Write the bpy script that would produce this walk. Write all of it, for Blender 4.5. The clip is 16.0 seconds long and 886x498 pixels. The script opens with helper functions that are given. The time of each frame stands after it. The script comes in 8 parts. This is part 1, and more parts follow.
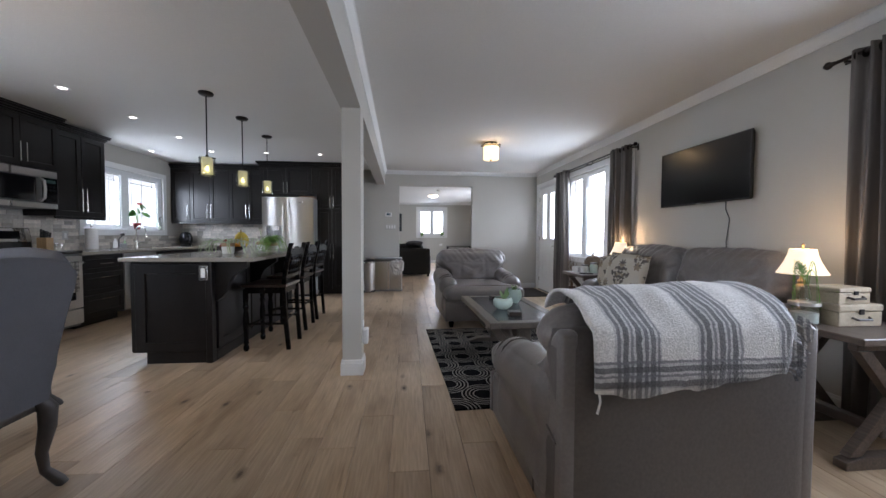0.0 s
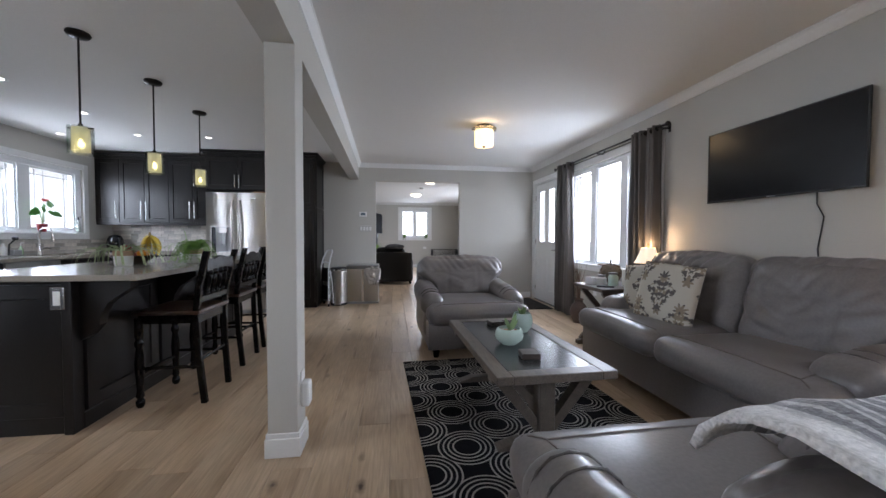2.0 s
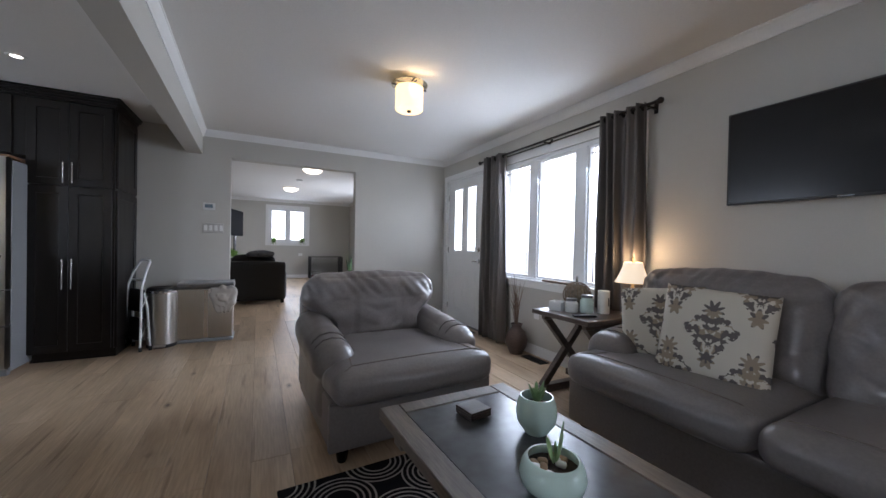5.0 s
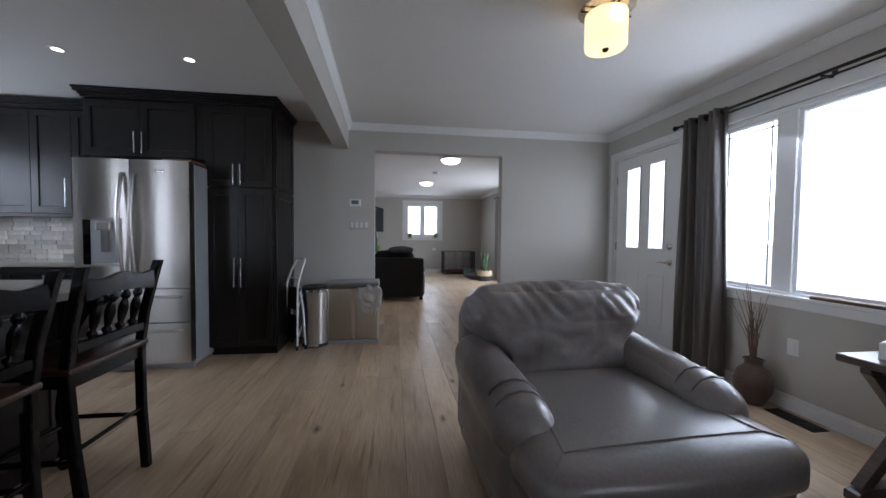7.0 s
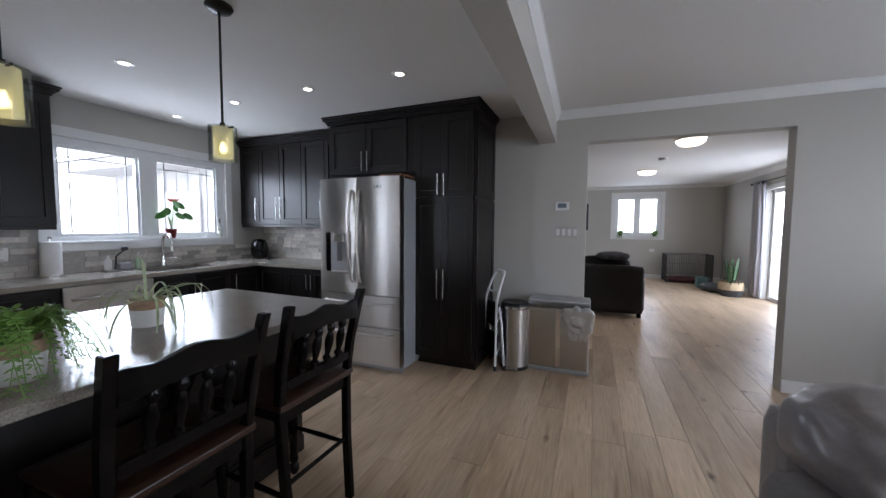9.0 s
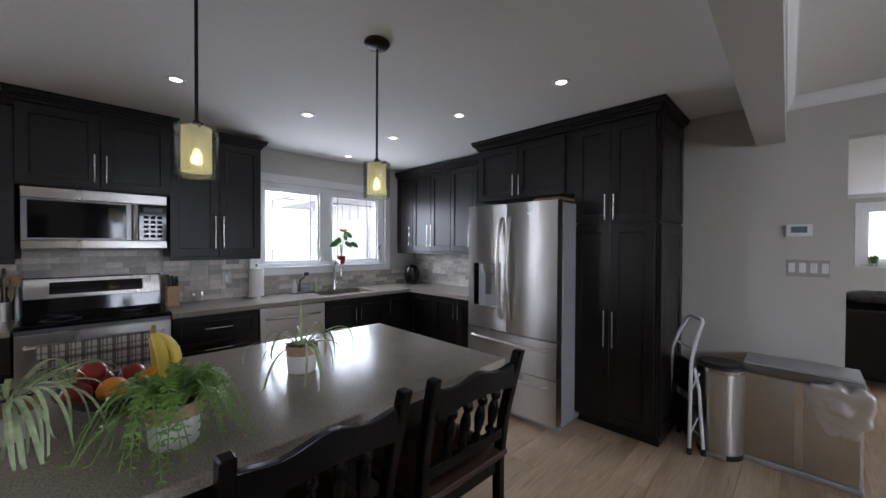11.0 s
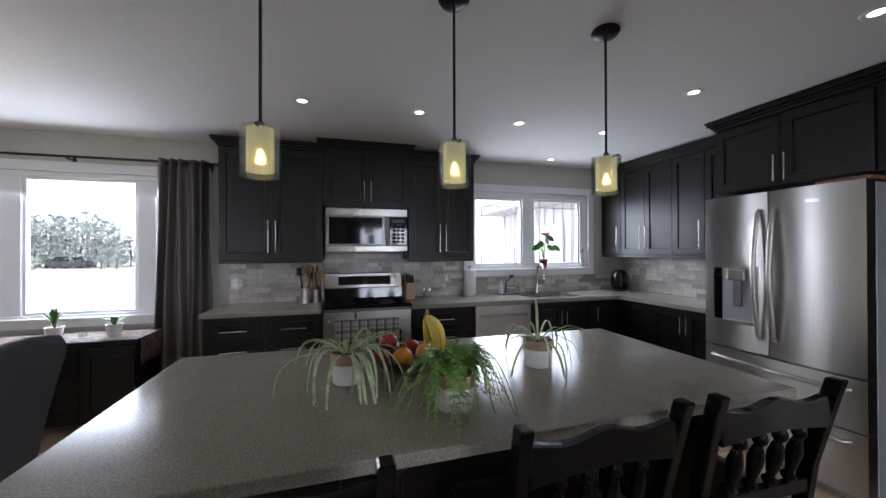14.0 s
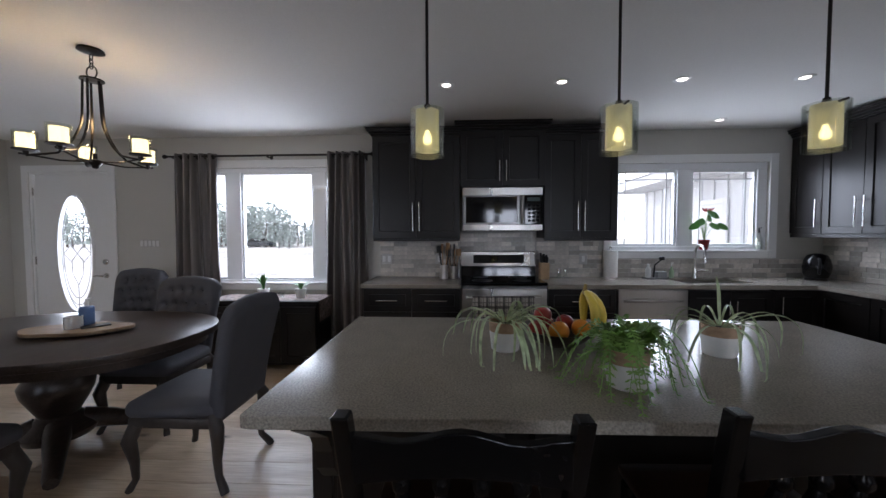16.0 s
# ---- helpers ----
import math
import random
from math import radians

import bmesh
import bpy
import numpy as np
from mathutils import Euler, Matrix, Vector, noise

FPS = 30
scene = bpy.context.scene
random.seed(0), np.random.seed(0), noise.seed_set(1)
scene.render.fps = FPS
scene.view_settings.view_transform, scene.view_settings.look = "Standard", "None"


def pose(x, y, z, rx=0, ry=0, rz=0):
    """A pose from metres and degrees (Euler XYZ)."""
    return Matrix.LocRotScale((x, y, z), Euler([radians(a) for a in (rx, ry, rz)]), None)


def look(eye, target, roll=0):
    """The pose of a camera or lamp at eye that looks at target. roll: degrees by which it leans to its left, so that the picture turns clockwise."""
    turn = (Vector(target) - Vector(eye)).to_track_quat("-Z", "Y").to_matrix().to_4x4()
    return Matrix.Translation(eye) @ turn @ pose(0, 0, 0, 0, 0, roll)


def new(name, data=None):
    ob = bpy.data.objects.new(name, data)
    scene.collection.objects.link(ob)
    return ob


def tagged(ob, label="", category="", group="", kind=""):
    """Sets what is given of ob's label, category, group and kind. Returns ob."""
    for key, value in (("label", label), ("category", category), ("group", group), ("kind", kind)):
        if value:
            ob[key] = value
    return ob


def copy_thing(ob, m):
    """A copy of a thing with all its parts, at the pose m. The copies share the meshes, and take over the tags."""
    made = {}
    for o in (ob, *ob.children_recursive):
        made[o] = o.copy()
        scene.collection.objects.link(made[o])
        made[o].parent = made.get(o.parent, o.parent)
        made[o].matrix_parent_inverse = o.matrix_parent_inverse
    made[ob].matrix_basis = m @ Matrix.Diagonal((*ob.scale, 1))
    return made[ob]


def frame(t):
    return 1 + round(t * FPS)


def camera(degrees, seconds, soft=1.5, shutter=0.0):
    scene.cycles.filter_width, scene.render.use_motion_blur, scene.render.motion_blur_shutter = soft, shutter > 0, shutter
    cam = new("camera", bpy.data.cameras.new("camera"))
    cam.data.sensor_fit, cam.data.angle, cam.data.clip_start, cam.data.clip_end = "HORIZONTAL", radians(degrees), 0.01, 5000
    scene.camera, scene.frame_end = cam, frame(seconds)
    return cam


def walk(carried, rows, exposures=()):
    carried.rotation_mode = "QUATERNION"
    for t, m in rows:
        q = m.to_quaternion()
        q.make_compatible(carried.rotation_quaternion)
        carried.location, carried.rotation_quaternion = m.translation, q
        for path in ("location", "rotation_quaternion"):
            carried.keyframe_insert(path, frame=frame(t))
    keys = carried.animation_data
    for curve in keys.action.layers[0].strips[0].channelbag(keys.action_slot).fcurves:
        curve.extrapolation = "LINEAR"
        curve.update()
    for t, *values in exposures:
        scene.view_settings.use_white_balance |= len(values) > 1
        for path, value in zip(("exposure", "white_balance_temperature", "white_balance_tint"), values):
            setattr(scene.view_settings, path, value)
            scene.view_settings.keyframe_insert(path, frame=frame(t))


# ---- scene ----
cam = camera(101.6, 16.0)
PATH = [
    (0, (-0.042, 0.452, 1.121), (0.149, 2.442, 1.048), 0.3),
    (0.5, (-0.018, 0.656, 1.13), (0.179, 2.645, 1.06), 0.3),
    (1, (-0.015, 0.895, 1.136), (0.187, 2.884, 1.069), 0.3),
    (1.5, (0.029, 1.155, 1.13), (0.254, 3.141, 1.067), 0.3),
    (2, (0.075, 1.43, 1.14), (0.35, 3.41, 1.078), 0.2),
    (2.5, (0.096, 1.719, 1.152), (0.451, 3.687, 1.083), 0.3),
    (3, (0.116, 1.996, 1.158), (0.624, 3.93, 1.103), 0.4),
    (5.3, (0.056, 3.058, 1.143), (0.976, 4.834, 1.122), 1.2),
    (5.5, (0.033, 3.16, 1.138), (0.919, 4.953, 1.104), 0.5),
    (6, (0.01, 3.378, 1.151), (0.784, 5.222, 1.104), 0.6),
    (6.5, (0.002, 3.577, 1.166), (0.603, 5.483, 1.096), 0.6),
    (7, (-0.012, 3.752, 1.181), (0.261, 5.732, 1.109), 0.6),
    (7.5, (-0.05, 3.899, 1.192), (-0.082, 5.898, 1.131), 0.4),
    (8, (-0.086, 4.055, 1.279), (-0.342, 6.036, 1.167), 0.6),
    (8.5, (-0.122, 4.19, 1.299), (-0.603, 6.127, 1.175), 0.6),
    (9, (-0.162, 4.313, 1.348), (-0.928, 6.157, 1.224), 0.4),
    (9.2, (-0.192, 4.38, 1.354), (-1.057, 6.179, 1.237), 0.4),
    (11.5, (-0.472, 4.586, 1.458), (-1.999, 5.879, 1.451), 0.1),
    (12, (-0.503, 4.573, 1.446), (-2.144, 5.716, 1.447), -0.1),
    (12.5, (-0.513, 4.55, 1.439), (-2.26, 5.523, 1.443), -0.1),
    (13, (-0.516, 4.506, 1.435), (-2.338, 5.331, 1.443), -0.2),
    (13.5, (-0.523, 4.443, 1.42), (-2.396, 5.146, 1.431), -0.2),
    (14, (-0.522, 4.404, 1.412), (-2.442, 4.965, 1.422), -0.2),
    (14.5, (-0.529, 4.355, 1.385), (-2.488, 4.757, 1.399), -0.2),
    (15, (-0.54, 4.324, 1.389), (-2.526, 4.552, 1.368), -0.1),
    (15.5, (-0.53, 4.302, 1.39), (-2.528, 4.363, 1.334), -0.2),
    (16, (-0.521, 4.262, 1.372), (-2.517, 4.172, 1.29), -0.2),
]
EXPOSURES = [(0.0, 0.46, 6150, 16), (3.0, 0.46, 6150, 16), (5.5, 0.15, 6050, 16), (6.5, -0.03, 6050, 16), (7.5, -0.08, 6000, 16), (8.0, 0.0, 6000, 16), (8.6, 0.16, 6100, 17), (9.0, 0.19, 6150, 17), (11.5, 0.13, 6300, 18), (13.0, 0.20, 6300, 18), (13.7, 0.13, 6300, 18), (15.0, -0.14, 6200, 18), (16.0, -0.26, 6200, 18)]
walk(cam, [(t, look(eye, target, roll)) for t, eye, target, roll in PATH], EXPOSURES)

# ---- light ----
world = bpy.data.worlds.new("sky")
scene.world = world
world.use_nodes = True
_nt = world.node_tree
_sky = _nt.nodes.new("ShaderNodeTexSky")
_sky.sky_type, _sky.sun_disc = "NISHITA", False
_sky.sun_elevation, _sky.sun_rotation = radians(59), radians(180)
_nt.links.new(_sky.outputs[0], _nt.nodes["Background"].inputs[0])
_nt.nodes["Background"].inputs[1].default_value = 0.15


def lamp(name, kind, m, energy, color=(1, 1, 1), **more):
    data = bpy.data.lights.new(name, kind)
    data.energy, data.color = energy, color
    for key, value in more.items():
        if key == "size":
            data.size = value
        elif key == "size_y":
            data.shape, data.size_y = "RECTANGLE", value
        elif key == "radius":
            data.shadow_soft_size = value
        elif key == "angle":
            data.angle = value
        elif key == "spot":
            data.spot_size, data.spot_blend = value, 0.6
    ob = new(name, data)
    ob.matrix_world = m
    return ob


lamp("sun", "SUN", look((0, -8, 20), (0.3, 4.0, 0)), 4.5, (1.0, 0.95, 0.88), angle=radians(0.6))

XR, XL, YF, YB, CEIL = 2.72, -4.5, 8.085, -0.95, 2.47
# daylight that falls through the openings
DAY = (0.78, 0.89, 1.0)
lamp("window_light", "AREA", look((XR + 0.20, 5.66, 1.48), (0.3, 5.66, 0.35)), 54, DAY, size=1.65, size_y=1.2)
lamp("window_light", "AREA", look((XR + 0.20, 1.40, 1.48), (0.3, 1.40, 0.35)), 54, DAY, size=1.65, size_y=1.2)
lamp("window_light", "AREA", look((XL - 0.20, 6.69, 1.64), (-2.3, 6.69, 0.5)), 43, DAY, size=1.4, size_y=0.8)
lamp("window_light", "AREA", look((XL - 0.20, 2.17, 1.48), (-2.0, 2.17, 0.4)), 76, DAY, size=1.6, size_y=1.1)
lamp("door_light", "AREA", look((XL - 0.10, -0.22, 1.16), (0, -0.22, 1.0)), 10, DAY, size=0.4, size_y=1.3)
lamp("door_light", "AREA", look((XR + 0.10, 7.42, 1.52), (0, 7.42, 1.3)), 12, DAY, size=0.7, size_y=0.9)
lamp("window_light", "AREA", look((0.9, 15.6, 1.7), (0.9, 10, 1.2)), 25, DAY, size=1.0, size_y=1.0)
lamp("patio_light", "AREA", look((3.1, 11.9, 1.1), (0, 11.9, 0.9)), 60, DAY, size=1.8, size_y=1.9)
lamp("chandelier_light", "POINT", pose(-2.61, 2.085, 2.03), 7.0, (1.0, 0.70, 0.32), radius=0.06)

# ---- materials ----
def mat(name, color, rough=0.5, metal=0.0, bump=0.0, scale=20.0, vary=0.12, detail=4.0, stretch=(1, 1, 1), spec=0.5, vary2=0.0, scale2=2.0, coat=0.0, obj_random=0.0, rough_vary=0.0, bump2=0.0):
    """A principled material: two scales of noise on the colour, noise bump, roughness variation."""
    m = bpy.data.materials.new(name)
    m.use_nodes = True
    nt = m.node_tree
    N, L = nt.nodes, nt.links
    b = N["Principled BSDF"]
    b.inputs["Roughness"].default_value = rough
    b.inputs["Metallic"].default_value = metal
    b.inputs["Specular IOR Level"].default_value = spec
    b.inputs["Coat Weight"].default_value = coat
    b.inputs["Coat Roughness"].default_value = 0.15
    tc = N.new("ShaderNodeTexCoord")
    mp = N.new("ShaderNodeMapping")
    mp.inputs["Scale"].default_value = stretch
    L.new(tc.outputs["Object"], mp.inputs["Vector"])
    n1 = N.new("ShaderNodeTexNoise")
    n1.inputs["Scale"].default_value, n1.inputs["Detail"].default_value = scale, detail
    L.new(mp.outputs[0], n1.inputs["Vector"])
    n2 = N.new("ShaderNodeTexNoise")
    n2.inputs["Scale"].default_value, n2.inputs["Detail"].default_value = scale2, 3
    L.new(mp.outputs[0], n2.inputs["Vector"])

    def ranged(src, lo, hi):
        r = N.new("ShaderNodeMapRange")
        r.inputs["From Min"].default_value, r.inputs["From Max"].default_value = 0.3, 0.7
        r.inputs["To Min"].default_value, r.inputs["To Max"].default_value = lo, hi
        L.new(src, r.inputs["Value"])
        return r.outputs[0]
    v = ranged(n1.outputs["Fac"], 1 - vary, 1 + vary)
    v2 = ranged(n2.outputs["Fac"], 1 - vary2, 1 + vary2)
    mul = N.new("ShaderNodeMath"); mul.operation = "MULTIPLY"
    L.new(v, mul.inputs[0]); L.new(v2, mul.inputs[1])
    out = mul.outputs[0]
    if obj_random:
        oi = N.new("ShaderNodeObjectInfo")
        r = N.new("ShaderNodeMapRange")
        r.inputs["To Min"].default_value, r.inputs["To Max"].default_value = 1 - obj_random, 1 + obj_random
        L.new(oi.outputs["Random"], r.inputs["Value"])
        m3 = N.new("ShaderNodeMath"); m3.operation = "MULTIPLY"
        L.new(out, m3.inputs[0]); L.new(r.outputs[0], m3.inputs[1])
        out = m3.outputs[0]
    vm = N.new("ShaderNodeVectorMath"); vm.operation = "SCALE"
    vm.inputs[0].default_value = color
    L.new(out, vm.inputs["Scale"])
    L.new(vm.outputs[0], b.inputs["Base Color"])
    if bump:
        bp = N.new("ShaderNodeBump")
        bp.inputs["Strength"].default_value, bp.inputs["Distance"].default_value = 1.0, bump
        L.new(n1.outputs["Fac"], bp.inputs["Height"])
        L.new(bp.outputs[0], b.inputs["Normal"])
        if bump2:
            b2 = N.new("ShaderNodeBump")
            b2.inputs["Distance"].default_value = bump2
            L.new(n2.outputs["Fac"], b2.inputs["Height"])
            L.new(b2.outputs[0], bp.inputs["Normal"])
    if rough_vary:
        L.new(ranged(n2.outputs["Fac"], max(0, rough - rough_vary), rough + rough_vary), b.inputs["Roughness"])
    return m


def glow(name, color, strength):
    m = bpy.data.materials.new(name)
    m.use_nodes = True
    b = m.node_tree.nodes["Principled BSDF"]
    b.inputs["Base Color"].default_value = (*color, 1)
    b.inputs["Emission Color"].default_value = (*color, 1)
    b.inputs["Emission Strength"].default_value = strength
    b.inputs["Roughness"].default_value = 0.4
    return m


def glass(name, color=(1, 1, 1), rough=0.0, mix=0.85):
    """Thin pane: mostly clear, with a little gloss."""
    m = bpy.data.materials.new(name)
    m.use_nodes = True
    nt = m.node_tree
    N, L = nt.nodes, nt.links
    N.remove(N["Principled BSDF"])
    tr, gl, mx = N.new("ShaderNodeBsdfTransparent"), N.new("ShaderNodeBsdfGlossy"), N.new("ShaderNodeMixShader")
    tr.inputs[0].default_value = (*color, 1)
    gl.inputs["Roughness"].default_value = rough
    mx.inputs[0].default_value = 1 - mix
    L.new(tr.outputs[0], mx.inputs[1]); L.new(gl.outputs[0], mx.inputs[2])
    L.new(mx.outputs[0], N["Material Output"].inputs["Surface"])
    return m


PAINT = mat("wall paint greige", (0.50, 0.485, 0.445), 0.72, bump=0.0006, scale=140, vary=0.015, vary2=0.02, scale2=1.2)
CEILM = mat("ceiling paint", (0.74, 0.73, 0.71), 0.9, bump=0.0012, scale=90, vary=0.02, vary2=0.015, scale2=0.8)
TRIM = mat("white trim paint", (0.78, 0.78, 0.77), 0.4, bump=0.0002, scale=60, vary=0.015)
VINYL = mat("white vinyl", (0.8, 0.81, 0.82), 0.35, vary=0.01)
ESP = mat("espresso cabinet", (0.0085, 0.0065, 0.0058), 0.34, bump=0.00006, scale=60, vary=0.3, stretch=(5, 5, 0.6), spec=0.34, vary2=0.15, rough_vary=0.04)
BLACKW = mat("black painted wood", (0.005, 0.0045, 0.0045), 0.20, bump=0.0001, scale=40, vary=0.2, vary2=0.2, spec=0.17)
SEATW = mat("dark cherry seat wood", (0.028, 0.012, 0.006), 0.3, bump=0.0003, scale=18, vary=0.3, stretch=(1, 8, 8))
STEEL = mat("brushed stainless steel", (0.54, 0.52, 0.49), 0.29, 1.0, bump=0.00015, scale=220, vary=0.05, stretch=(1, 1, 0.02), rough_vary=0.05)
STEELD = mat("dark stainless steel", (0.2, 0.2, 0.2), 0.3, 0.9, vary=0.05)
CHROME = mat("brushed nickel", (0.66, 0.65, 0.63), 0.22, 1.0, vary=0.03)
GREYMETAL = mat("grey appliance side", (0.35, 0.36, 0.37), 0.45, 0.2, bump=0.0002, scale=200, vary=0.03)
BLACKG = mat("black glass", (0.004, 0.004, 0.005), 0.06, vary=0.02)
BLACKP = mat("black plastic", (0.012, 0.012, 0.013), 0.4, vary=0.08)
BRONZE = mat("oil rubbed bronze", (0.022, 0.018, 0.016), 0.38, 0.6, vary=0.15, scale=30)
QUARTZ = mat("speckled quartz", (0.30, 0.272, 0.23), 0.16, vary=0.28, scale=170, detail=2, vary2=0.06, scale2=9, spec=0.17)
LEATHER = mat("grey brown leather", (0.165, 0.149, 0.143), 0.30, bump=0.0005, scale=75, vary=0.10, detail=6, spec=0.55)
# the leather tone at a lower value, for one armchair's back and the arm bands
LEATHERD = mat("darkened leather", (0.098, 0.086, 0.081), 0.40, bump=0.0008, scale=80, vary=0.12, vary2=0.05, scale2=4)
TABLEW = mat("weathered grey brown wood", (0.115, 0.095, 0.078), 0.38, bump=0.0006, scale=14, vary=0.3, stretch=(12, 1, 12), vary2=0.15, scale2=3)
TABLEZ = mat("dark zinc inlay", (0.085, 0.088, 0.092), 0.22, 0.3, bump=0.0002, scale=20, vary=0.18, vary2=0.12)
DARKW = mat("dark walnut table wood", (0.05, 0.036, 0.029), 0.3, bump=0.0006, scale=10, vary=0.35, stretch=(1, 12, 12), vary2=0.15)
FABRIC = mat("grey linen upholstery", (0.088, 0.088, 0.098), 0.85, bump=0.0012, scale=420, vary=0.16, vary2=0.07, scale2=5, spec=0.2)
PLANTM = mat("fern leaf", (0.15, 0.29, 0.05), 0.5, vary=0.3, scale=14, obj_random=0.1)
SPIDER = mat("variegated leaf", (0.40, 0.48, 0.28), 0.45, vary=0.35, scale=30)
SUCC = mat("succulent leaf", (0.22, 0.34, 0.15), 0.45, vary=0.15, scale=20)
POTW = mat("white ceramic", (0.72, 0.72, 0.70), 0.3, vary=0.05, scale=30)
POTT = mat("raw terracotta band", (0.36, 0.24, 0.15), 0.8, vary=0.2, scale=40)
SOIL = mat("soil", (0.04, 0.028, 0.02), 0.95, bump=0.004, scale=60, vary=0.4)
PLASTICW = mat("white plastic", (0.75, 0.75, 0.74), 0.4, vary=0.02)
MINT = mat("mint glazed ceramic", (0.52, 0.66, 0.60), 0.18, vary=0.06, scale=12)
CURT = mat("taupe satin curtain", (0.105, 0.092, 0.084), 0.42, bump=0.0002, scale=26, vary=0.5, detail=2, stretch=(0.3, 1, 0.01), vary2=0.2, scale2=6, spec=0.5)
CURTL = mat("light grey curtain", (0.35, 0.34, 0.36), 0.6, vary=0.08, scale=60)
TERRA = mat("brown stoneware", (0.085, 0.055, 0.042), 0.5, bump=0.001, scale=30, vary=0.25, stretch=(1, 1, 4))
PANE = glass("window glass", (1, 1, 1), 0.0, 0.93)
CLEAR = glass("clear glass", (0.93, 0.95, 0.93), 0.02, 0.85)
WARMGLOW = glow("lit frosted glass", (1.0, 0.76, 0.42), 1.25)
SHADEGLOW = glow("lit lamp shade", (1.0, 0.82, 0.58), 0.6)
DOMEGLOW = glow("lit ceiling dome", (1.0, 0.86, 0.68), 4.0)
POTGLOW = glow("lit recessed lens", (1.0, 0.93, 0.82), 6.0)
BRIGHTSKY = glow("bright outdoor haze", (0.93, 0.96, 1.0), 3.2)


def oak():
    """Oak planks: long grain, tone changing plank by plank, dark knots with streaks."""
    m = bpy.data.materials.new("oak plank")
    m.use_nodes = True
    N, L = m.node_tree.nodes, m.node_tree.links
    b = N["Principled BSDF"]
    tc, oi = N.new("ShaderNodeTexCoord"), N.new("ShaderNodeObjectInfo")
    off = N.new("ShaderNodeVectorMath"); off.operation = "MULTIPLY_ADD"
    off.inputs[1].default_value = (37.0, 91.0, 0.0)
    L.new(oi.outputs["Random"], off.inputs[0]); L.new(tc.outputs["Object"], off.inputs[2])

    def mapped(scale):
        n = N.new("ShaderNodeMapping"); n.inputs["Scale"].default_value = scale
        L.new(off.outputs[0], n.inputs["Vector"])
        return n.outputs[0]

    def noise_of(vec, scale, detail):
        n = N.new("ShaderNodeTexNoise")
        n.inputs["Scale"].default_value, n.inputs["Detail"].default_value = scale, detail
        L.new(vec, n.inputs["Vector"])
        return n.outputs["Fac"]

    def ramp(src, stops):
        r = N.new("ShaderNodeValToRGB")
        r.color_ramp.elements[0].position, r.color_ramp.elements[0].color = stops[0][0], (*stops[0][1], 1)
        r.color_ramp.elements[1].position, r.color_ramp.elements[1].color = stops[-1][0], (*stops[-1][1], 1)
        for p, c in stops[1:-1]:
            e = r.color_ramp.elements.new(p); e.color = (*c, 1)
        L.new(src, r.inputs[0])
        return r.outputs[0]

    def mixc(f, a, c, mode="MIX"):
        x = N.new("ShaderNodeMix"); x.data_type = "RGBA"; x.blend_type = mode
        for i, v in ((0, f), (6, a), (7, c)):
            if isinstance(v, (int, float)):
                x.inputs[i].default_value = v
            elif isinstance(v, tuple):
                x.inputs[i].default_value = (*v, 1)
            else:
                L.new(v, x.inputs[i])
        return x.outputs[2]
    grain = noise_of(mapped((14, 0.9, 14)), 6, 6)
    broad = noise_of(mapped((2.2, 0.45, 1)), 2.2, 3)
    base = ramp(broad, [(0.28, (0.34, 0.235, 0.145)), (0.46, (0.48, 0.355, 0.235)), (0.70, (0.57, 0.44, 0.31))])
    plank = ramp(oi.outputs["Random"], [(0.0, (0.84, 0.82, 0.80)), (0.35, (0.99, 0.98, 0.96)), (0.7, (1.08, 1.07, 1.05)), (1.0, (1.18, 1.17, 1.16))])
    col = mixc(1.0, base, plank, "MULTIPLY")
    col = mixc(1.0, col, ramp(grain, [(0.35, (0.86, 0.84, 0.82)), (0.65, (1.08, 1.08, 1.08))]), "MULTIPLY")
    v = N.new("ShaderNodeTexVoronoi"); v.inputs["Scale"].default_value = 1.0
    wob = noise_of(mapped((1, 1, 1)), 30, 2)
    L.new(mapped((5.2, 2.3, 0.0)), v.inputs["Vector"])
    d = N.new("ShaderNodeMath"); d.operation = "MULTIPLY_ADD"; d.inputs[1].default_value = 0.10
    L.new(wob, d.inputs[0]); L.new(v.outputs["Distance"], d.inputs[2])
    knot = ramp(d.outputs[0], [(0.085, (1, 1, 1)), (0.12, (0.55, 0.55, 0.55)), (0.20, (0, 0, 0))])
    pick = N.new("ShaderNodeSeparateColor"); L.new(v.outputs["Color"], pick.inputs[0])
    some = N.new("ShaderNodeMath"); some.operation = "GREATER_THAN"; some.inputs[1].default_value = 0.52
    L.new(pick.outputs[0], some.inputs[0])
    k = N.new("ShaderNodeMath"); k.operation = "MULTIPLY"
    L.new(knot, k.inputs[0]); L.new(some.outputs[0], k.inputs[1])
    col = mixc(k.outputs[0], col, (0.07, 0.04, 0.022))
    streak = ramp(noise_of(mapped((9, 0.5, 1)), 3, 4), [(0.62, (0, 0, 0)), (0.74, (0.7, 0.7, 0.7))])
    col = mixc(streak, col, (0.17, 0.10, 0.055))
    L.new(col, b.inputs["Base Color"])
    r = N.new("ShaderNodeMapRange")
    r.inputs["To Min"].default_value, r.inputs["To Max"].default_value = 0.30, 0.50
    L.new(grain, r.inputs["Value"]); L.new(r.outputs[0], b.inputs["Roughness"])
    bp = N.new("ShaderNodeBump"); bp.inputs["Distance"].default_value = 0.0005
    L.new(grain, bp.inputs["Height"]); L.new(bp.outputs[0], b.inputs["Normal"])
    return m




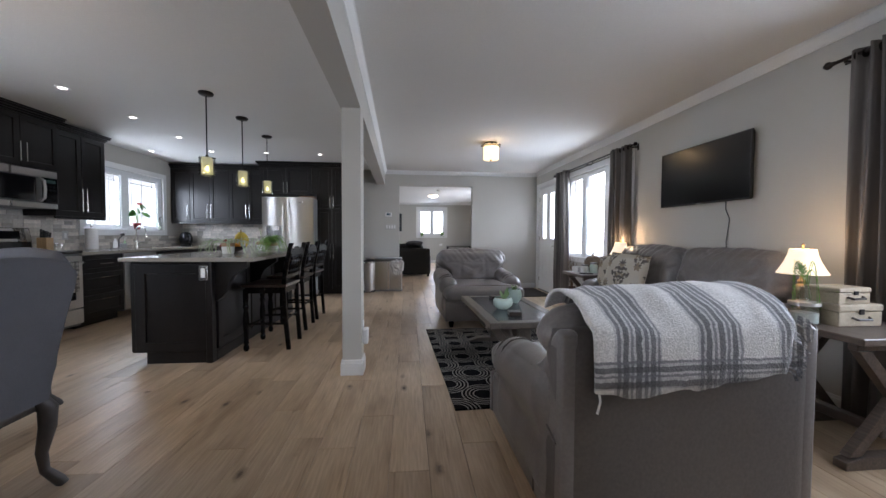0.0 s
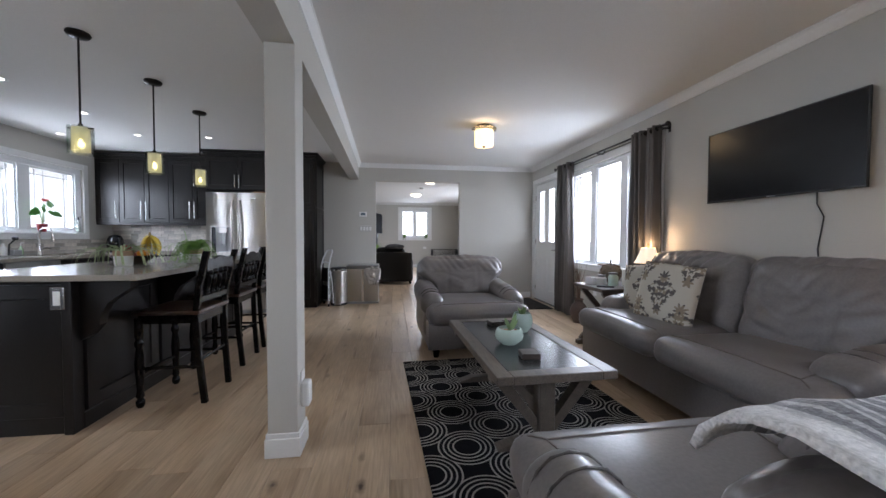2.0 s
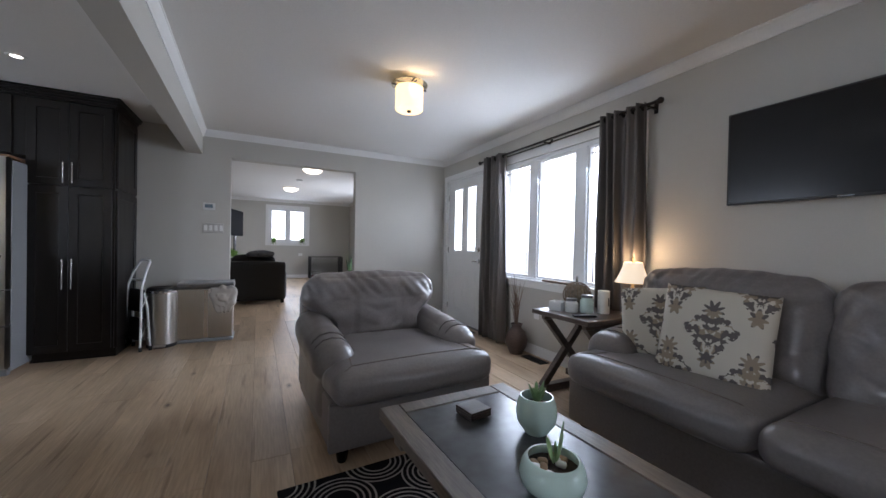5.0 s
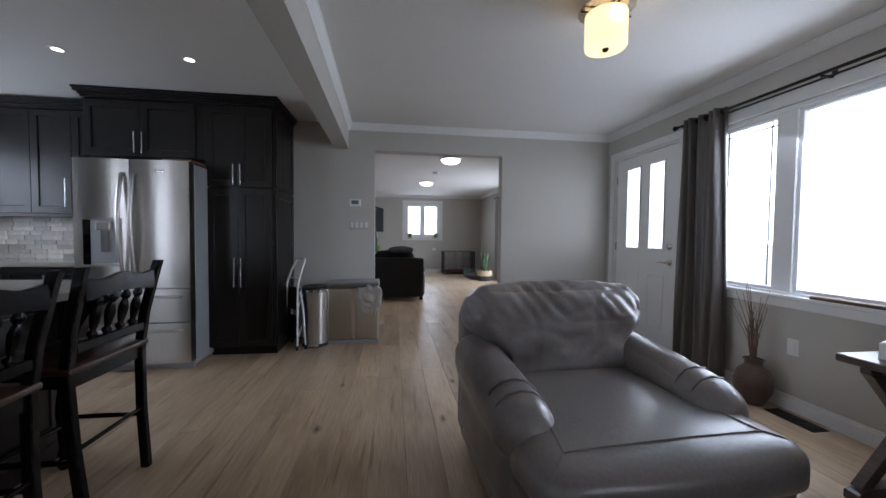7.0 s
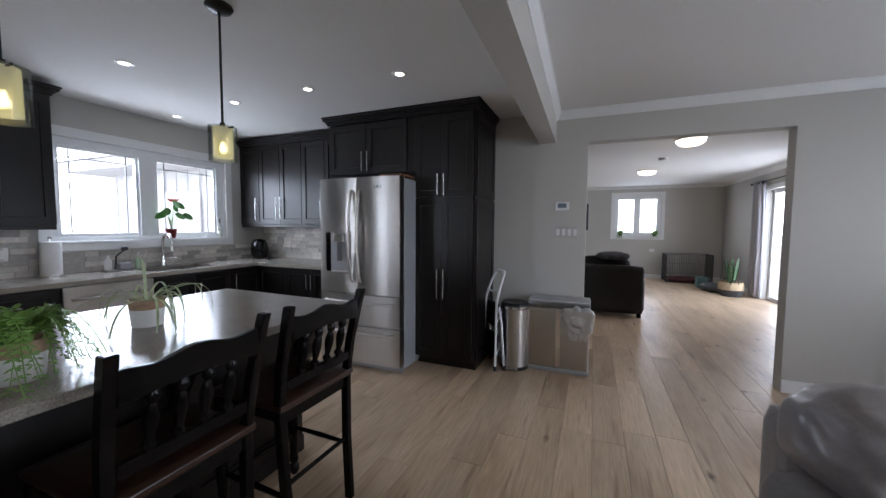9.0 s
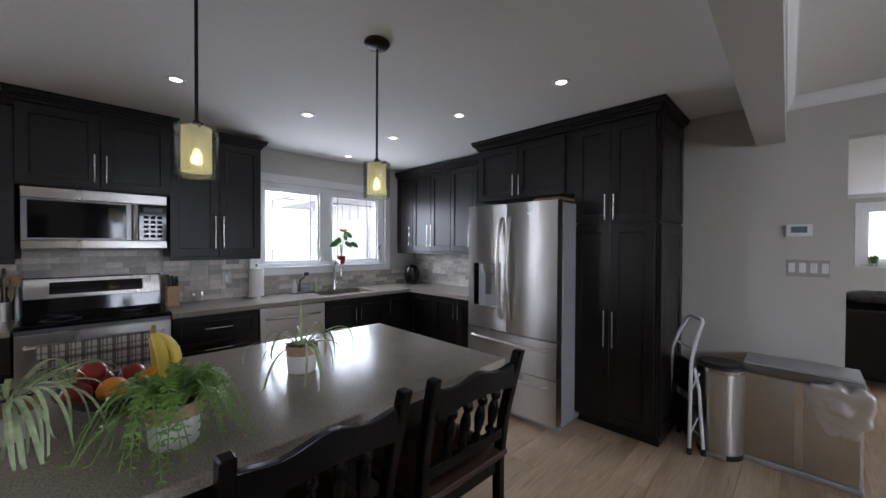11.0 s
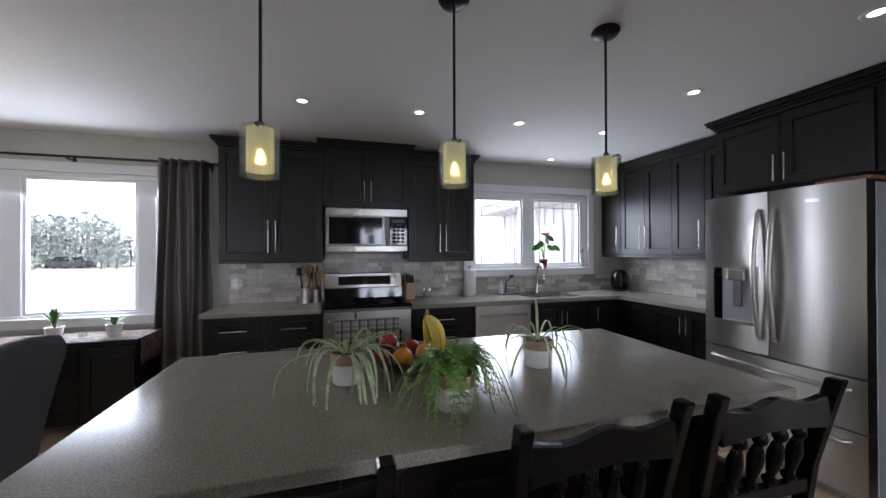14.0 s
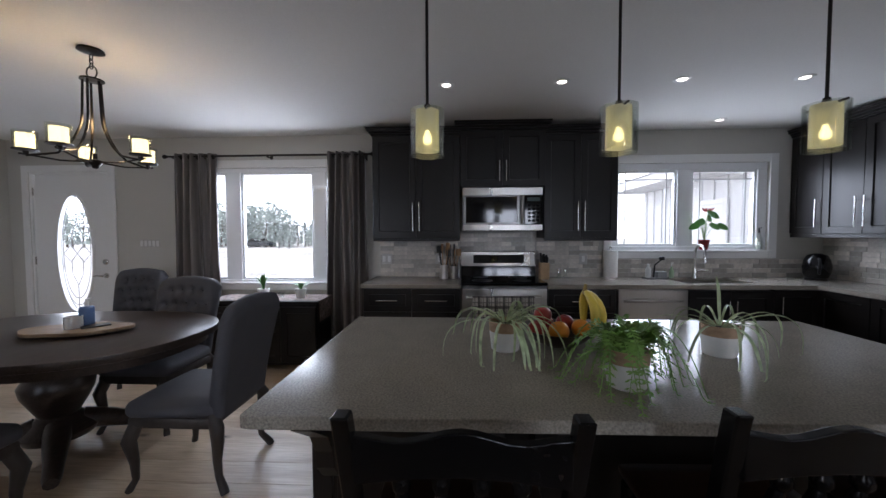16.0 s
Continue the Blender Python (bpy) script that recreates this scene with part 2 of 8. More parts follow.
def brushed(m, way=0.25):
    """Horizontal brushing: highlights drawn out along the height."""
    N, L = m.node_tree.nodes, m.node_tree.links
    b = N["Principled BSDF"]
    b.inputs["Anisotropic"].default_value, b.inputs["Anisotropic Rotation"].default_value = 0.75, way
    t = N.new("ShaderNodeTangent")
    t.direction_type, t.axis = "RADIAL", "Z"
    L.new(t.outputs[0], b.inputs["Tangent"])
    return m


brushed(STEEL)
FLOORM = oak()
FLOORGAP = mat("floor gap", (0.26, 0.19, 0.125), 0.8)


# ---- building ----
def add_box(bm, x0, x1, y0, y1, z0, z1, bevel=0.0, seg=1):
    vs = [bm.verts.new(p) for p in ((x0, y0, z0), (x1, y0, z0), (x1, y1, z0), (x0, y1, z0), (x0, y0, z1), (x1, y0, z1), (x1, y1, z1), (x0, y1, z1))]
    fs = [bm.faces.new([vs[i] for i in q]) for q in ((0, 3, 2, 1), (4, 5, 6, 7), (0, 1, 5, 4), (1, 2, 6, 5), (2, 3, 7, 6), (3, 0, 4, 7))]
    if bevel:
        es = list({e for f in fs for e in f.edges})
        bmesh.ops.bevel(bm, geom=es, offset=bevel, segments=seg, affect="EDGES", profile=0.5)
    return bm


def box(x0, x1, y0, y1, z0, z1, bevel=0.0, seg=1):
    return add_box(bmesh.new(), min(x0, x1), max(x0, x1), min(y0, y1), max(y0, y1), min(z0, z1), max(z0, z1), bevel, seg)


def boxes(rows, bevel=0.0):
    bm = bmesh.new()
    for r in rows:
        add_box(bm, *r, bevel)
    return bm


def add_lathe(bm, profile, n=24, cx=0, cy=0, z=0):
    """profile: (radius, height) pairs, turned about an upright axis."""
    rings = []
    for r, h in profile:
        rings.append([bm.verts.new((cx + r * math.cos(2 * math.pi * k / n), cy + r * math.sin(2 * math.pi * k / n), z + h)) for k in range(n)])
    for a, b in zip(rings, rings[1:]):
        for k in range(n):
            bm.faces.new((a[k], a[(k + 1) % n], b[(k + 1) % n], b[k]))
    for ring, flip in ((rings[0], True), (rings[-1], False)):
        if profile[0 if flip else -1][0] > 1e-4:
            bm.faces.new(ring[::-1] if flip else ring)
    return bm


def lathe(profile, n=24, cx=0, cy=0, z=0):
    return add_lathe(bmesh.new(), profile, n, cx, cy, z)


def add_tube(bm, pts, radius, n=8):
    """A round bar along points; radius a number or one per point."""
    pts = [Vector(p) for p in pts]
    rad = radius if isinstance(radius, (list, tuple)) else [radius] * len(pts)
    rings = []
    up = None
    for i, p in enumerate(pts):
        d = (pts[min(i + 1, len(pts) - 1)] - pts[max(i - 1, 0)]).normalized()
        if up is None:
            up = d.orthogonal().normalized()
        up = (up - d * up.dot(d))
        up = up.normalized() if up.length > 1e-6 else d.orthogonal().normalized()
        side = d.cross(up)
        rings.append([bm.verts.new(p + rad[i] * (math.cos(2 * math.pi * k / n) * up + math.sin(2 * math.pi * k / n) * side)) for k in range(n)])
    for a, b in zip(rings, rings[1:]):
        for k in range(n):
            bm.faces.new((a[k], b[k], b[(k + 1) % n], a[(k + 1) % n]))
    bm.faces.new(rings[0])
    bm.faces.new(rings[-1][::-1])
    return bm


def tube(pts, radius, n=8):
    return add_tube(bmesh.new(), pts, radius, n)


def prism(outline, axis, lo, hi, bevel=0.0):
    """An outline of (a, b) pairs pushed along axis x, y or z between lo and hi."""
    bm = bmesh.new()

    def put(a, b, c):
        return {"x": (c, a, b), "y": (a, c, b), "z": (a, b, c)}[axis]
    A = [bm.verts.new(put(a, b, lo)) for a, b in outline]
    B = [bm.verts.new(put(a, b, hi)) for a, b in outline]
    n = len(outline)
    fs = [bm.faces.new(A[::-1]), bm.faces.new(B)]
    for k in range(n):
        fs.append(bm.faces.new((A[k], A[(k + 1) % n], B[(k + 1) % n], B[k])))
    bmesh.ops.recalc_face_normals(bm, faces=bm.faces)
    if bevel:
        bmesh.ops.bevel(bm, geom=list(bm.edges), offset=bevel, segments=2, affect="EDGES", profile=0.5)
    return bm


def part(name, bm, material, parent=None, label="", smooth=None):
    """Link a bmesh as one mesh object, under a thing where one is given."""
    me = bpy.data.meshes.new(name)
    bmesh.ops.recalc_face_normals(bm, faces=bm.faces)
    bm.to_mesh(me)
    bm.free()
    me.materials.append(material)
    if smooth is not None:
        for p in me.polygons:
            p.use_smooth = True
        if smooth < 180:
            me.set_sharp_from_angle(angle=radians(smooth))
    ob = new(name, me)
    if parent is not None:
        ob.parent = parent
    if label:
        ob["label"] = label
    return ob


def thing(name, label, category, at=(0, 0, 0), rz=0.0, group=""):
    ob = new(name)
    ob.empty_display_size = 0.1
    ob.matrix_world = pose(*at, 0, 0, rz)
    return tagged(ob, label, category, group)


def shared(name, me, m, parent=None, label=""):
    ob = new(name, me)
    if parent is not None:
        ob.parent = parent
    ob.matrix_basis = m
    if label:
        ob["label"] = label
    return ob


def structure(name, bm, material, label, category, smooth=None):
    return tagged(part(name, bm, material, None, "", smooth), label, category, "", "structure")


def soft(w, d, h, r=0.06, cuts=7, puff=0.0, seed=0, wrinkle=0.0, wscale=6.0):
    """A soft cushion: a rounded, subdivided block centred on its base, swollen by puff and creased by noise."""
    bm = bmesh.new()
    bmesh.ops.create_cube(bm, size=1.0)
    bmesh.ops.subdivide_edges(bm, edges=bm.edges[:], cuts=cuts * 2, use_grid_fill=True)
    hw, hd, hh = w / 2, d / 2, h / 2
    r = min(r, hw * 0.98, hd * 0.98, hh * 0.98)
    for v in bm.verts:
        u = Vector((v.co.x * 2, v.co.y * 2, v.co.z * 2))
        p = Vector((u.x * hw, u.y * hd, u.z * hh))
        core = Vector((max(-hw + r, min(hw - r, p.x)), max(-hd + r, min(hd - r, p.y)), max(-hh + r, min(hh - r, p.z))))
        dlt = p - core
        q = core + (dlt.normalized() * r if dlt.length > 1e-6 else dlt)
        if puff:
            q.z += puff * (1 - u.x ** 2) * (1 - u.y ** 2) * (1 if u.z > 0 else -0.3) * abs(u.z)
            q.y += puff * 0.6 * (1 - u.x ** 2) * (1 - u.z ** 2) * u.y
            q.x += puff * 0.6 * (1 - u.y ** 2) * (1 - u.z ** 2) * u.x
        if wrinkle:
            nrm = (q - Vector((0, 0, 0))).normalized()
            s = Vector((seed * 3.7, seed * 1.3, seed))
            k = noise.noise(q * wscale + s) * 0.6 + abs(noise.noise(q * wscale * 0.6 + s * 2)) * 0.8
            q += nrm * wrinkle * (k - 0.35)
        v.co = q + Vector((0, 0, hh))
    return bm


def moved(bm, m):
    bmesh.ops.transform(bm, matrix=m, verts=bm.verts)
    return bm
CHGLOW = glow("lit candle shade", (1.0, 0.84, 0.50), 2.6)

# ---- setting ----
def wall_with_holes(name, axis, at, thick, lo, hi, z0, z1, holes, label):
    """A wall in the plane axis = at, thick towards its far side, with openings (lo, hi, z0, z1) through it."""
    bm = bmesh.new()
    cuts = sorted({lo, hi, *[h[0] for h in holes], *[h[1] for h in holes]})
    for a, b in zip(cuts, cuts[1:]):
        gaps = sorted((h[2], h[3]) for h in holes if h[0] <= a + 1e-6 and h[1] >= b - 1e-6)
        z = z0
        for g0, g1 in gaps + [(z1, z1)]:
            if g0 > z + 1e-4:
                p, q = sorted((at, at + thick))
                if axis == "x":
                    add_box(bm, p, q, a, b, z, g0)
                else:
                    add_box(bm, a, b, p, q, z, g0)
            z = max(z, g1)
    bmesh.ops.remove_doubles(bm, verts=bm.verts, dist=1e-5)
    return structure(name, bm, PAINT, label, "wall")


WIN_R = (4.75, 6.565, 0.79, 2.12)
WIN_R2 = (0.42, 2.26, 0.79, 2.12)
DOOR_R = (6.90, 7.94, 0.0, 2.14)
WIN_K = (5.90, 7.52, 1.19, 2.12)
WIN_D = (1.17, 3.15, 0.835, 2.12)
DOOR_L = (-0.70, 0.27, 0.0, 2.10)
OPENING = (-0.232, 1.308, 0.0, 2.166)
FX0, FX1, FY1 = -2.6, 2.85, 15.4
WIN_F = (0.36, 1.48, 1.12, 2.22)
PATIO = (10.9, 13.0, 0.0, 2.08)

wall_with_holes("wall_east", "x", XR, 0.18, YB, YF, 0, CEIL, [WIN_R, WIN_R2, DOOR_R], "greige painted wall with windows and entry door")
wall_with_holes("wall_west", "x", XL, -0.18, YB, YF, 0, CEIL, [WIN_K, WIN_D, DOOR_L], "greige painted kitchen wall with windows and back door")
wall_with_holes("wall_north", "y", YF, 0.14, XL - 0.18, 3.03, 0, CEIL, [OPENING], "greige painted wall with a wide opening")
wall_with_holes("wall_south", "y", YB, -0.15, XL - 0.18, XR + 0.18, 0, CEIL, [], "plain greige painted wall")
wall_with_holes("wall_far", "y", FY1, 0.15, FX0 - 0.15, FX1 + 0.18, 0, CEIL, [WIN_F], "greige painted far wall with a small window")
wall_with_holes("wall_far_east", "x", FX1, 0.18, YF + 0.14, FY1, 0, CEIL, [PATIO], "greige painted wall with a patio door")
wall_with_holes("wall_far_west", "x", FX0, -0.15, YF + 0.14, FY1, 0, CEIL, [], "plain greige painted wall")
structure("ceiling", box(XL - 0.18, 3.03, YB - 0.15, FY1 + 0.15, CEIL, CEIL + 0.12), CEILM, "flat white painted ceiling", "ceiling")
structure("floor", box(XL - 0.18, 3.03, YB - 0.15, FY1 + 0.15, -0.15, -0.012), FLOORGAP, "natural oak plank floor with knots", "floor")

POST = (-0.565, -0.415, 3.370, 3.530)
BX0, BX1, BZ = -0.575, -0.418, 2.12
BS, BR = -0.0235, 0.0125      # the beam runs slightly askew and rises towards the opening


def beam_x(y):
    return BS * (y - 3.4)


bm = box(BX0, BX1, YB, YF, BZ, CEIL)
for v in bm.verts:
    v.co.x += beam_x(v.co.y)
    if v.co.z < CEIL - 0.01:
        v.co.z += BR * (v.co.y - 3.4)
structure("beam", bm, PAINT, "boxed ceiling beam painted greige", "beam")
structure("post", box(*POST, 0, BZ - 0.001, 0.004), PAINT, "square greige painted post under the beam", "post")
structure("post_base", boxes([(POST[0] - 0.014, POST[1] + 0.014, POST[2] - 0.014, POST[3] + 0.014, 0, 0.10), (POST[0] - 0.009, POST[1] + 0.009, POST[2] - 0.009, POST[3] + 0.009, 0.10, 0.125)], 0.003), TRIM, "white base trim round the post", "trim")


def crown(name, pts, h=0.075, d=0.06):
    """Moulding along the inside of a run of ceiling corners; pts: (x, y), inner side to the left of travel."""
    prof = [(0, 0), (0.010, 0), (0.014, 0.012), (0.030, 0.030), (0.046, 0.052), (0.052, 0.064), (0.060, 0.066), (0.060, 0.075), (0, 0.075)]
    bm = bmesh.new()
    for (xa, ya), (xb, yb) in zip(pts, pts[1:]):
        dirv = Vector((xb - xa, yb - ya, 0)).normalized()
        nrm = Vector((-dirv.y, dirv.x, 0))
        A = [bm.verts.new(Vector((xa, ya, CEIL - h + b * h / 0.075)) + nrm * a * d / 0.06) for a, b in prof]
        B = [bm.verts.new(Vector((xb, yb, CEIL - h + b * h / 0.075)) + nrm * a * d / 0.06) for a, b in prof]
        n = len(prof)
        for k in range(n):
            bm.faces.new((A[k], B[k], B[(k + 1) % n], A[(k + 1) % n]))
        bm.faces.new(A); bm.faces.new(B[::-1])
    return structure(name, bm, TRIM, "white crown moulding at the ceiling", "moulding")


crown("crown_moulding", [(XR, YB), (XR, YF)])
crown("crown_moulding", [(XR, YF), (BX1 + beam_x(YF), YF)])
crown("crown_moulding", [(BX1 + beam_x(YF), YF), (BX1 + beam_x(YB), YB)], 0.085, 0.045)
crown("crown_moulding", [(FX1, YF + 0.14), (FX1, FY1)])
crown("crown_moulding", [(FX1, FY1), (FX0, FY1)])


def baseboard(name, axis, at, side, lo, hi):
    t0, t1 = 0.014 * side, 0.009 * side
    rows = []
    for t, z0, z1 in ((t0, 0, 0.085), (t1, 0.085, 0.105)):
        a, b = sorted((at, at + t))
        rows.append((a, b, lo, hi, z0, z1) if axis == "x" else (lo, hi, a, b, z0, z1))
    return structure(name, boxes(rows, 0.002), TRIM, "white painted baseboard", "baseboard")


baseboard("baseboard", "x", XR, -1, YB, 6.82)
baseboard("baseboard", "y", YF, -1, 1.308, XR - 0.016)
baseboard("baseboard", "y", YF, -1, -1.13, -0.232)
baseboard("baseboard", "x", XL, 1, 0.36, 3.30)
baseboard("baseboard", "y", YB, 1, XL + 0.02, XR - 0.02)
baseboard("baseboard", "y", FY1, -1, FX0, FX1 - 0.016)
baseboard("baseboard", "x", FX1, -1, YF + 0.15, 10.8)
baseboard("baseboard", "x", FX1, -1, 13.1, FY1 - 0.02)


def casing(parent, axis, at, side, lo, hi, z0, z1, w=0.085, t=0.018, sill=True):
    """Flat white casing round an opening; side: the way into the room."""
    a, b = sorted((at, at + side * t))
    rows = [(lo - w, lo, z0 - (w if sill else 0), z1 + w), (hi, hi + w, z0 - (w if sill else 0), z1 + w), (lo, hi, z1, z1 + w)]
    if sill:
        rows.append((lo, hi, z0 - w, z0))
    for l, h, c, d in rows:
        part("casing", box(a, b, l, h, c, d, 0.004) if axis == "x" else box(l, h, a, b, c, d, 0.004), TRIM, parent)
    if sill:
        a, b = sorted((at - side * 0.02, at + side * 0.04))
        part("window_sill", box(a, b, lo - 0.02, hi + 0.02, z0 - 0.02, z0 + 0.004, 0.004) if axis == "x" else box(lo - 0.02, hi + 0.02, a, b, z0 - 0.02, z0 + 0.004, 0.004), TRIM, parent)


def window(name, axis, at, side, hole, panes, pz, label, grille=(), lining=True):
    """Vinyl window: outer frame, sashes round each pane, glass, and thin leading bars."""
    lo, hi, z0, z1 = hole
    w = thing(name, label, "window")
    tagged(w, kind="structure")
    casing(w, axis, at, side, lo, hi, z0, z1)
    out = -side

    def slab(nm, l, h, c, d, d0, d1, m, bev=0.004):
        a, b = sorted((at + out * d0, at + out * d1))
        return part(nm, box(a, b, l, h, c, d, bev) if axis == "x" else box(l, h, a, b, c, d, bev), m, w)
    # frame fills the hole between the panes
    for c, d in ((z0, pz[0]), (pz[1], z1)):
        slab("window_frame", lo, hi, c, d, 0.02, 0.12, VINYL)
    edges = [lo] + [e for p in panes for e in p] + [hi]
    for l, h in zip(edges[0::2], edges[1::2]):
        if h - l > 0.004:
            slab("window_frame", l, h, pz[0], pz[1], 0.02, 0.12, VINYL)
    for l, h in panes:
        s = 0.026
        for q in ((l, l + s, pz[0], pz[1]), (h - s, h, pz[0], pz[1]), (l + s, h - s, pz[0], pz[0] + s), (l + s, h - s, pz[1] - s, pz[1])):
            slab("sash", *q, 0.035, 0.08, VINYL, 0.003)
        g = slab("pane", l + s, h - s, pz[0] + s, pz[1] - s, 0.055, 0.061, PANE, 0)
        g.visible_shadow = False
    for i, (l, h, c, d) in enumerate(grille):
        slab("grille_bar", l, h, c, d, 0.050, 0.054, GREYMETAL, 0)
    return w


def bars(l, h, z0, z1, inset=0.07):
    """Leading lines that frame a pane near its edge."""
    t = 0.0055
    return [(l + 0.02, h - 0.02, z1 - inset - t, z1 - inset + t), (l + inset - t, l + inset + t, z0 + 0.02, z1 - 0.02), (h - inset - t, h - inset + t, z0 + 0.02, z1 - 0.02)]


PR = [(4.80, 5.265), (5.387, 5.911), (6.034, 6.523)]
window("window_1", "x", XR, -1, WIN_R, PR, (0.812, 2.086), "white three-part vinyl living room window", bars(*PR[0], 0.812, 2.086) + bars(*PR[2], 0.812, 2.086))
PR2 = [(0.48, 0.96), (1.09, 1.59), (1.73, 2.20)]
window("window_2", "x", XR, -1, WIN_R2, PR2, (0.812, 2.086), "white three-part vinyl window behind curtains")
PK = [(5.96, 6.595), (6.745, 7.42)]
window("window_3", "x", XL, 1, WIN_K, PK, (1.235, 2.05), "white two-part kitchen window over the sink", bars(*PK[0], 1.235, 2.05, 0.10) + bars(*PK[1], 1.235, 2.05, 0.10))
PD = [(1.22, 1.63), (1.792, 2.63), (2.775, 3.10)]
window("window_4", "x", XL, 1, WIN_D, PD, (0.862, 2.076), "white three-part dining window")
PF = [(0.44, 0.86), (0.97, 1.40)]
window("window_5", "y", FY1, -1, WIN_F, PF, (1.20, 2.14), "small white two-pane window in the far room")


def hinged_door(name, at, side, hole, label, lights=(), oval=None, knob_y=0.0, knob_z=0.93, hinge_y=0.0):
    """Painted slab door in an x-wall with glass lights, casing and hardware; hole lo..hi."""
    lo, hi, z0, z1 = hole
    d = thing(name, label, "door")
    tagged(d, kind="structure")
    casing(d, "x", at, side, lo, hi, z0, z1, 0.075, 0.018, False)
    out = -side
    for l, h in ((lo, lo + 0.022), (hi - 0.022, hi)):
        a, b = sorted((at, at + out * 0.12))
        part("jamb", box(a, b, l, h, 0, z1, 0.002), TRIM, d)
    a, b = sorted((at, at + out * 0.12))
    part("jamb", box(a, b, lo + 0.022, hi - 0.022, z1 - 0.022, z1, 0.002), TRIM, d)
    part("threshold", box(a, b, lo + 0.022, hi - 0.022, -0.005, 0.016, 0.002), STEELD, d)
    x0, x1 = at + out * 0.020, at + out * 0.065
    xm, xn = sorted((x0, x1))
    L, H, B, T = lo + 0.026, hi - 0.026, 0.018, z1 - 0.026
    if lights:
        bm = bmesh.new()
        cuts = sorted({L, H, *[q for l in lights for q in l[:2]]})
        for p, q in zip(cuts, cuts[1:]):
            gap = [l for l in lights if l[0] <= p + 1e-6 and l[1] >= q - 1e-6]
            if gap:
                add_box(bm, xm, xn, p, q, B, gap[0][2]); add_box(bm, xm, xn, p, q, gap[0][3], T)
            else:
                add_box(bm, xm, xn, p, q, B, T)
        bmesh.ops.remove_doubles(bm, verts=bm.verts, dist=1e-5)
        part("door_slab", bm, TRIM, d)
        for l in lights:
            f = 0.02
            for q in ((l[0] - f, l[0], l[2] - f, l[3] + f), (l[1], l[1] + f, l[2] - f, l[3] + f), (l[0], l[1], l[2] - f, l[2]), (l[0], l[1], l[3], l[3] + f)):
                part("light_frame", box(x0 + side * 0.010, x0 - side * 0.002, *q, 0.003), TRIM, d)
            g = part("pane", box(x0 + out * 0.018, x0 + out * 0.024, *l), PANE, d)
            g.visible_shadow = False
        for l in lights:
            for q in ((l[0] - 0.02, l[1] + 0.02, 0.22, 0.80),):
                for r in ((q[0], q[0] + 0.018, q[2], q[3]), (q[1] - 0.018, q[1], q[2], q[3]), (q[0] + 0.018, q[1] - 0.018, q[2], q[2] + 0.018), (q[0] + 0.018, q[1] - 0.018, q[3] - 0.018, q[3])):
                    part("panel_moulding", box(x0 + side * 0.006, x0 - side * 0.002, *r, 0.002), TRIM, d)
    if oval:
        cy, cz, ry, rz_ = oval
        n = 48
        ell = [(cy + ry * math.cos(2 * math.pi * k / n), cz + rz_ * math.sin(2 * math.pi * k / n)) for k in range(n)]
        bm = bmesh.new()
        for x in (x0, x1):
            inn = [bm.verts.new((x, a, b)) for a, b in ell]
            out_pts = []
            for a, b in ell:
                u, v = (a - cy) / (H - L) * 2, (b - cz) / (T - B) * 2
                k = max(abs(u), abs(v))
                yy = (L + H) / 2 + u / k * (H - L) / 2
                zz = (B + T) / 2 + v / k * (T - B) / 2
                out_pts.append(bm.verts.new((x, yy, zz)))
            for k in range(n):
                bm.faces.new((inn[k], inn[(k + 1) % n], out_pts[(k + 1) % n], out_pts[k]))
        part("door_slab", bm, TRIM, d)
        ring = bmesh.new()
        prev = None
        rows = []
        for a, b in ell:
            c, s = (a - cy) / ry, (b - cz) / rz_
            rows.append([ring.verts.new((x0 + side * hh, cy + c * (ry + e), cz + s * (rz_ + e))) for hh, e in ((-0.03, -0.004), (0.012, -0.004), (0.016, 0.010), (0.006, 0.028), (-0.002, 0.028))])
        for k in range(n):
            A, Bq = rows[k], rows[(k + 1) % n]
            for j in range(4):
                ring.faces.new((A[j], A[j + 1], Bq[j + 1], Bq[j]))
        part("oval_frame", ring, TRIM, d, "", 40)
        bm = bmesh.new()
        bm.faces.new([bm.verts.new((x0 + out * 0.02, a, b)) for a, b in ell])
        g = part("pane", bm, PANE, d, "leaded oval glass")
        g.visible_shadow = False
        # leading: inner ovals, a spine and a diamond
        def came(pts, r=0.0035):
            part("came", tube([(x0 + out * 0.016, p, q) for p, q in pts], r, 5), STEELD, d)
        for f in (0.78, 0.90):
            came([(cy + f * ry * math.cos(t_ * math.pi / 16), cz + f * rz_ * math.sin(t_ * math.pi / 16)) for t_ in range(33)])
        for q in (-1, 1):
            came([(cy, cz + q * rz_), (cy, cz + q * 0.55 * rz_), (cy + 0.32 * ry, cz + q * 0.34 * rz_), (cy + 0.32 * ry, cz + q * 0.12 * rz_), (cy, cz)])
            came([(cy, cz + q * 0.55 * rz_), (cy - 0.32 * ry, cz + q * 0.34 * rz_), (cy - 0.32 * ry, cz + q * 0.12 * rz_), (cy, cz)])
            came([(cy + q * 0.78 * ry, cz), (cy + q * 0.35 * ry, cz + 0.1), (cy, cz), (cy + q * 0.35 * ry, cz - 0.1), (cy + q * 0.78 * ry, cz)])
    # lever, deadbolt and hinges
    h = moved(lathe([(0.0, 0), (0.03, 0), (0.03, 0.010), (0.012, 0.014), (0.012, 0.05), (0.0, 0.05)], 16), pose(x0, knob_y, knob_z, 0, 90 * side, 0))
    hd = part("door_handle", h, CHROME, d, "", 40)
    sgn = 1 if (lo + hi) / 2 > knob_y else -1
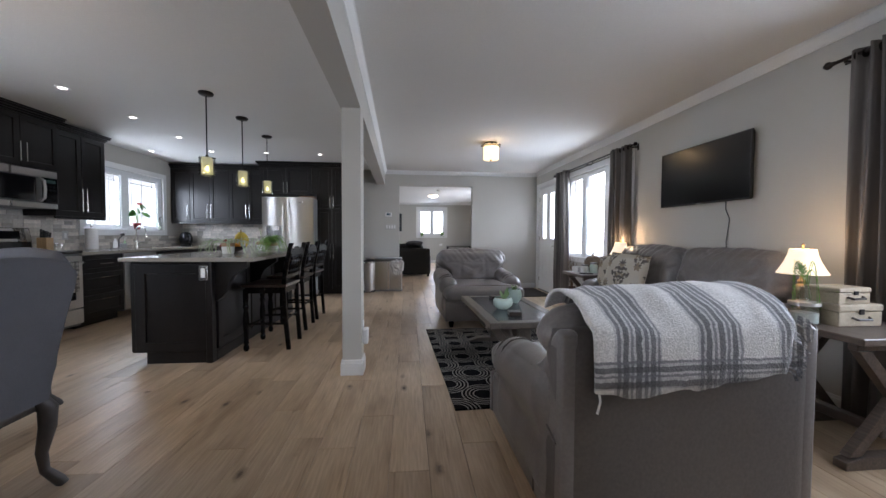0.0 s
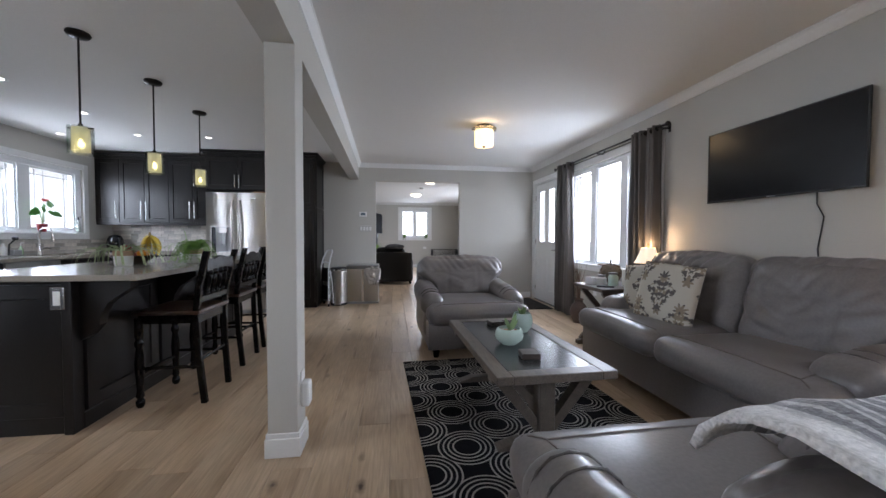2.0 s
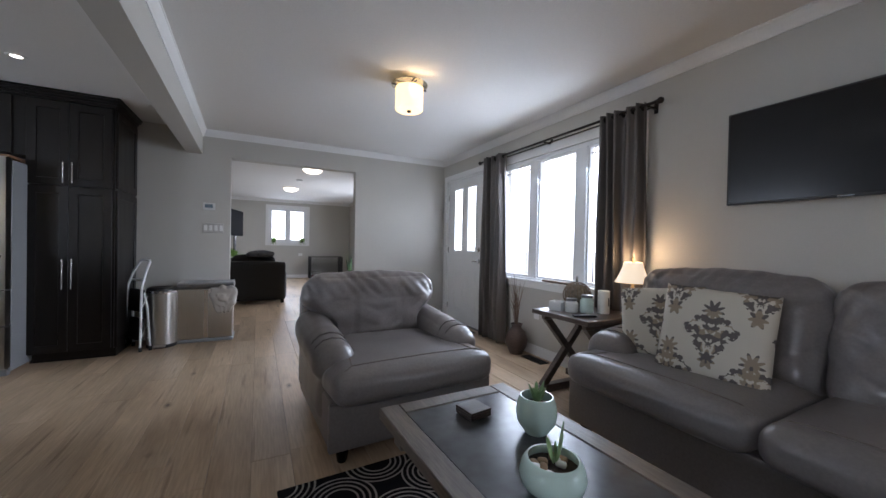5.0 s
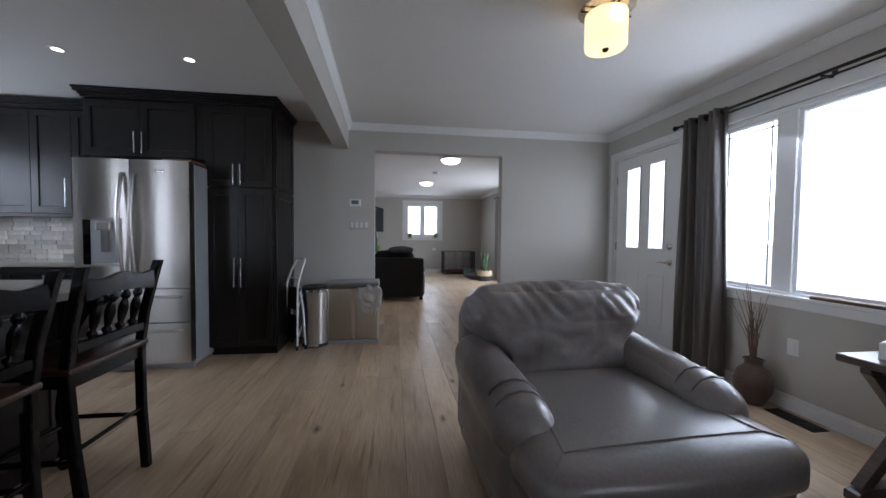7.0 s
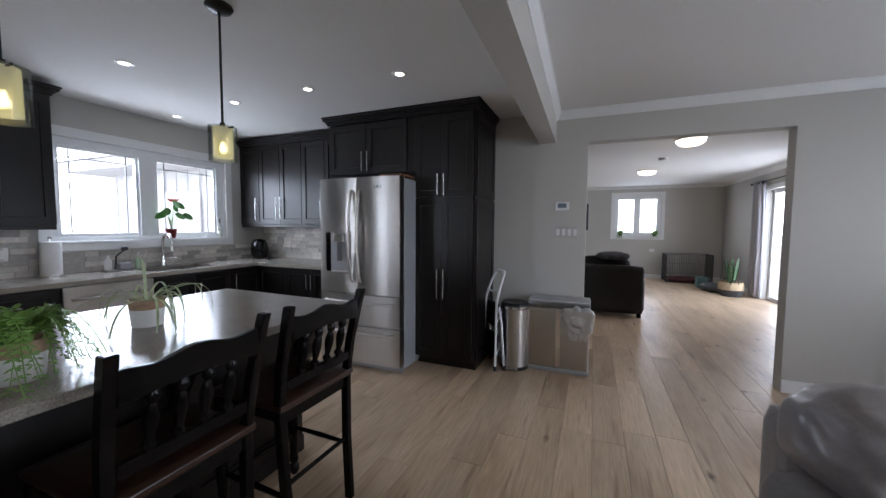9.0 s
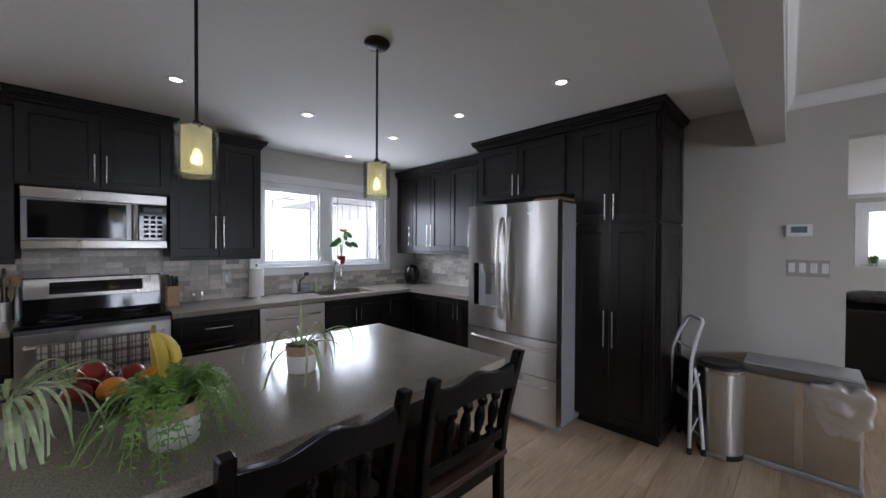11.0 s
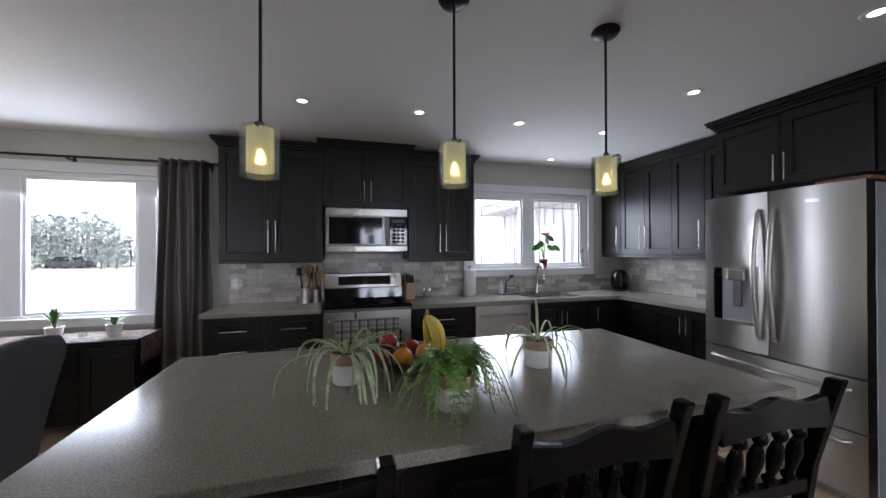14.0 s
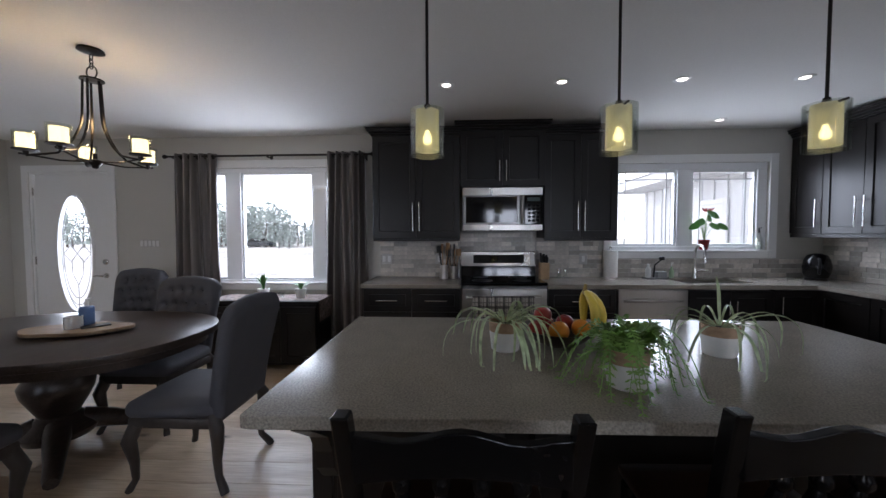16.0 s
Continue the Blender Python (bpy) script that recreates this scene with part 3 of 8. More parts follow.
    part("lever", tube([(x0 + side * 0.045, knob_y, knob_z), (x0 + side * 0.05, knob_y + sgn * 0.03, knob_z), (x0 + side * 0.05, knob_y + sgn * 0.075, knob_z + 0.004), (x0 + side * 0.048, knob_y + sgn * 0.115, knob_z - 0.006)], [0.010, 0.010, 0.008, 0.006]), CHROME, hd, "", 60)
    k = moved(lathe([(0.0, 0), (0.032, 0), (0.032, 0.014), (0.022, 0.02), (0.0, 0.02)], 20), pose(x0, knob_y, knob_z + 0.16, 0, 90 * side, 0))
    part("deadbolt", k, CHROME, d, "", 40)
    for z in (0.22, 1.08, 1.88):
        part("hinge", tube([(x0 + side * 0.006, hinge_y, z - 0.045), (x0 + side * 0.006, hinge_y, z + 0.045)], 0.008), CHROME, d)
    return d


hinged_door("door_1", XR, -1, DOOR_R, "closed white entry door with two tall glass lights", [(7.135, 7.335, 1.075, 1.975), (7.505, 7.712, 1.075, 1.975)], None, 7.03, 0.935, 7.915)
hinged_door("door_2", XL, 1, DOOR_L, "closed white back door with leaded oval glass", (), (-0.19, 1.16, 0.215, 0.67), 0.175, 0.905, -0.675)

# patio door of the far room
pd = thing("door_3", "white sliding glass patio door", "door")
tagged(pd, kind="structure")
casing(pd, "x", FX1, -1, *PATIO, 0.08, 0.018, False)
for l, h, d0 in ((PATIO[0], (PATIO[0] + PATIO[1]) / 2 + 0.03, 0.04), ((PATIO[0] + PATIO[1]) / 2 - 0.03, PATIO[1], 0.09)):
    f = 0.07
    for q in ((l, l + f, 0.0, PATIO[3]), (h - f, h, 0.0, PATIO[3]), (l + f, h - f, 0.0, f), (l + f, h - f, PATIO[3] - f, PATIO[3])):
        part("door_rail", box(FX1 + d0, FX1 + d0 + 0.045, *q, 0.004), VINYL, pd)
    g = part("pane", box(FX1 + d0 + 0.02, FX1 + d0 + 0.026, l + f, h - f, f, PATIO[3] - f), PANE, pd)
    g.visible_shadow = False

# outdoors
structure("ground", box(-400, 400, -400, 400, -0.75, -0.65), mat("pale gravel yard", (0.60, 0.60, 0.56), 0.95, vary=0.25, scale=3, vary2=0.3, scale2=0.15), "sunlit pale ground outside", "ground")

# ---- kitchen ----
def pull(length, vertical=True):
    """Bar pull on two posts, standing out towards -y, centred on the origin."""
    bm = bmesh.new()
    a = length / 2
    ends = [(0, -0.032, -a), (0, -0.032, a)] if vertical else [(-a, -0.032, 0), (a, -0.032, 0)]
    add_tube(bm, ends, 0.006, 8)
    for s in (-0.72, 0.72):
        p = (0, 0, s * a) if vertical else (s * a, 0, 0)
        add_tube(bm, [p, (p[0], -0.032, p[2])], 0.0045, 6)
    return bm


def shaker(w, h, rail=0.062):
    """A shaker front: frame and recessed panel, facing -y, lower corner at the origin."""
    bm = bmesh.new()
    t = 0.020
    if h < 0.22:
        rail = min(rail, h * 0.24)
    c, s = 0.0018, 0.004

    def ring(i, y):
        return [bm.verts.new(p) for p in ((i, y, i), (w - i, y, i), (w - i, y, h - i), (i, y, h - i))]
    R = [ring(0, 0), ring(0, -t + c), ring(c, -t), ring(rail, -t), ring(rail + s, -t * 0.5)]
    for a, b in zip(R, R[1:]):
        for k in range(4):
            bm.faces.new((a[k], a[(k + 1) % 4], b[(k + 1) % 4], b[k]))
    bm.faces.new(R[0]); bm.faces.new(R[-1])
    return bm


def cabinet(label, at, rz, w, d, h, fronts, toe=0.0, crown_h=0.0, name="cabinet", group="kitchen cabinets", skirt=0.0, ends=(1, 1)):
    """Front at y = 0 facing -y, x from 0 to w. fronts: (x0, x1, z0, z1, handle) with handle (x, z, length, vertical) or None."""
    c = thing(name, label, "cabinet", at, rz, group)
    part("body", boxes([(0.001, w - 0.001, 0.001, d, toe, h)] + ([(0.001, w - 0.001, 0.07, d, 0, toe)] if toe else [])), ESP, c)
    for x0, x1, z0, z1, hd in fronts:
        g = 0.0016
        drawer = hd is not None and not hd[3]
        dr = part("drawer_front" if drawer else "door", moved(shaker(x1 - x0 - 2 * g, z1 - z0 - 2 * g), Matrix.Translation((x0 + g, 0, z0 + g))), ESP, c)
        if hd:
            part("handle", moved(pull(hd[2], hd[3]), Matrix.Translation((hd[0], -0.020, hd[1]))), CHROME, dr, "brushed nickel bar handle", 50)
    if crown_h:
        a, b = 0.0, 0.0
        k = crown_h
        e0, e1 = ends
        steps = [(0.012, 0, 0.25 * k), (0.024, 0.25 * k, 0.5 * k), (0.045, 0.5 * k, 0.8 * k), (0.055, 0.8 * k, k)]
        part("crown", boxes([(-o * e0, w + o * e1, -0.02 - o, d - 0.002, h + p, h + q) for o, p, q in steps], 0.003), ESP, c)
    if skirt:
        part("light_rail", box(0.002, w - 0.002, -0.014, 0.006, -skirt, 0.0, 0.002), ESP, c)
    return c


UF, BF = XL + 0.335, XL + 0.62      # fronts of wall and base cabinets along the west wall
NU, NB = YF - 0.335, YF - 0.62
CZ = 0.905


def pair(w, z0, z1, hz, hl):
    m = w / 2
    return [(0.0, m, z0, z1, (m - 0.032, hz, hl, True)), (m, w, z0, z1, (m + 0.032, hz, hl, True))]


UB, UT = 1.332, 2.355
cabinet("tall espresso wall cabinet with two shaker doors beside the microwave", (UF, 3.39, UB), 90, 0.88, 0.335, UT - UB, pair(0.88, 0.004, UT - UB - 0.004, 0.215, 0.285), crown_h=0.075, skirt=0.03, ends=(1, 0))
cabinet("espresso wall cabinet over the microwave", (UF + 0.05, 4.272, 1.835), 90, 0.828, 0.385, 2.385 - 1.835, pair(0.828, 0.004, 0.546, 0.15, 0.2), crown_h=0.08, ends=(1, 1))
cabinet("espresso wall cabinet with two shaker doors beside the window", (UF, 5.102, UB), 90, 0.71, 0.335, UT - UB, pair(0.71, 0.004, UT - UB - 0.004, 0.215, 0.285), crown_h=0.075, skirt=0.03, ends=(0, 1))
# base cabinets along the west wall
H = CZ - 0.037


def drawers(w, n=3):
    zs = [0.105, 0.375, 0.645, H - 0.004] if n == 3 else [0.105, H - 0.004]
    return [(0, w, a, b, (w / 2, b - (b - a) * (0.5 if b - a < 0.24 else 0.22), min(0.2, w * 0.55), False)) for a, b in zip(zs, zs[1:])]


cabinet("espresso base cabinet with three drawers at the counter's end", (BF, 3.36, 0), 90, 0.455, 0.61, H, drawers(0.455), toe=0.1)
cabinet("espresso base cabinet with three drawers beside the stove", (BF, 3.817, 0), 90, 0.455, 0.61, H, drawers(0.455), toe=0.1)
cabinet("espresso base cabinet with three drawers between stove and dishwasher", (BF, 5.078, 0), 90, 0.615, 0.61, H, drawers(0.615), toe=0.1)
cabinet("espresso sink base cabinet with two shaker doors", (BF, 6.335, 0), 90, 0.74, 0.61, H - 0.012, pair(0.74, 0.105, H - 0.016, 0.70, 0.13), toe=0.1)
cabinet("espresso corner base cabinet", (BF, 7.077, 0), 90, NB - 7.08, 0.61, H, [(0, NB - 7.08, 0.105, H - 0.004, (0.05, 0.72, 0.16, True))], toe=0.1)
cabinet("espresso base cabinet with two doors beside the fridge", (BF + 0.012, NB, 0), 0, 1.205, 0.61, H, [(0, 0.42, 0.105, H - 0.004, None), (0.42, 0.80, 0.105, H - 0.004, (0.77, 0.72, 0.16, True)), (0.80, 1.2, 0.105, H - 0.004, (0.832, 0.72, 0.16, True))], toe=0.1)
# wall cabinets along the north wall
xs = [0.0, 0.335, 0.69, 1.04, 1.39, 1.70]
fr = []
for i, (a, b) in enumerate(zip(xs, xs[1:])):
    hx = (b - 0.035, a + 0.035)[1 if i in (2, 4) else 0]
    fr.append((a, b, 0.004, UT - 1.36 - 0.004, (hx, 0.2, 0.27, True)))
cabinet("run of espresso wall cabinets with bar handles", (XL + 0.012, NU, 1.36), 0, 1.70, 0.333, UT - 1.36, fr, crown_h=0.08, skirt=0.035, ends=(0, 0))
cabinet("deep espresso cabinet above the fridge", (-2.755, 7.43, 1.87), 0, 1.005, YF - 7.432, 2.385 - 1.87, [(0, 0.46, 0.004, 0.5, (0.428, 0.125, 0.19, True)), (0.46, 0.92, 0.004, 0.5, (0.492, 0.125, 0.19, True))], crown_h=0.082, ends=(1, 0))
cabinet("tall espresso pantry cabinet with four doors beside the opening", (-1.748, 7.43, 0), 0, 0.60, YF - 7.432, 2.385, [(0.0, 0.28, 0.10, 1.61, (0.250, 0.815, 0.275, True)), (0.28, 0.585, 0.10, 1.61, (0.312, 0.815, 0.275, True)), (0.0, 0.28, 1.62, 2.37, (0.250, 1.735, 0.19, True)), (0.28, 0.585, 1.62, 2.37, (0.312, 1.735, 0.19, True))], crown_h=0.082, name="pantry_cabinet", ends=(0, 1), toe=0.09)
pan = [o for o in scene.objects if o.name.startswith("pantry_cabinet")][0]
for z0, z1 in ((0.1, 1.605), (1.625, 2.37)):
    part("side_panel", moved(shaker(0.60, z1 - z0, 0.07), Matrix.Translation((0.599, 0.02, z0)) @ pose(0, 0, 0, 0, 0, 90)), ESP, pan)

# counters
def counter(name, rows, label):
    return tagged(part(name, boxes(rows, 0.004), QUARTZ), label, "countertop")


counter("countertop", [(XL, BF + 0.028, 3.335, 4.272, H, CZ)], "beige speckled quartz countertop beside the stove")
SK = (6.40, 7.02, XL + 0.13, XL + 0.52)   # sink cut-out


def grid_slab(xs, ys, keep, z0, z1):
    """One connected slab from the cells (i, j) of a grid that keep allows."""
    bm = bmesh.new()
    V = {}

    def v(i, j, z):
        if (i, j, z) not in V:
            V[(i, j, z)] = bm.verts.new((xs[i], ys[j], z))
        return V[(i, j, z)]
    cells = {(i, j) for i in range(len(xs) - 1) for j in range(len(ys) - 1) if keep(i, j)}
    for i, j in cells:
        for z in (z0, z1):
            bm.faces.new([v(i + a, j + b, z) for a, b in ((0, 0), (1, 0), (1, 1), (0, 1))])
        for di, dj, p, q in ((-1, 0, (0, 0), (0, 1)), (1, 0, (1, 0), (1, 1)), (0, -1, (0, 0), (1, 0)), (0, 1, (0, 1), (1, 1))):
            if (i + di, j + dj) not in cells:
                bm.faces.new((v(i + p[0], j + p[1], z0), v(i + q[0], j + q[1], z0), v(i + q[0], j + q[1], z1), v(i + p[0], j + p[1], z1)))
    return bm


tagged(part("countertop", grid_slab([XL, SK[2], SK[3], BF + 0.028, -2.635], [5.074, SK[0], SK[1], NB - 0.028, YF], lambda i, j: (i < 3 or j == 3) and not (i == 1 and j == 1), H, CZ), QUARTZ), "L-shaped beige speckled quartz countertop with undermount sink", "countertop")
sink = thing("sink", "stainless steel double bowl undermount sink", "sink")
for a, b in ((SK[0], (SK[0] + SK[1]) / 2 - 0.01), ((SK[0] + SK[1]) / 2 + 0.01, SK[1])):
    bm = boxes([(SK[2], SK[3], a, b, CZ - 0.22, CZ - 0.215), (SK[2] - 0.004, SK[2], a, b, CZ - 0.22, H + 0.002), (SK[3], SK[3] + 0.004, a, b, CZ - 0.22, H + 0.002), (SK[2], SK[3], a, a + 0.004, CZ - 0.22, H + 0.01), (SK[2], SK[3], b - 0.004, b, CZ - 0.22, H + 0.01)])
    part("bowl", bm, STEEL, sink)
fau = thing("faucet", "brushed nickel gooseneck kitchen faucet behind the sink", "faucet", (XL + 0.085, 6.73, CZ))
part("base", lathe([(0.0, 0), (0.028, 0), (0.026, 0.02), (0.02, 0.05), (0.018, 0.12), (0.0, 0.12)], 16), CHROME, fau, "", 50)
part("spout", tube([(0, 0, 0.1), (0, 0, 0.26)] + [(0.075 - 0.075 * math.cos(a), 0, 0.26 + 0.085 * math.sin(a)) for a in [math.pi * k / 8 for k in range(1, 9)]] + [(0.152, 0, 0.22)], 0.012, 10), CHROME, fau, "", 60)
part("spray_head", tube([(0.152, 0, 0.24), (0.155, 0, 0.17)], [0.014, 0.018], 10), CHROME, fau, "", 50)
part("lever", tube([(0.015, 0.0, 0.07), (0.03, 0.05, 0.085), (0.04, 0.11, 0.08)], [0.010, 0.008, 0.006]), CHROME, fau, "", 60)

# stove
st = thing("stove", "stainless steel electric range with black glass cooktop", "stove", (BF + 0.03, 4.282, 0), 90)
W = 0.786
part("body", box(0, W, 0.03, 0.62, 0.05, 0.895, 0.003), STEELD, st)
part("cooktop", box(-0.002, W + 0.002, -0.01, 0.56, 0.895, 0.925, 0.008, 2), BLACKG, st, "black glass cooktop")
part("backguard", prism([(0.52, 0.925), (0.60, 0.925), (0.60, 1.18), (0.56, 1.185), (0.535, 1.05)], "x", 0, W, 0.004), BLACKG, st)
part("control_panel", moved(box(0.0, W, 0, 0.012, 0, 0.15, 0.004), pose(0, 0.525, 1.032, -10, 0, 0)), STEEL, st)
part("display", moved(box(0.13, W - 0.12, -0.004, 0.001, 0.03, 0.12, 0.002), pose(0, 0.525, 1.032, -10, 0, 0)), BLACKG, st)
od = part("oven_door", box(0.004, W - 0.004, -0.005, 0.03, 0.26, 0.865, 0.006, 2), STEEL, st)
part("oven_window", box(0.10, W - 0.10, -0.0075, -0.004, 0.36, 0.69, 0.001), BLACKG, od)
part("handle", tube([(0.05, 0, 0.79), (0.05, -0.05, 0.79), (W - 0.05, -0.05, 0.79), (W - 0.05, 0, 0.79)], 0.012, 10), STEEL, od, "", 60)
part("drawer", box(0.004, W - 0.004, -0.005, 0.03, 0.08, 0.25, 0.006, 2), STEEL, st)
for cx, cy, r in ((0.2, 0.15, 0.1), (0.58, 0.15, 0.085), (0.2, 0.4, 0.075), (0.58, 0.4, 0.095)):
    part("burner_ring", lathe([(r - 0.003, 0), (r - 0.003, 0.0006), (r, 0.0006), (r, 0)], 32, cx, cy, 0.9252), GREYMETAL, st)

PLAID = bpy.data.materials.new("plaid cloth")


def plaid(m, base, stripes, rough=0.9, bump=0.0, loose=0.0):
    """Woven plaid from object coordinates: stripes (axis, period, offset, half width, colour, strength)."""
    m.use_nodes = True
    nt = m.node_tree
    N, L = nt.nodes, nt.links
    b = N["Principled BSDF"]
    b.inputs["Roughness"].default_value = rough
    b.inputs["Specular IOR Level"].default_value = 0.15
    b.inputs["Sheen Weight"].default_value = 0.3
    tc, sp = N.new("ShaderNodeTexCoord"), N.new("ShaderNodeSeparateXYZ")
    L.new(tc.outputs["Object"], sp.inputs[0])
    nz = N.new("ShaderNodeTexNoise")
    nz.inputs["Scale"].default_value, nz.inputs["Detail"].default_value = 160, 3
    L.new(tc.outputs["Object"], nz.inputs["Vector"])
    nl = N.new("ShaderNodeTexNoise")
    nl.inputs["Scale"].default_value, nl.inputs["Detail"].default_value = 26, 3
    L.new(tc.outputs["Object"], nl.inputs["Vector"])
    col = None
    for axis, period, off, half, c, k in stripes:
        wob = N.new("ShaderNodeMath"); wob.operation = "MULTIPLY_ADD"
        wob.inputs[1].default_value = 0.006
        L.new(nz.outputs["Fac"], wob.inputs[0])
        slack = N.new("ShaderNodeMath"); slack.operation = "MULTIPLY_ADD"; slack.inputs[1].default_value = loose
        L.new(nl.outputs["Fac"], slack.inputs[0]); L.new(sp.outputs[axis], slack.inputs[2])
        L.new(slack.outputs[0], wob.inputs[2])
        a = N.new("ShaderNodeMath"); a.operation = "ADD"; a.inputs[1].default_value = 50 * period + off
        L.new(wob.outputs[0], a.inputs[0])
        f = N.new("ShaderNodeMath"); f.operation = "MODULO"; f.inputs[1].default_value = period
        L.new(a.outputs[0], f.inputs[0])
        lt = N.new("ShaderNodeMath"); lt.operation = "LESS_THAN"; lt.inputs[1].default_value = 2 * half
        L.new(f.outputs[0], lt.inputs[0])
        ml = N.new("ShaderNodeMath"); ml.operation = "MULTIPLY"; ml.inputs[1].default_value = k
        L.new(lt.outputs[0], ml.inputs[0])
        mx = N.new("ShaderNodeMix"); mx.data_type = "RGBA"
        L.new(ml.outputs[0], mx.inputs[0])
        if col is None:
            mx.inputs[6].default_value = (*base, 1)
        else:
            L.new(col, mx.inputs[6])
        mx.inputs[7].default_value = (*c, 1)
        col = mx.outputs[2]
    fz = N.new("ShaderNodeMapRange")
    fz.inputs["From Min"].default_value, fz.inputs["From Max"].default_value = 0.3, 0.7
    fz.inputs["To Min"].default_value, fz.inputs["To Max"].default_value = 0.75, 1.15
    L.new(nz.outputs["Fac"], fz.inputs["Value"])
    vm = N.new("ShaderNodeVectorMath"); vm.operation = "SCALE"
    L.new(col, vm.inputs[0]); L.new(fz.outputs[0], vm.inputs["Scale"])
    L.new(vm.outputs[0], b.inputs["Base Color"])
    if bump:
        bp = N.new("ShaderNodeBump"); bp.inputs["Distance"].default_value = bump
        L.new(nz.outputs["Fac"], bp.inputs["Height"]); L.new(bp.outputs[0], b.inputs["Normal"])
    return m


plaid(PLAID, (0.52, 0.49, 0.45), [("X", 0.075, 0.0, 0.010, (0.05, 0.05, 0.055), 0.8), ("X", 0.075, 0.03, 0.0035, (0.09, 0.09, 0.10), 0.8), ("X", 0.075, 0.05, 0.0035, (0.09, 0.09, 0.10), 0.8), ("Z", 0.10, 0.0, 0.012, (0.06, 0.06, 0.065), 0.7), ("Z", 0.10, 0.05, 0.005, (0.12, 0.12, 0.13), 0.7)])
tw = bmesh.new()
add_box(tw, 0.10, 0.66, -0.072, -0.064, 0.46, 0.805, 0.003)
add_box(tw, 0.10, 0.66, -0.064, -0.036, 0.802, 0.808, 0.002)
add_box(tw, 0.10, 0.66, -0.036, -0.030, 0.56, 0.805, 0.003)
towel = part("dish_towel", tw, PLAID)
towel.matrix_world = pose(BF + 0.03, 4.282, 0, 0, 0, 90)
tagged(towel, "brown plaid dish towel hanging over the oven handle", "towel")

KEYM = mat("dim printed key", (0.010, 0.010, 0.011), 0.7, vary=0.1, spec=0.04)
mw = thing("microwave", "stainless over-the-range microwave with black window", "microwave", (UF + 0.065, 4.297, 1.406), 90)
W = 0.778
part("body", box(0, W, 0.02, 0.39, 0.0, 0.42, 0.003), STEELD, mw)
part("vent_strip", box(0, W, -0.006, 0.02, 0.345, 0.42, 0.004), STEEL, mw)
dd = part("door", box(0.0, 0.60, -0.008, 0.02, 0.06, 0.343, 0.004), STEELD, mw)
part("window", box(0.03, 0.53, -0.011, -0.007, 0.075, 0.33, 0.002), BLACKG, dd)
part("handle", tube([(0.575, -0.006, 0.075), (0.575, -0.05, 0.11), (0.575, -0.058, 0.2), (0.575, -0.05, 0.30), (0.575, -0.006, 0.333)], 0.014, 8), STEEL, dd, "", 60)
cp = part("control_panel", box(0.602, W, -0.008, 0.02, 0.06, 0.343, 0.004), BLACKG, mw)
part("display", box(0.63, 0.75, -0.0095, -0.0075, 0.285, 0.32), glow("lcd", (0.02, 0.05, 0.045), 0.05), cp)
for i in range(3):
    for j in range(5):
        part("key", box(0.633 + i * 0.042, 0.663 + i * 0.042, -0.0095, -0.0075, 0.085 + j * 0.037, 0.107 + j * 0.037, 0.0005), KEYM, cp)
part("bottom_strip", box(0, W, -0.006, 0.02, 0.0, 0.057, 0.004), STEEL, mw)

# dishwasher
dwm = thing("dishwasher", "stainless steel dishwasher under the counter", "dishwasher", (BF, 5.70, 0), 90)
part("body", box(0.004, 0.626, 0.01, 0.58, 0.08, H - 0.004), STEELD, dwm)
dd = part("door", box(0.006, 0.624, -0.028, 0.01, 0.10, H - 0.006, 0.006, 2), STEEL, dwm)
part("handle", tube([(0.06, -0.028, 0.76), (0.09, -0.06, 0.765), (0.315, -0.07, 0.765), (0.54, -0.06, 0.765), (0.57, -0.028, 0.76)], 0.013, 8), STEEL, dd, "", 60)

# fridge
fg = thing("fridge", "stainless steel french door fridge with ice dispenser", "fridge", (-2.605, 7.10, 0))
W = 0.875
part("body", box(0.004, W - 0.004, 0.09, 0.90, 0.03, 1.78, 0.004), GREYMETAL, fg, "grey painted fridge sides")
part("kick_plate", box(0.02, W - 0.02, 0.07, 0.12, 0.0, 0.06), GREYMETAL, fg)


def bowed(x0, x1, z0, z1, bulge=0.016, n=10, t=0.075):
    """A door whose front swells a little across its width."""
    pts = [(x0 + (x1 - x0) * k / n, -bulge * math.sin(math.pi * (0.08 + 0.84 * k / n))) for k in range(n + 1)]
    return prism(pts + [(x1, t), (x0, t)], "z", z0, z1)


SEAM = 0.42
d1 = part("door", bowed(0, SEAM - 0.003, 0.718, 1.79), STEEL, fg, "", 30)
d2 = part("door", bowed(SEAM + 0.003, W, 0.718, 1.79), STEEL, fg, "", 30)
w1 = part("drawer", bowed(0, W, 0.424, 0.708, 0.02, 14), STEEL, fg, "", 30)
w2 = part("drawer", bowed(0, W, 0.07, 0.414, 0.02, 14), STEEL, fg, "", 30)
for dr, x in ((d1, SEAM - 0.045), (d2, SEAM + 0.045)):
    pts = [(x, -0.01, 0.83)] + [(x, -0.035 - 0.045 * math.sin(math.pi * k / 12), 0.85 + 0.80 * k / 12) for k in range(13)] + [(x, -0.01, 1.67)]
    part("handle", tube(pts, 0.015, 10), STEEL, dr, "", 60)
for dr, z in ((w1, 0.645), (w2, 0.36)):
    pts = [(0.07, -0.01, z)] + [(0.08 + (W - 0.16) * k / 12, -0.045 - 0.03 * math.sin(math.pi * k / 12), z) for k in range(13)] + [(W - 0.07, -0.01, z)]
    part("handle", tube(pts, 0.014, 10), STEEL, dr, "", 60)
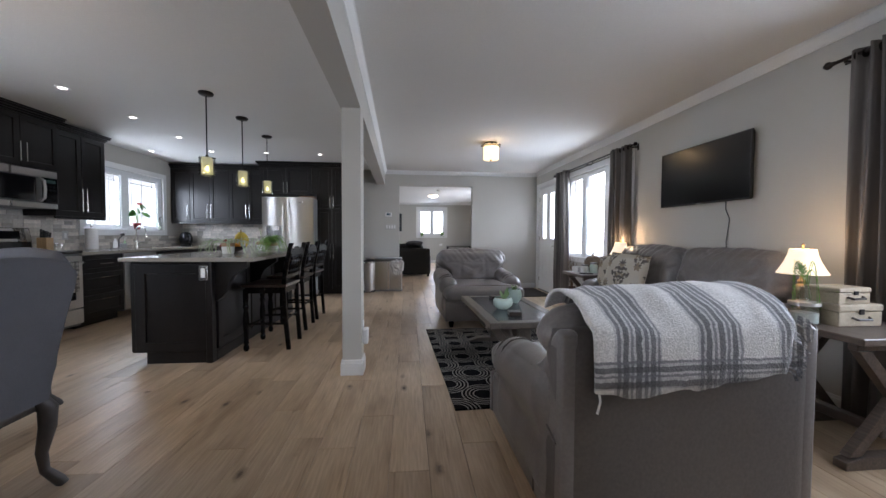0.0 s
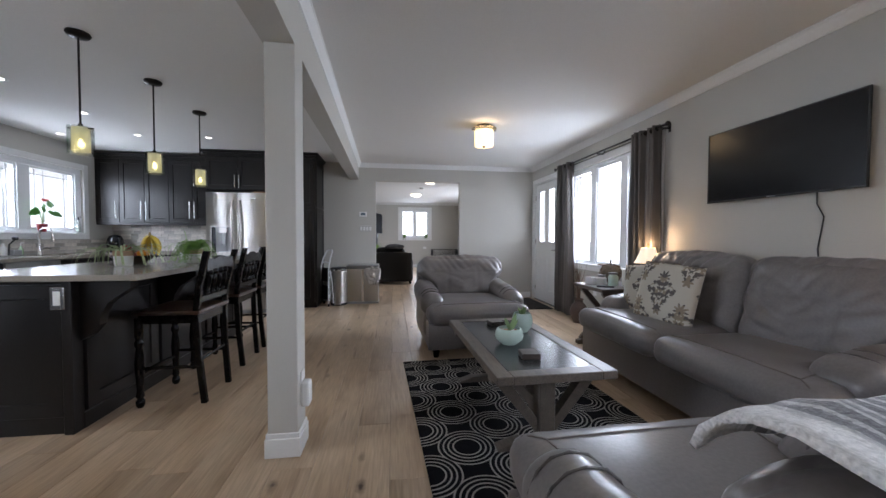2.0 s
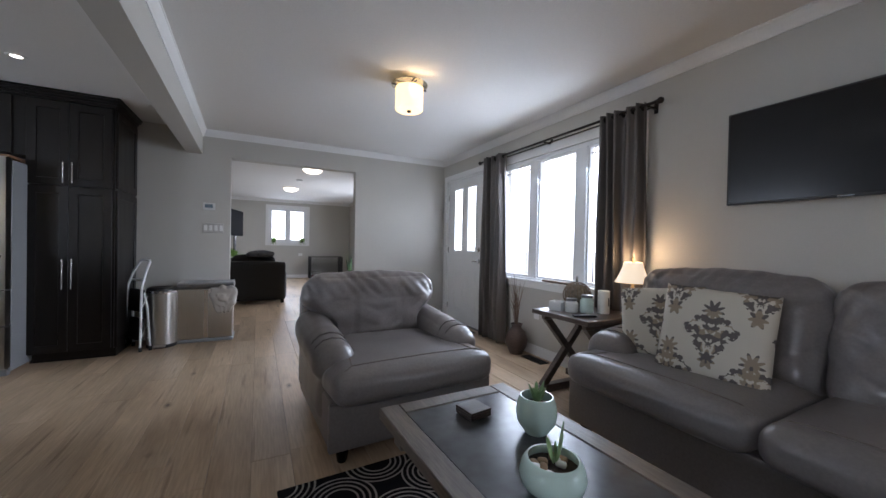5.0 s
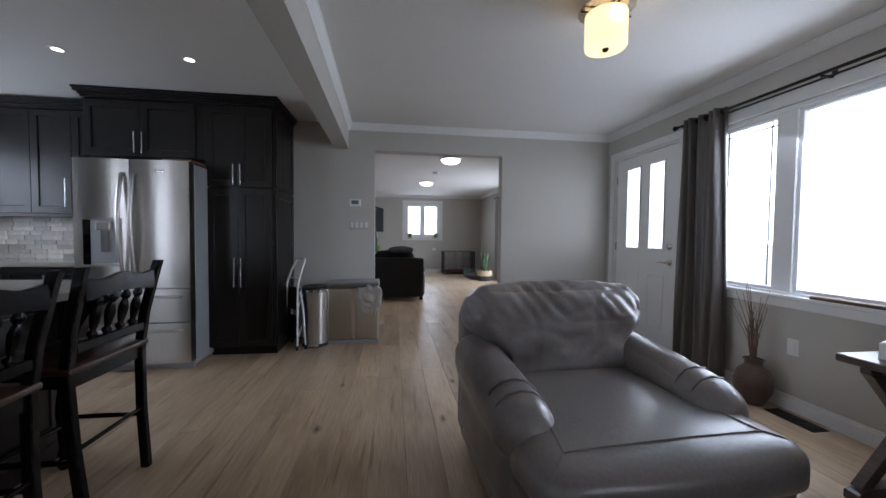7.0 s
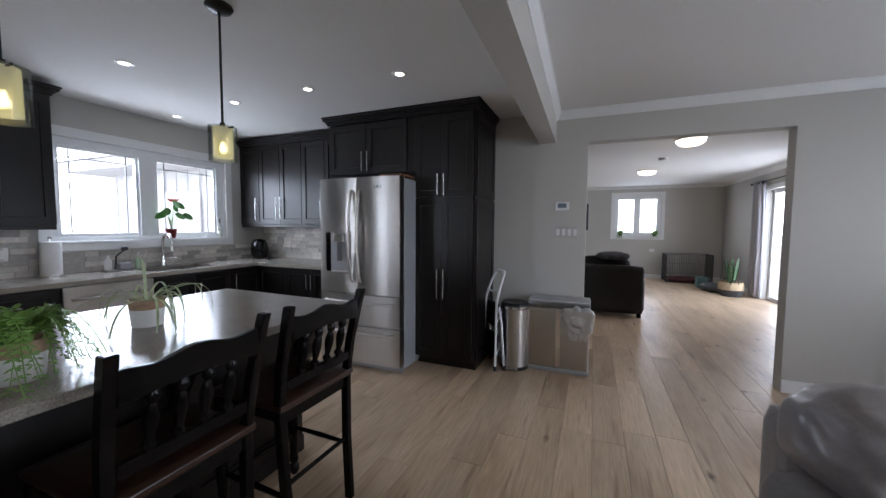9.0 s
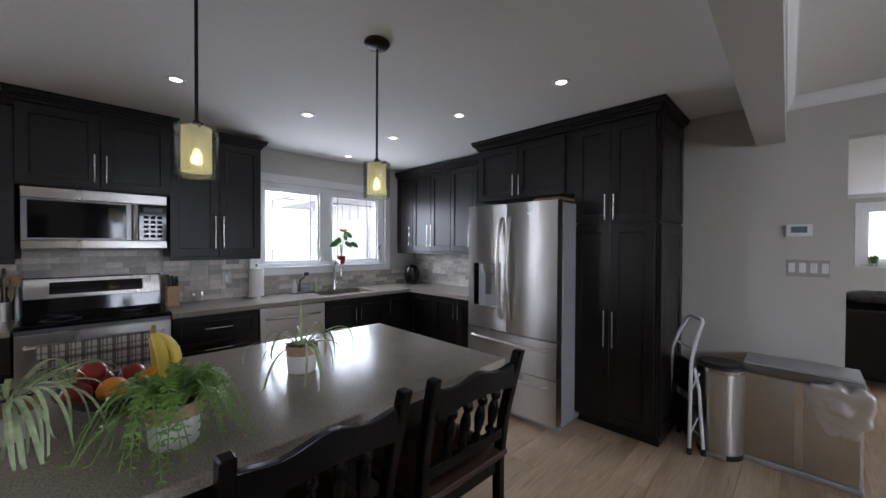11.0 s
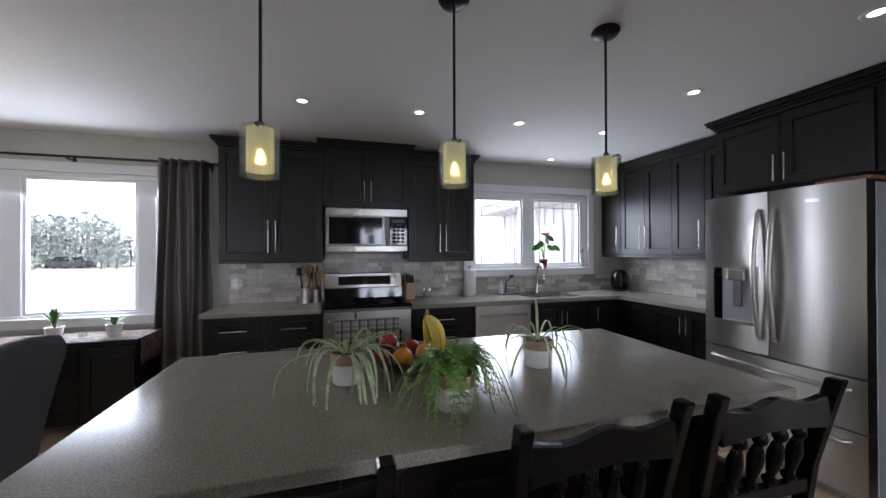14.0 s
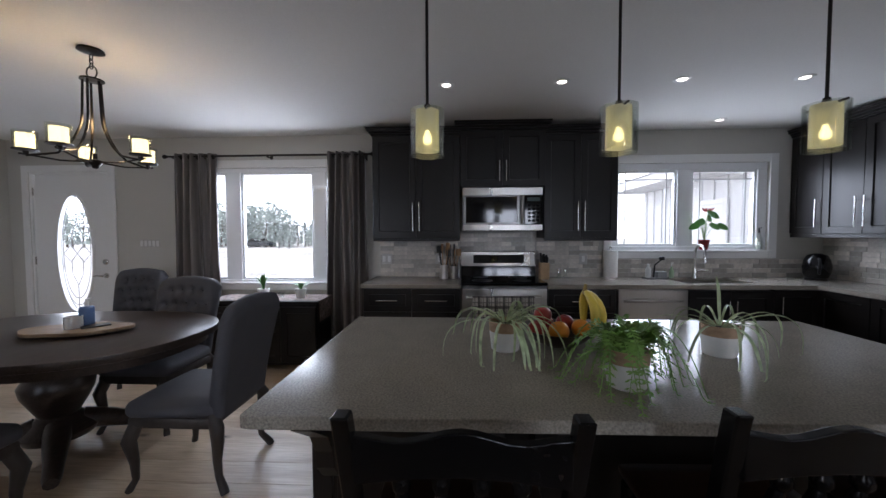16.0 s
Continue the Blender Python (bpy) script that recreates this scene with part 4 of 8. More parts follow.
disp = part("dispenser", boxes([(0.065, 0.36, -0.021, -0.004, 0.90, 0.915), (0.065, 0.36, -0.021, -0.004, 1.285, 1.30), (0.065, 0.078, -0.021, -0.004, 0.915, 1.285), (0.347, 0.36, -0.021, -0.004, 0.915, 1.285)], 0.002), STEEL, d1)
part("dispenser_niche", box(0.137, 0.347, -0.0185, -0.0165, 0.915, 1.285), GREYMETAL, disp)
part("dispenser_panel", box(0.078, 0.135, -0.0205, -0.017, 0.915, 1.285, 0.002), BLACKG, disp)
part("dispenser_spout", box(0.19, 0.30, -0.055, -0.018, 1.20, 1.275, 0.008, 2), STEEL, disp)
part("dispenser_lever", box(0.215, 0.275, -0.034, -0.026, 1.02, 1.20, 0.004), STEELD, disp)
part("drip_tray", box(0.165, 0.347, -0.05, -0.018, 0.905, 0.925, 0.004), STEEL, disp)
part("badge", box(0.62, 0.69, -0.0185, -0.0150, 1.69, 1.71, 0.001), CHROME, d2)
for x in (0.05, W - 0.11):
    part("hinge_cover", box(x, x + 0.06, 0.02, 0.13, 1.78, 1.80, 0.004), BLACKP, fg)
wb = part("wooden_board", box(-2.0, -1.76, 7.2, 7.7, 1.801, 1.825, 0.004), mat("tray wood", (0.2, 0.1, 0.05), 0.5, vary=0.2, scale=10, stretch=(8, 1, 8)))
tagged(wb, "flat wooden board lying on top of the fridge", "board")

# ---- island ----
isl = thing("kitchen_island", "espresso kitchen island base with panelled end", "island", (0, 0, 0))
IX0, IX1, IY0, IY1 = -2.40, -1.75, 3.765, 5.94
part("body", boxes([(IX0, IX1, IY0, IY1, 0.10, 0.887), (IX0 + 0.115, IX1 - 0.0, IY0 + 0.0, IY1 - 0.0, 0, 0.10)]), ESP, isl)
part("end_panel", moved(shaker(IX1 - IX0 - 0.08, 0.76, 0.08), Matrix.Translation((IX0 + 0.04, IY0, 0.105))), ESP, isl)
part("corner_post", box(IX1 - 0.04, IX1 + 0.012, IY0 - 0.022, IY0 + 0.05, 0, 0.887, 0.003), ESP, isl)
for k in range(3):
    part("back_panel", moved(shaker(0.66, 0.76, 0.08), Matrix.Translation((IX1, IY0 + 0.07 + k * 0.70, 0.105)) @ pose(0, 0, 0, 0, 0, 90)), ESP, isl)
part("base_board", box(IX1, IX1 + 0.014, IY0 + 0.05, IY1, 0.0, 0.095, 0.002), ESP, isl)
corb = [(0, 0.887), (0.27, 0.887), (0.27, 0.835), (0.22, 0.80), (0.15, 0.75), (0.11, 0.68), (0.10, 0.62), (0.05, 0.56), (0, 0.53)]
for y in (3.80, 4.52, 5.22, 5.86):
    part("corbel", prism([(IX1 + 0.012 + a, b) for a, b in corb], "y", y, y + 0.06, 0.002), ESP, isl, "curved wooden bracket")
ou = part("outlet", box(-1.84, -1.765, IY0 - 0.030, IY0 - 0.019, 0.725, 0.855, 0.004), CHROME, isl, "chrome outlet plate")
part("socket", box(-1.82, -1.785, IY0 - 0.033, IY0 - 0.029, 0.75, 0.83, 0.002), PLASTICW, ou)
part("rear_fronts", moved(boxes([(0.004 + k * 0.54, 0.536 + k * 0.54, -0.02, 0, 0.105, 0.862) for k in range(4)], 0.002), pose(IX0, IY1, 0, 0, 0, -90)), ESP, isl)
ict = prism([(-2.462, 3.712), (-1.382, 3.712), (-1.375, 3.735), (-1.40, 5.965), (-2.425, 5.985)], "z", 0.888, 0.923, 0.004)
tagged(part("island_countertop", ict, QUARTZ), "polished beige speckled quartz island top", "countertop")


def bar_stool(at, rz):
    """Counter stool: front faces -y; turned front legs, raked back with spindles."""
    s = thing("bar_stool", "black wooden counter stool with spindle back and cherry seat", "stool", at, rz, "stools along the island")
    SZ = 0.615
    bm = soft(0.45, 0.42, 0.032, 0.012, 4)
    for v in bm.verts:
        if v.co.z > 0.02:
            v.co.z -= 0.008 * max(0, 1 - (v.co.x / 0.2) ** 2) * max(0, 1 - (v.co.y / 0.2) ** 2)
    part("seat", moved(bm, Matrix.Translation((0, 0, SZ))), SEATW, s, "dark cherry stained wooden seat", 60)
    part("seat_apron", boxes([(-0.19, 0.19, -0.185, -0.165, SZ - 0.06, SZ), (-0.19, 0.19, 0.165, 0.185, SZ - 0.06, SZ), (-0.19, -0.17, -0.165, 0.165, SZ - 0.06, SZ), (0.17, 0.19, -0.165, 0.165, SZ - 0.06, SZ)]), BLACKW, s)
    turned = [(0.0, 0), (0.016, 0.0), (0.026, 0.02), (0.026, 0.045), (0.016, 0.06), (0.024, 0.075), (0.018, 0.12), (0.024, 0.22), (0.029, 0.29), (0.024, 0.36), (0.018, 0.40), (0.027, 0.42), (0.027, 0.44), (0.018, 0.455), (0.025, 0.48), (0.025, 0.60), (0.0, 0.60)]
    for x in (-0.200, 0.200):
        part("leg", lathe(turned, 14, x, -0.175), BLACKW, s, "", 50)
        # rear leg and back post in one raked, tapering bar
        pts = [(0.215, 0.0), (0.190, 0.30), (0.180, 0.60), (0.200, 0.78), (0.250, 1.00), (0.262, 1.045)]
        bm = bmesh.new()
        rings = []
        for y, z in pts:
            xs_ = x * (0.90 + 0.20 * z / 1.045)
            rings.append([bm.verts.new((xs_ + dx, y + dy, z)) for dx, dy in ((-0.016, -0.022), (0.016, -0.022), (0.016, 0.018), (-0.016, 0.018))])
        for a, b in zip(rings, rings[1:]):
            for k in range(4):
                bm.faces.new((a[k], a[(k + 1) % 4], b[(k + 1) % 4], b[k]))
        bm.faces.new(rings[0]); bm.faces.new(rings[-1])
        bmesh.ops.bevel(bm, geom=list(bm.edges), offset=0.004, segments=1, affect="EDGES")
        part("back_post", bm, BLACKW, s)
    # crest with a wavy upper edge
    n = 14
    top = []
    for k in range(n + 1):
        u = -1 + 2 * k / n
        top.append((u * 0.205, 0.990 + 0.009 * math.cos(u * 6.0) + 0.010 * math.cos(u * 1.5)))
    bot = [(0.202, 0.905), (0.10, 0.918), (0.0, 0.923), (-0.10, 0.918), (-0.202, 0.905)]
    cr = prism(top + bot, "y", -0.011, 0.011, 0.003)
    part("crest_rail", moved(cr, pose(0, 0.244, 0)), BLACKW, s)
    part("lower_rail", box(-0.190, 0.190, 0.186, 0.208, 0.695, 0.738, 0.004), BLACKW, s)
    spn = [(0.0, 0), (0.009, 0), (0.010, 0.012), (0.019, 0.026), (0.019, 0.032), (0.010, 0.044), (0.014, 0.062), (0.019, 0.095), (0.0195, 0.115), (0.014, 0.142), (0.010, 0.152), (0.017, 0.162), (0.019, 0.172), (0.016, 0.184), (0.009, 0.194), (0.009, 0.222), (0.0, 0.222)]
    for x in (-0.114, -0.038, 0.038, 0.114):
        part("spindle", moved(lathe(spn, 12), pose(x, 0.199, 0.728, -11, 0, 0)), BLACKW, s, "", 50)
    part("stretcher", tube([(-0.2, -0.175, 0.22), (0, -0.175, 0.225), (0.2, -0.175, 0.22)], [0.011, 0.015, 0.011]), BLACKW, s, "", 60)
    part("stretcher", tube([(-0.19, 0.19, 0.30), (0.19, 0.19, 0.30)], 0.010), BLACKW, s, "", 60)
    for x in (-0.2, 0.2):
        part("stretcher", tube([(x, -0.175, 0.26), (x, 0, 0.262), (x, 0.19, 0.26)], [0.010, 0.013, 0.010]), BLACKW, s, "", 60)
    return s


stool = bar_stool((-1.42, 4.265, 0), -90)
copy_thing(stool, pose(-1.46, 4.99, 0, 0, 0, -89))
copy_thing(stool, pose(-1.46, 5.552, 0, 0, 0, -91))

# ---- plants and fruit on the island ----
def ribbon(bm, pts, width, side, fold=0.25):
    """A tapering leaf blade with a slight keel along points."""
    n = len(pts)
    prev = None
    for i, p in enumerate(pts):
        w = width * math.sin(math.pi * min(0.98, 0.12 + 0.86 * i / (n - 1))) ** 0.7
        p = Vector(p)
        a, b, c = bm.verts.new(p - side * w), bm.verts.new(p - Vector((0, 0, fold * w))), bm.verts.new(p + side * w)
        if prev:
            bm.faces.new((prev[0], prev[1], b, a)); bm.faces.new((prev[1], prev[2], c, b))
        prev = (a, b, c)


def spider_leaves(seed, n, reach, rise, floor_z):
    r = random.Random(seed)
    bm = bmesh.new()
    for i in range(n):
        a = r.uniform(0, 2 * math.pi)
        d = Vector((math.cos(a), math.sin(a), 0))
        side = Vector((-d.y, d.x, 0))
        L, h = reach * r.uniform(0.35, 1.0) ** 0.8, rise * r.uniform(0.45, 1.15)
        drop = r.uniform(0.10, 0.24)
        swirl = r.uniform(-0.05, 0.05)
        pts = []
        for k in range(13):
            u = k / 12
            z = h * 3.6 * u * (1 - u) - drop * u ** 2.6
            q = d * (0.012 + L * math.sin(u * 1.75) / 0.985) + Vector((0, 0, z)) + side * swirl * u * u
            if q.z < floor_z:
                q.z = floor_z + 0.003 + 0.004 * r.random()
            pts.append(q)
        ribbon(bm, pts, r.uniform(0.0042, 0.0068), side, 0.5)
    return bm


def leafy_fronds(seed, n, reach, rise, floor_z, leaf=0.02):
    r = random.Random(seed)
    bm = bmesh.new()
    for i in range(n):
        a = r.uniform(0, 2 * math.pi)
        d = Vector((math.cos(a), math.sin(a), 0))
        side = Vector((-d.y, d.x, 0))
        L, h = reach * r.uniform(0.4, 1.0), rise * r.uniform(0.3, 1.1)
        pts = []
        for k in range(21):
            u = k / 20
            q = d * (0.01 + L * u) + Vector((0, 0, h * 3.2 * u * (1 - u) - 0.13 * u ** 3.0)) + side * 0.03 * math.sin(u * 2.5 + i)
            if q.z < floor_z:
                q.z = floor_z + 0.006
            pts.append(q)
        add_tube(bm, pts, 0.0014, 4)
        for k in range(2, 21):
            s = leaf * (1.05 - 0.75 * (k / 20)) * r.uniform(0.8, 1.2)
            fw = (pts[k] - pts[k - 1]).normalized()
            for sg in (-1, 1):
                tip = pts[k] + (side * sg * 1.3 + fw * 0.7).normalized() * s * 1.7 + Vector((0, 0, r.uniform(-0.3, 0.5) * s))
                m1 = (pts[k] + tip) / 2 + fw * s * 0.34
                m2 = (pts[k] + tip) / 2 - fw * s * 0.34
                vs = [bm.verts.new(v) for v in (pts[k], m2, tip, m1)]
                bm.faces.new(vs)
    return bm


def potted(name, label, at, kind, seed):
    p = thing(name, label, "plant", at)
    part("pot", lathe([(0.0, 0), (0.050, 0), (0.054, 0.005), (0.060, 0.070), (0.060, 0.074)], 28), POTW, p, "white glazed lower pot", 50)
    part("pot_rim", lathe([(0.0605, 0.074), (0.063, 0.106), (0.063, 0.112), (0.056, 0.112), (0.054, 0.095), (0.0, 0.095)], 28), POTT, p, "raw terracotta upper band", 50)
    part("soil", lathe([(0.0, 0.097), (0.0545, 0.097), (0.0, 0.104)], 20), SOIL, p)
    if kind == "spider":
        bm = moved(spider_leaves(seed, 40 if seed == 3 else 18, 0.27, 0.075, -0.094), Matrix.Translation((0, 0, 0.100)))
        if seed != 3:
            ribbon(bm, [(0.0, 0.0, 0.115), (-0.006, 0.0, 0.17), (-0.012, 0.002, 0.22), (-0.022, 0.004, 0.26), (-0.036, 0.006, 0.29)], 0.006, Vector((0.5, 0.86, 0)), 0.5)
        part("leaves", bm, SPIDER, p, "pale green striped arching leaves")
    else:
        bm = moved(leafy_fronds(seed, 44, 0.215, 0.120, -0.09, 0.023), Matrix.Translation((0, 0, 0.100)))
        part("fronds", bm, PLANTM, p, "bright green fern fronds")
    return p


potted("spider_plant", "spider plant in white and terracotta pot on the island", (-1.925, 4.44, 0.9235), "spider", 3)
potted("fern_plant", "fern in white and terracotta pot on the island", (-1.595, 4.755, 0.9235), "fern", 5)
sp = potted("spider_plant", "sparse spider plant in white and terracotta pot", (-1.89, 5.225, 0.9235), "spider", 11)
bowl = thing("fruit_bowl", "dark wooden fruit bowl on the island", "bowl", (-2.0, 4.665, 0.9235))
part("bowl", lathe([(0.0, 0.0), (0.06, 0.0), (0.10, 0.02), (0.145, 0.06), (0.15, 0.068), (0.14, 0.066), (0.095, 0.03), (0.05, 0.012), (0.0, 0.012)], 32), mat("dark bowl wood", (0.045, 0.028, 0.02), 0.45, vary=0.2, scale=12), bowl, "", 60)


def fruit(name, label, m, at, r, sq=0.92):
    prof = [(0.0, -r * sq)] + [(r * math.sin(math.pi * k / 12), -r * sq * math.cos(math.pi * k / 12)) for k in range(1, 12)] + [(0.0, r * sq * 0.88)]
    o = part(name, lathe(prof, 20), m, None, "", 60)
    o.matrix_world = pose(*at, 12, 9, 30)
    return tagged(o, label, "fruit", "fruit in the bowl")


ORANGE = mat("orange peel", (0.75, 0.28, 0.02), 0.45, bump=0.0008, scale=220, vary=0.06)
APPLE = mat("red apple skin", (0.30, 0.025, 0.02), 0.28, vary=0.35, scale=14, stretch=(1, 1, 0.3))
fruit("orange", "ripe orange in the fruit bowl", ORANGE, (-1.935, 4.650, 0.993), 0.040)
fruit("orange", "ripe orange in the fruit bowl", ORANGE, (-1.980, 4.750, 0.993), 0.038)
for q in ((-1.960, 4.570, 0.993), (-2.060, 4.625, 0.993), (-2.050, 4.705, 0.998), (-2.015, 4.605, 1.038)):
    fruit("apple", "red apple in the fruit bowl", APPLE, q, 0.037)
ban = thing("banana_bunch", "bunch of yellow bananas in the fruit bowl", "banana", (-1.93, 4.745, 1.02))
BAN = mat("banana skin", (0.62, 0.46, 0.06), 0.5, vary=0.15, scale=9)
for k in range(5):
    a = math.radians(20 + 36 * k)
    pts = [(0.066 * math.cos(a) * math.sin(2.2 * u), 0.066 * math.sin(a) * math.sin(2.2 * u), 0.13 - 0.165 * u ** 1.4) for u in [i / 8 for i in range(9)]]
    part("banana", tube(pts, [0.007, 0.012, 0.0155, 0.017, 0.017, 0.016, 0.014, 0.009, 0.004], 7), BAN, ban, "", 60)
part("stem", tube([(0, 0, 0.12), (0.0, 0.004, 0.158)], [0.010, 0.006]), mat("banana stem", (0.25, 0.17, 0.05), 0.7), ban)

# ---- pendants and recessed lights ----
def pendant(at):
    p = thing("pendant_light", "bronze pendant with amber glass inside a clear cylinder", "pendant light", at, 0, "pendants over the island")
    part("canopy", lathe([(0.0, 0), (0.062, 0), (0.066, -0.010), (0.055, -0.026), (0.02, -0.032), (0.0, -0.032)], 28), BRONZE, p, "", 50)
    part("rod", tube([(0, 0, -0.03), (0, 0, -0.60)], 0.006, 8), BRONZE, p, "", 60)
    part("socket", lathe([(0.0, -0.59), (0.012, -0.59), (0.014, -0.61), (0.030, -0.615), (0.030, -0.63), (0.0, -0.63)], 16), BRONZE, p, "", 50)
    part("cross_bar", tube([(-0.078, 0, -0.618), (0.078, 0, -0.618)], 0.0045, 6), BRONZE, p)
    part("inner_shade", lathe([(0.046, -0.615), (0.047, -0.77), (0.044, -0.77), (0.043, -0.615)], 24), AMBER, p, "amber frosted glass", 60)
    part("bulb", lathe([(0.0, -0.688), (0.008, -0.69), (0.011, -0.705), (0.018, -0.722), (0.016, -0.738), (0.0, -0.747)], 14), BULB, p, "", 60)
    g = part("outer_shade", lathe([(0.068, -0.612), (0.068, -0.79), (0.0655, -0.79), (0.0655, -0.612)], 28), CLEAR, p, "clear glass cylinder", 60)
    g.visible_shadow = False
    return p


AMBER = bpy.data.materials.new("amber frosted glass")
AMBER.use_nodes = True
_n = AMBER.node_tree.nodes
_b = _n["Principled BSDF"]
_b.inputs["Base Color"].default_value = (0.66, 0.63, 0.42, 1)
_b.inputs["Roughness"].default_value = 0.5
_b.inputs["Transmission Weight"].default_value = 0.75
_b.inputs["IOR"].default_value = 1.1
_b.inputs["Emission Color"].default_value = (1.0, 0.90, 0.55, 1)
_b.inputs["Emission Strength"].default_value = 0.12
BULB = glow("warm bulb", (1.0, 0.86, 0.50), 9.0)
pen = pendant((-1.96, 4.137, CEIL))
copy_thing(pen, pose(-1.955, 4.874, CEIL))
copy_thing(pen, pose(-1.968, 5.646, CEIL))


def recessed(at):
    r = thing("recessed_light", "white recessed ceiling light, switched on", "ceiling light", at, 0, "recessed lights in the kitchen ceiling")
    part("trim_ring", lathe([(0.032, -0.001), (0.034, -0.004), (0.052, -0.006), (0.058, -0.002), (0.058, 0.0)], 28), TRIM, r, "", 50)
    part("lens", lathe([(0.0, -0.0025), (0.031, -0.0025), (0.033, -0.001)], 24), POTGLOW, r)
    return r


rl = recessed((-3.23, 4.168, CEIL))
for x, y in ((-3.215, 5.005), (-3.218, 5.853), (-3.232, 6.704), (-4.19, 6.785), (-2.37, 6.70), (-1.518, 6.718)):
    copy_thing(rl, pose(x, y, CEIL))

# ---- counter things ----
def plate(name, label, at, rz, w, h, n, m=PLASTICW, rock=PLASTICW):
    """Wall plate facing -y with n rockers."""
    p = thing(name, label, "switch" if "switch" in name else "outlet", at, rz)
    part("cover", box(-w / 2, w / 2, -0.006, 0, -h / 2, h / 2, 0.003), m, p)
    for k in range(n):
        cx = -w / 2 + w * (k + 0.5) / n
        part("rocker", box(cx - 0.016, cx + 0.016, -0.010, -0.005, -0.033, 0.033, 0.002), rock, p)
    return p


EDGE = mat("satin nickel plate", (0.5, 0.49, 0.47), 0.35, 0.7, vary=0.03)
plate("light_switch", "row of four white light switches by the opening", (-0.408, YF, 1.30), 0, 0.215, 0.115, 4, EDGE)
plate("light_switch", "row of five light switches beside the back door", (XL, 0.73, 1.277), 90, 0.235, 0.085, 5, EDGE)
plate("wall_outlet", "double outlet plate on the tiled splash", (XL + 0.012, 3.46, 1.10), 90, 0.115, 0.115, 2, EDGE)
plate("wall_outlet", "outlet plate on the tiled splash", (XL + 0.012, 4.04, 1.10), 90, 0.072, 0.115, 1, EDGE)
plate("wall_outlet", "outlet plate on the tiled splash beside the towels", (XL + 0.012, 5.60, 1.10), 90, 0.085, 0.115, 1, EDGE)
plate("wall_outlet", "white outlet low on the wall under the window", (XR, 5.86, 0.44), -90, 0.075, 0.115, 1)
th = thing("thermostat", "white wall thermostat with small screen", "thermostat", (-0.454, YF, 1.555))
part("case", box(-0.065, 0.065, -0.025, 0, -0.042, 0.042, 0.006, 2), PLASTICW, th)
part("screen", box(-0.04, 0.04, -0.0265, -0.024, -0.015, 0.028), mat("lcd screen", (0.12, 0.16, 0.2), 0.2), th)

pt = thing("paper_towel", "paper towel roll on an upright holder", "paper towel", (XL + 0.14, 5.84, CZ))
part("base", lathe([(0, 0), (0.08, 0), (0.08, 0.012), (0, 0.014)], 24), STEEL, pt, "", 50)
part("roll", lathe([(0.02, 0.014), (0.066, 0.014), (0.068, 0.02), (0.068, 0.285), (0.066, 0.29), (0.02, 0.29)], 32), mat("paper", (0.82, 0.82, 0.80), 0.9, bump=0.0015, scale=70, vary=0.03), pt, "", 50)
part("rod", lathe([(0, 0.014), (0.008, 0.014), (0.008, 0.31), (0.014, 0.32), (0.010, 0.335), (0, 0.337)], 12), CHROME, pt, "", 50)
kb = thing("knife_block", "light wooden knife block with black knives", "knife block", (XL + 0.20, 5.14, CZ), 90)
part("block", box(-0.045, 0.045, -0.05, 0.06, 0.0, 0.17, 0.005), mat("beech", (0.45, 0.30, 0.16), 0.45, vary=0.1, scale=15, stretch=(8, 8, 1)), kb)
for i in range(3):
    for j in range(2):
        part("knife_handle", tube([(-0.027 + 0.027 * i, -0.02 + 0.045 * j, 0.165), (-0.032 + 0.03 * i, -0.03 + 0.045 * j, 0.25 + 0.02 * j - 0.01 * i)], [0.010, 0.011], 6), BLACKP, kb)
for x, y, r, h in ((XL + 0.2, 4.10, 0.045, 0.145), (XL + 0.17, 4.20, 0.038, 0.13)):
    u = thing("utensil_crock", "steel crock full of cooking utensils", "utensil holder", (x, y, CZ))
    part("crock", lathe([(0, 0), (r, 0), (r, h), (r - 0.004, h), (r - 0.004, 0.01), (0, 0.01)], 24), STEEL, u, "", 50)
    rr = random.Random(int(y * 100))
    for k in range(6):
        a, l = rr.uniform(0, 6.28), rr.uniform(0.24, 0.32)
        tip = (0.055 * math.cos(a), 0.055 * math.sin(a), l)
        sten = part("utensil", tube([(0.01 * math.cos(a), 0.01 * math.sin(a), 0.012), tip], 0.005, 6), mat("utensil wood", (0.38, 0.22, 0.11), 0.6, vary=0.15) if k % 2 else BLACKP, u)
        part("utensil_head", moved(soft(0.055, 0.016, 0.075, 0.008, 2), pose(tip[0], tip[1], tip[2] - 0.01, 0, 0, math.degrees(a))), BLACKP if k % 2 == 0 else mat("spoon wood", (0.38, 0.22, 0.11), 0.6, vary=0.15), u)
pg = thing("bottle_set", "oil bottles standing beside the stove", "bottles", (XL + 0.13, 4.235, CZ))
for k in range(2):
    part("bottle", lathe([(0, 0), (0.024, 0), (0.024, 0.13), (0.010, 0.17), (0.010, 0.21), (0.013, 0.212), (0.013, 0.23), (0, 0.23)], 14, 0.0, -0.03 + 0.055 * k), STEELD if k else BLACKP, pg, "", 50)
kt = thing("kettle", "black electric kettle in the counter corner", "kettle", (XL + 0.20, YF - 0.24, CZ))
part("base", lathe([(0, 0), (0.085, 0), (0.088, 0.012), (0.08, 0.02), (0, 0.02)], 28), BLACKP, kt, "", 50)
part("body", lathe([(0, 0.02), (0.085, 0.02), (0.105, 0.07), (0.11, 0.13), (0.098, 0.20), (0.075, 0.245), (0.03, 0.262), (0, 0.264)], 32), BLACKG, kt, "glossy black body", 50)
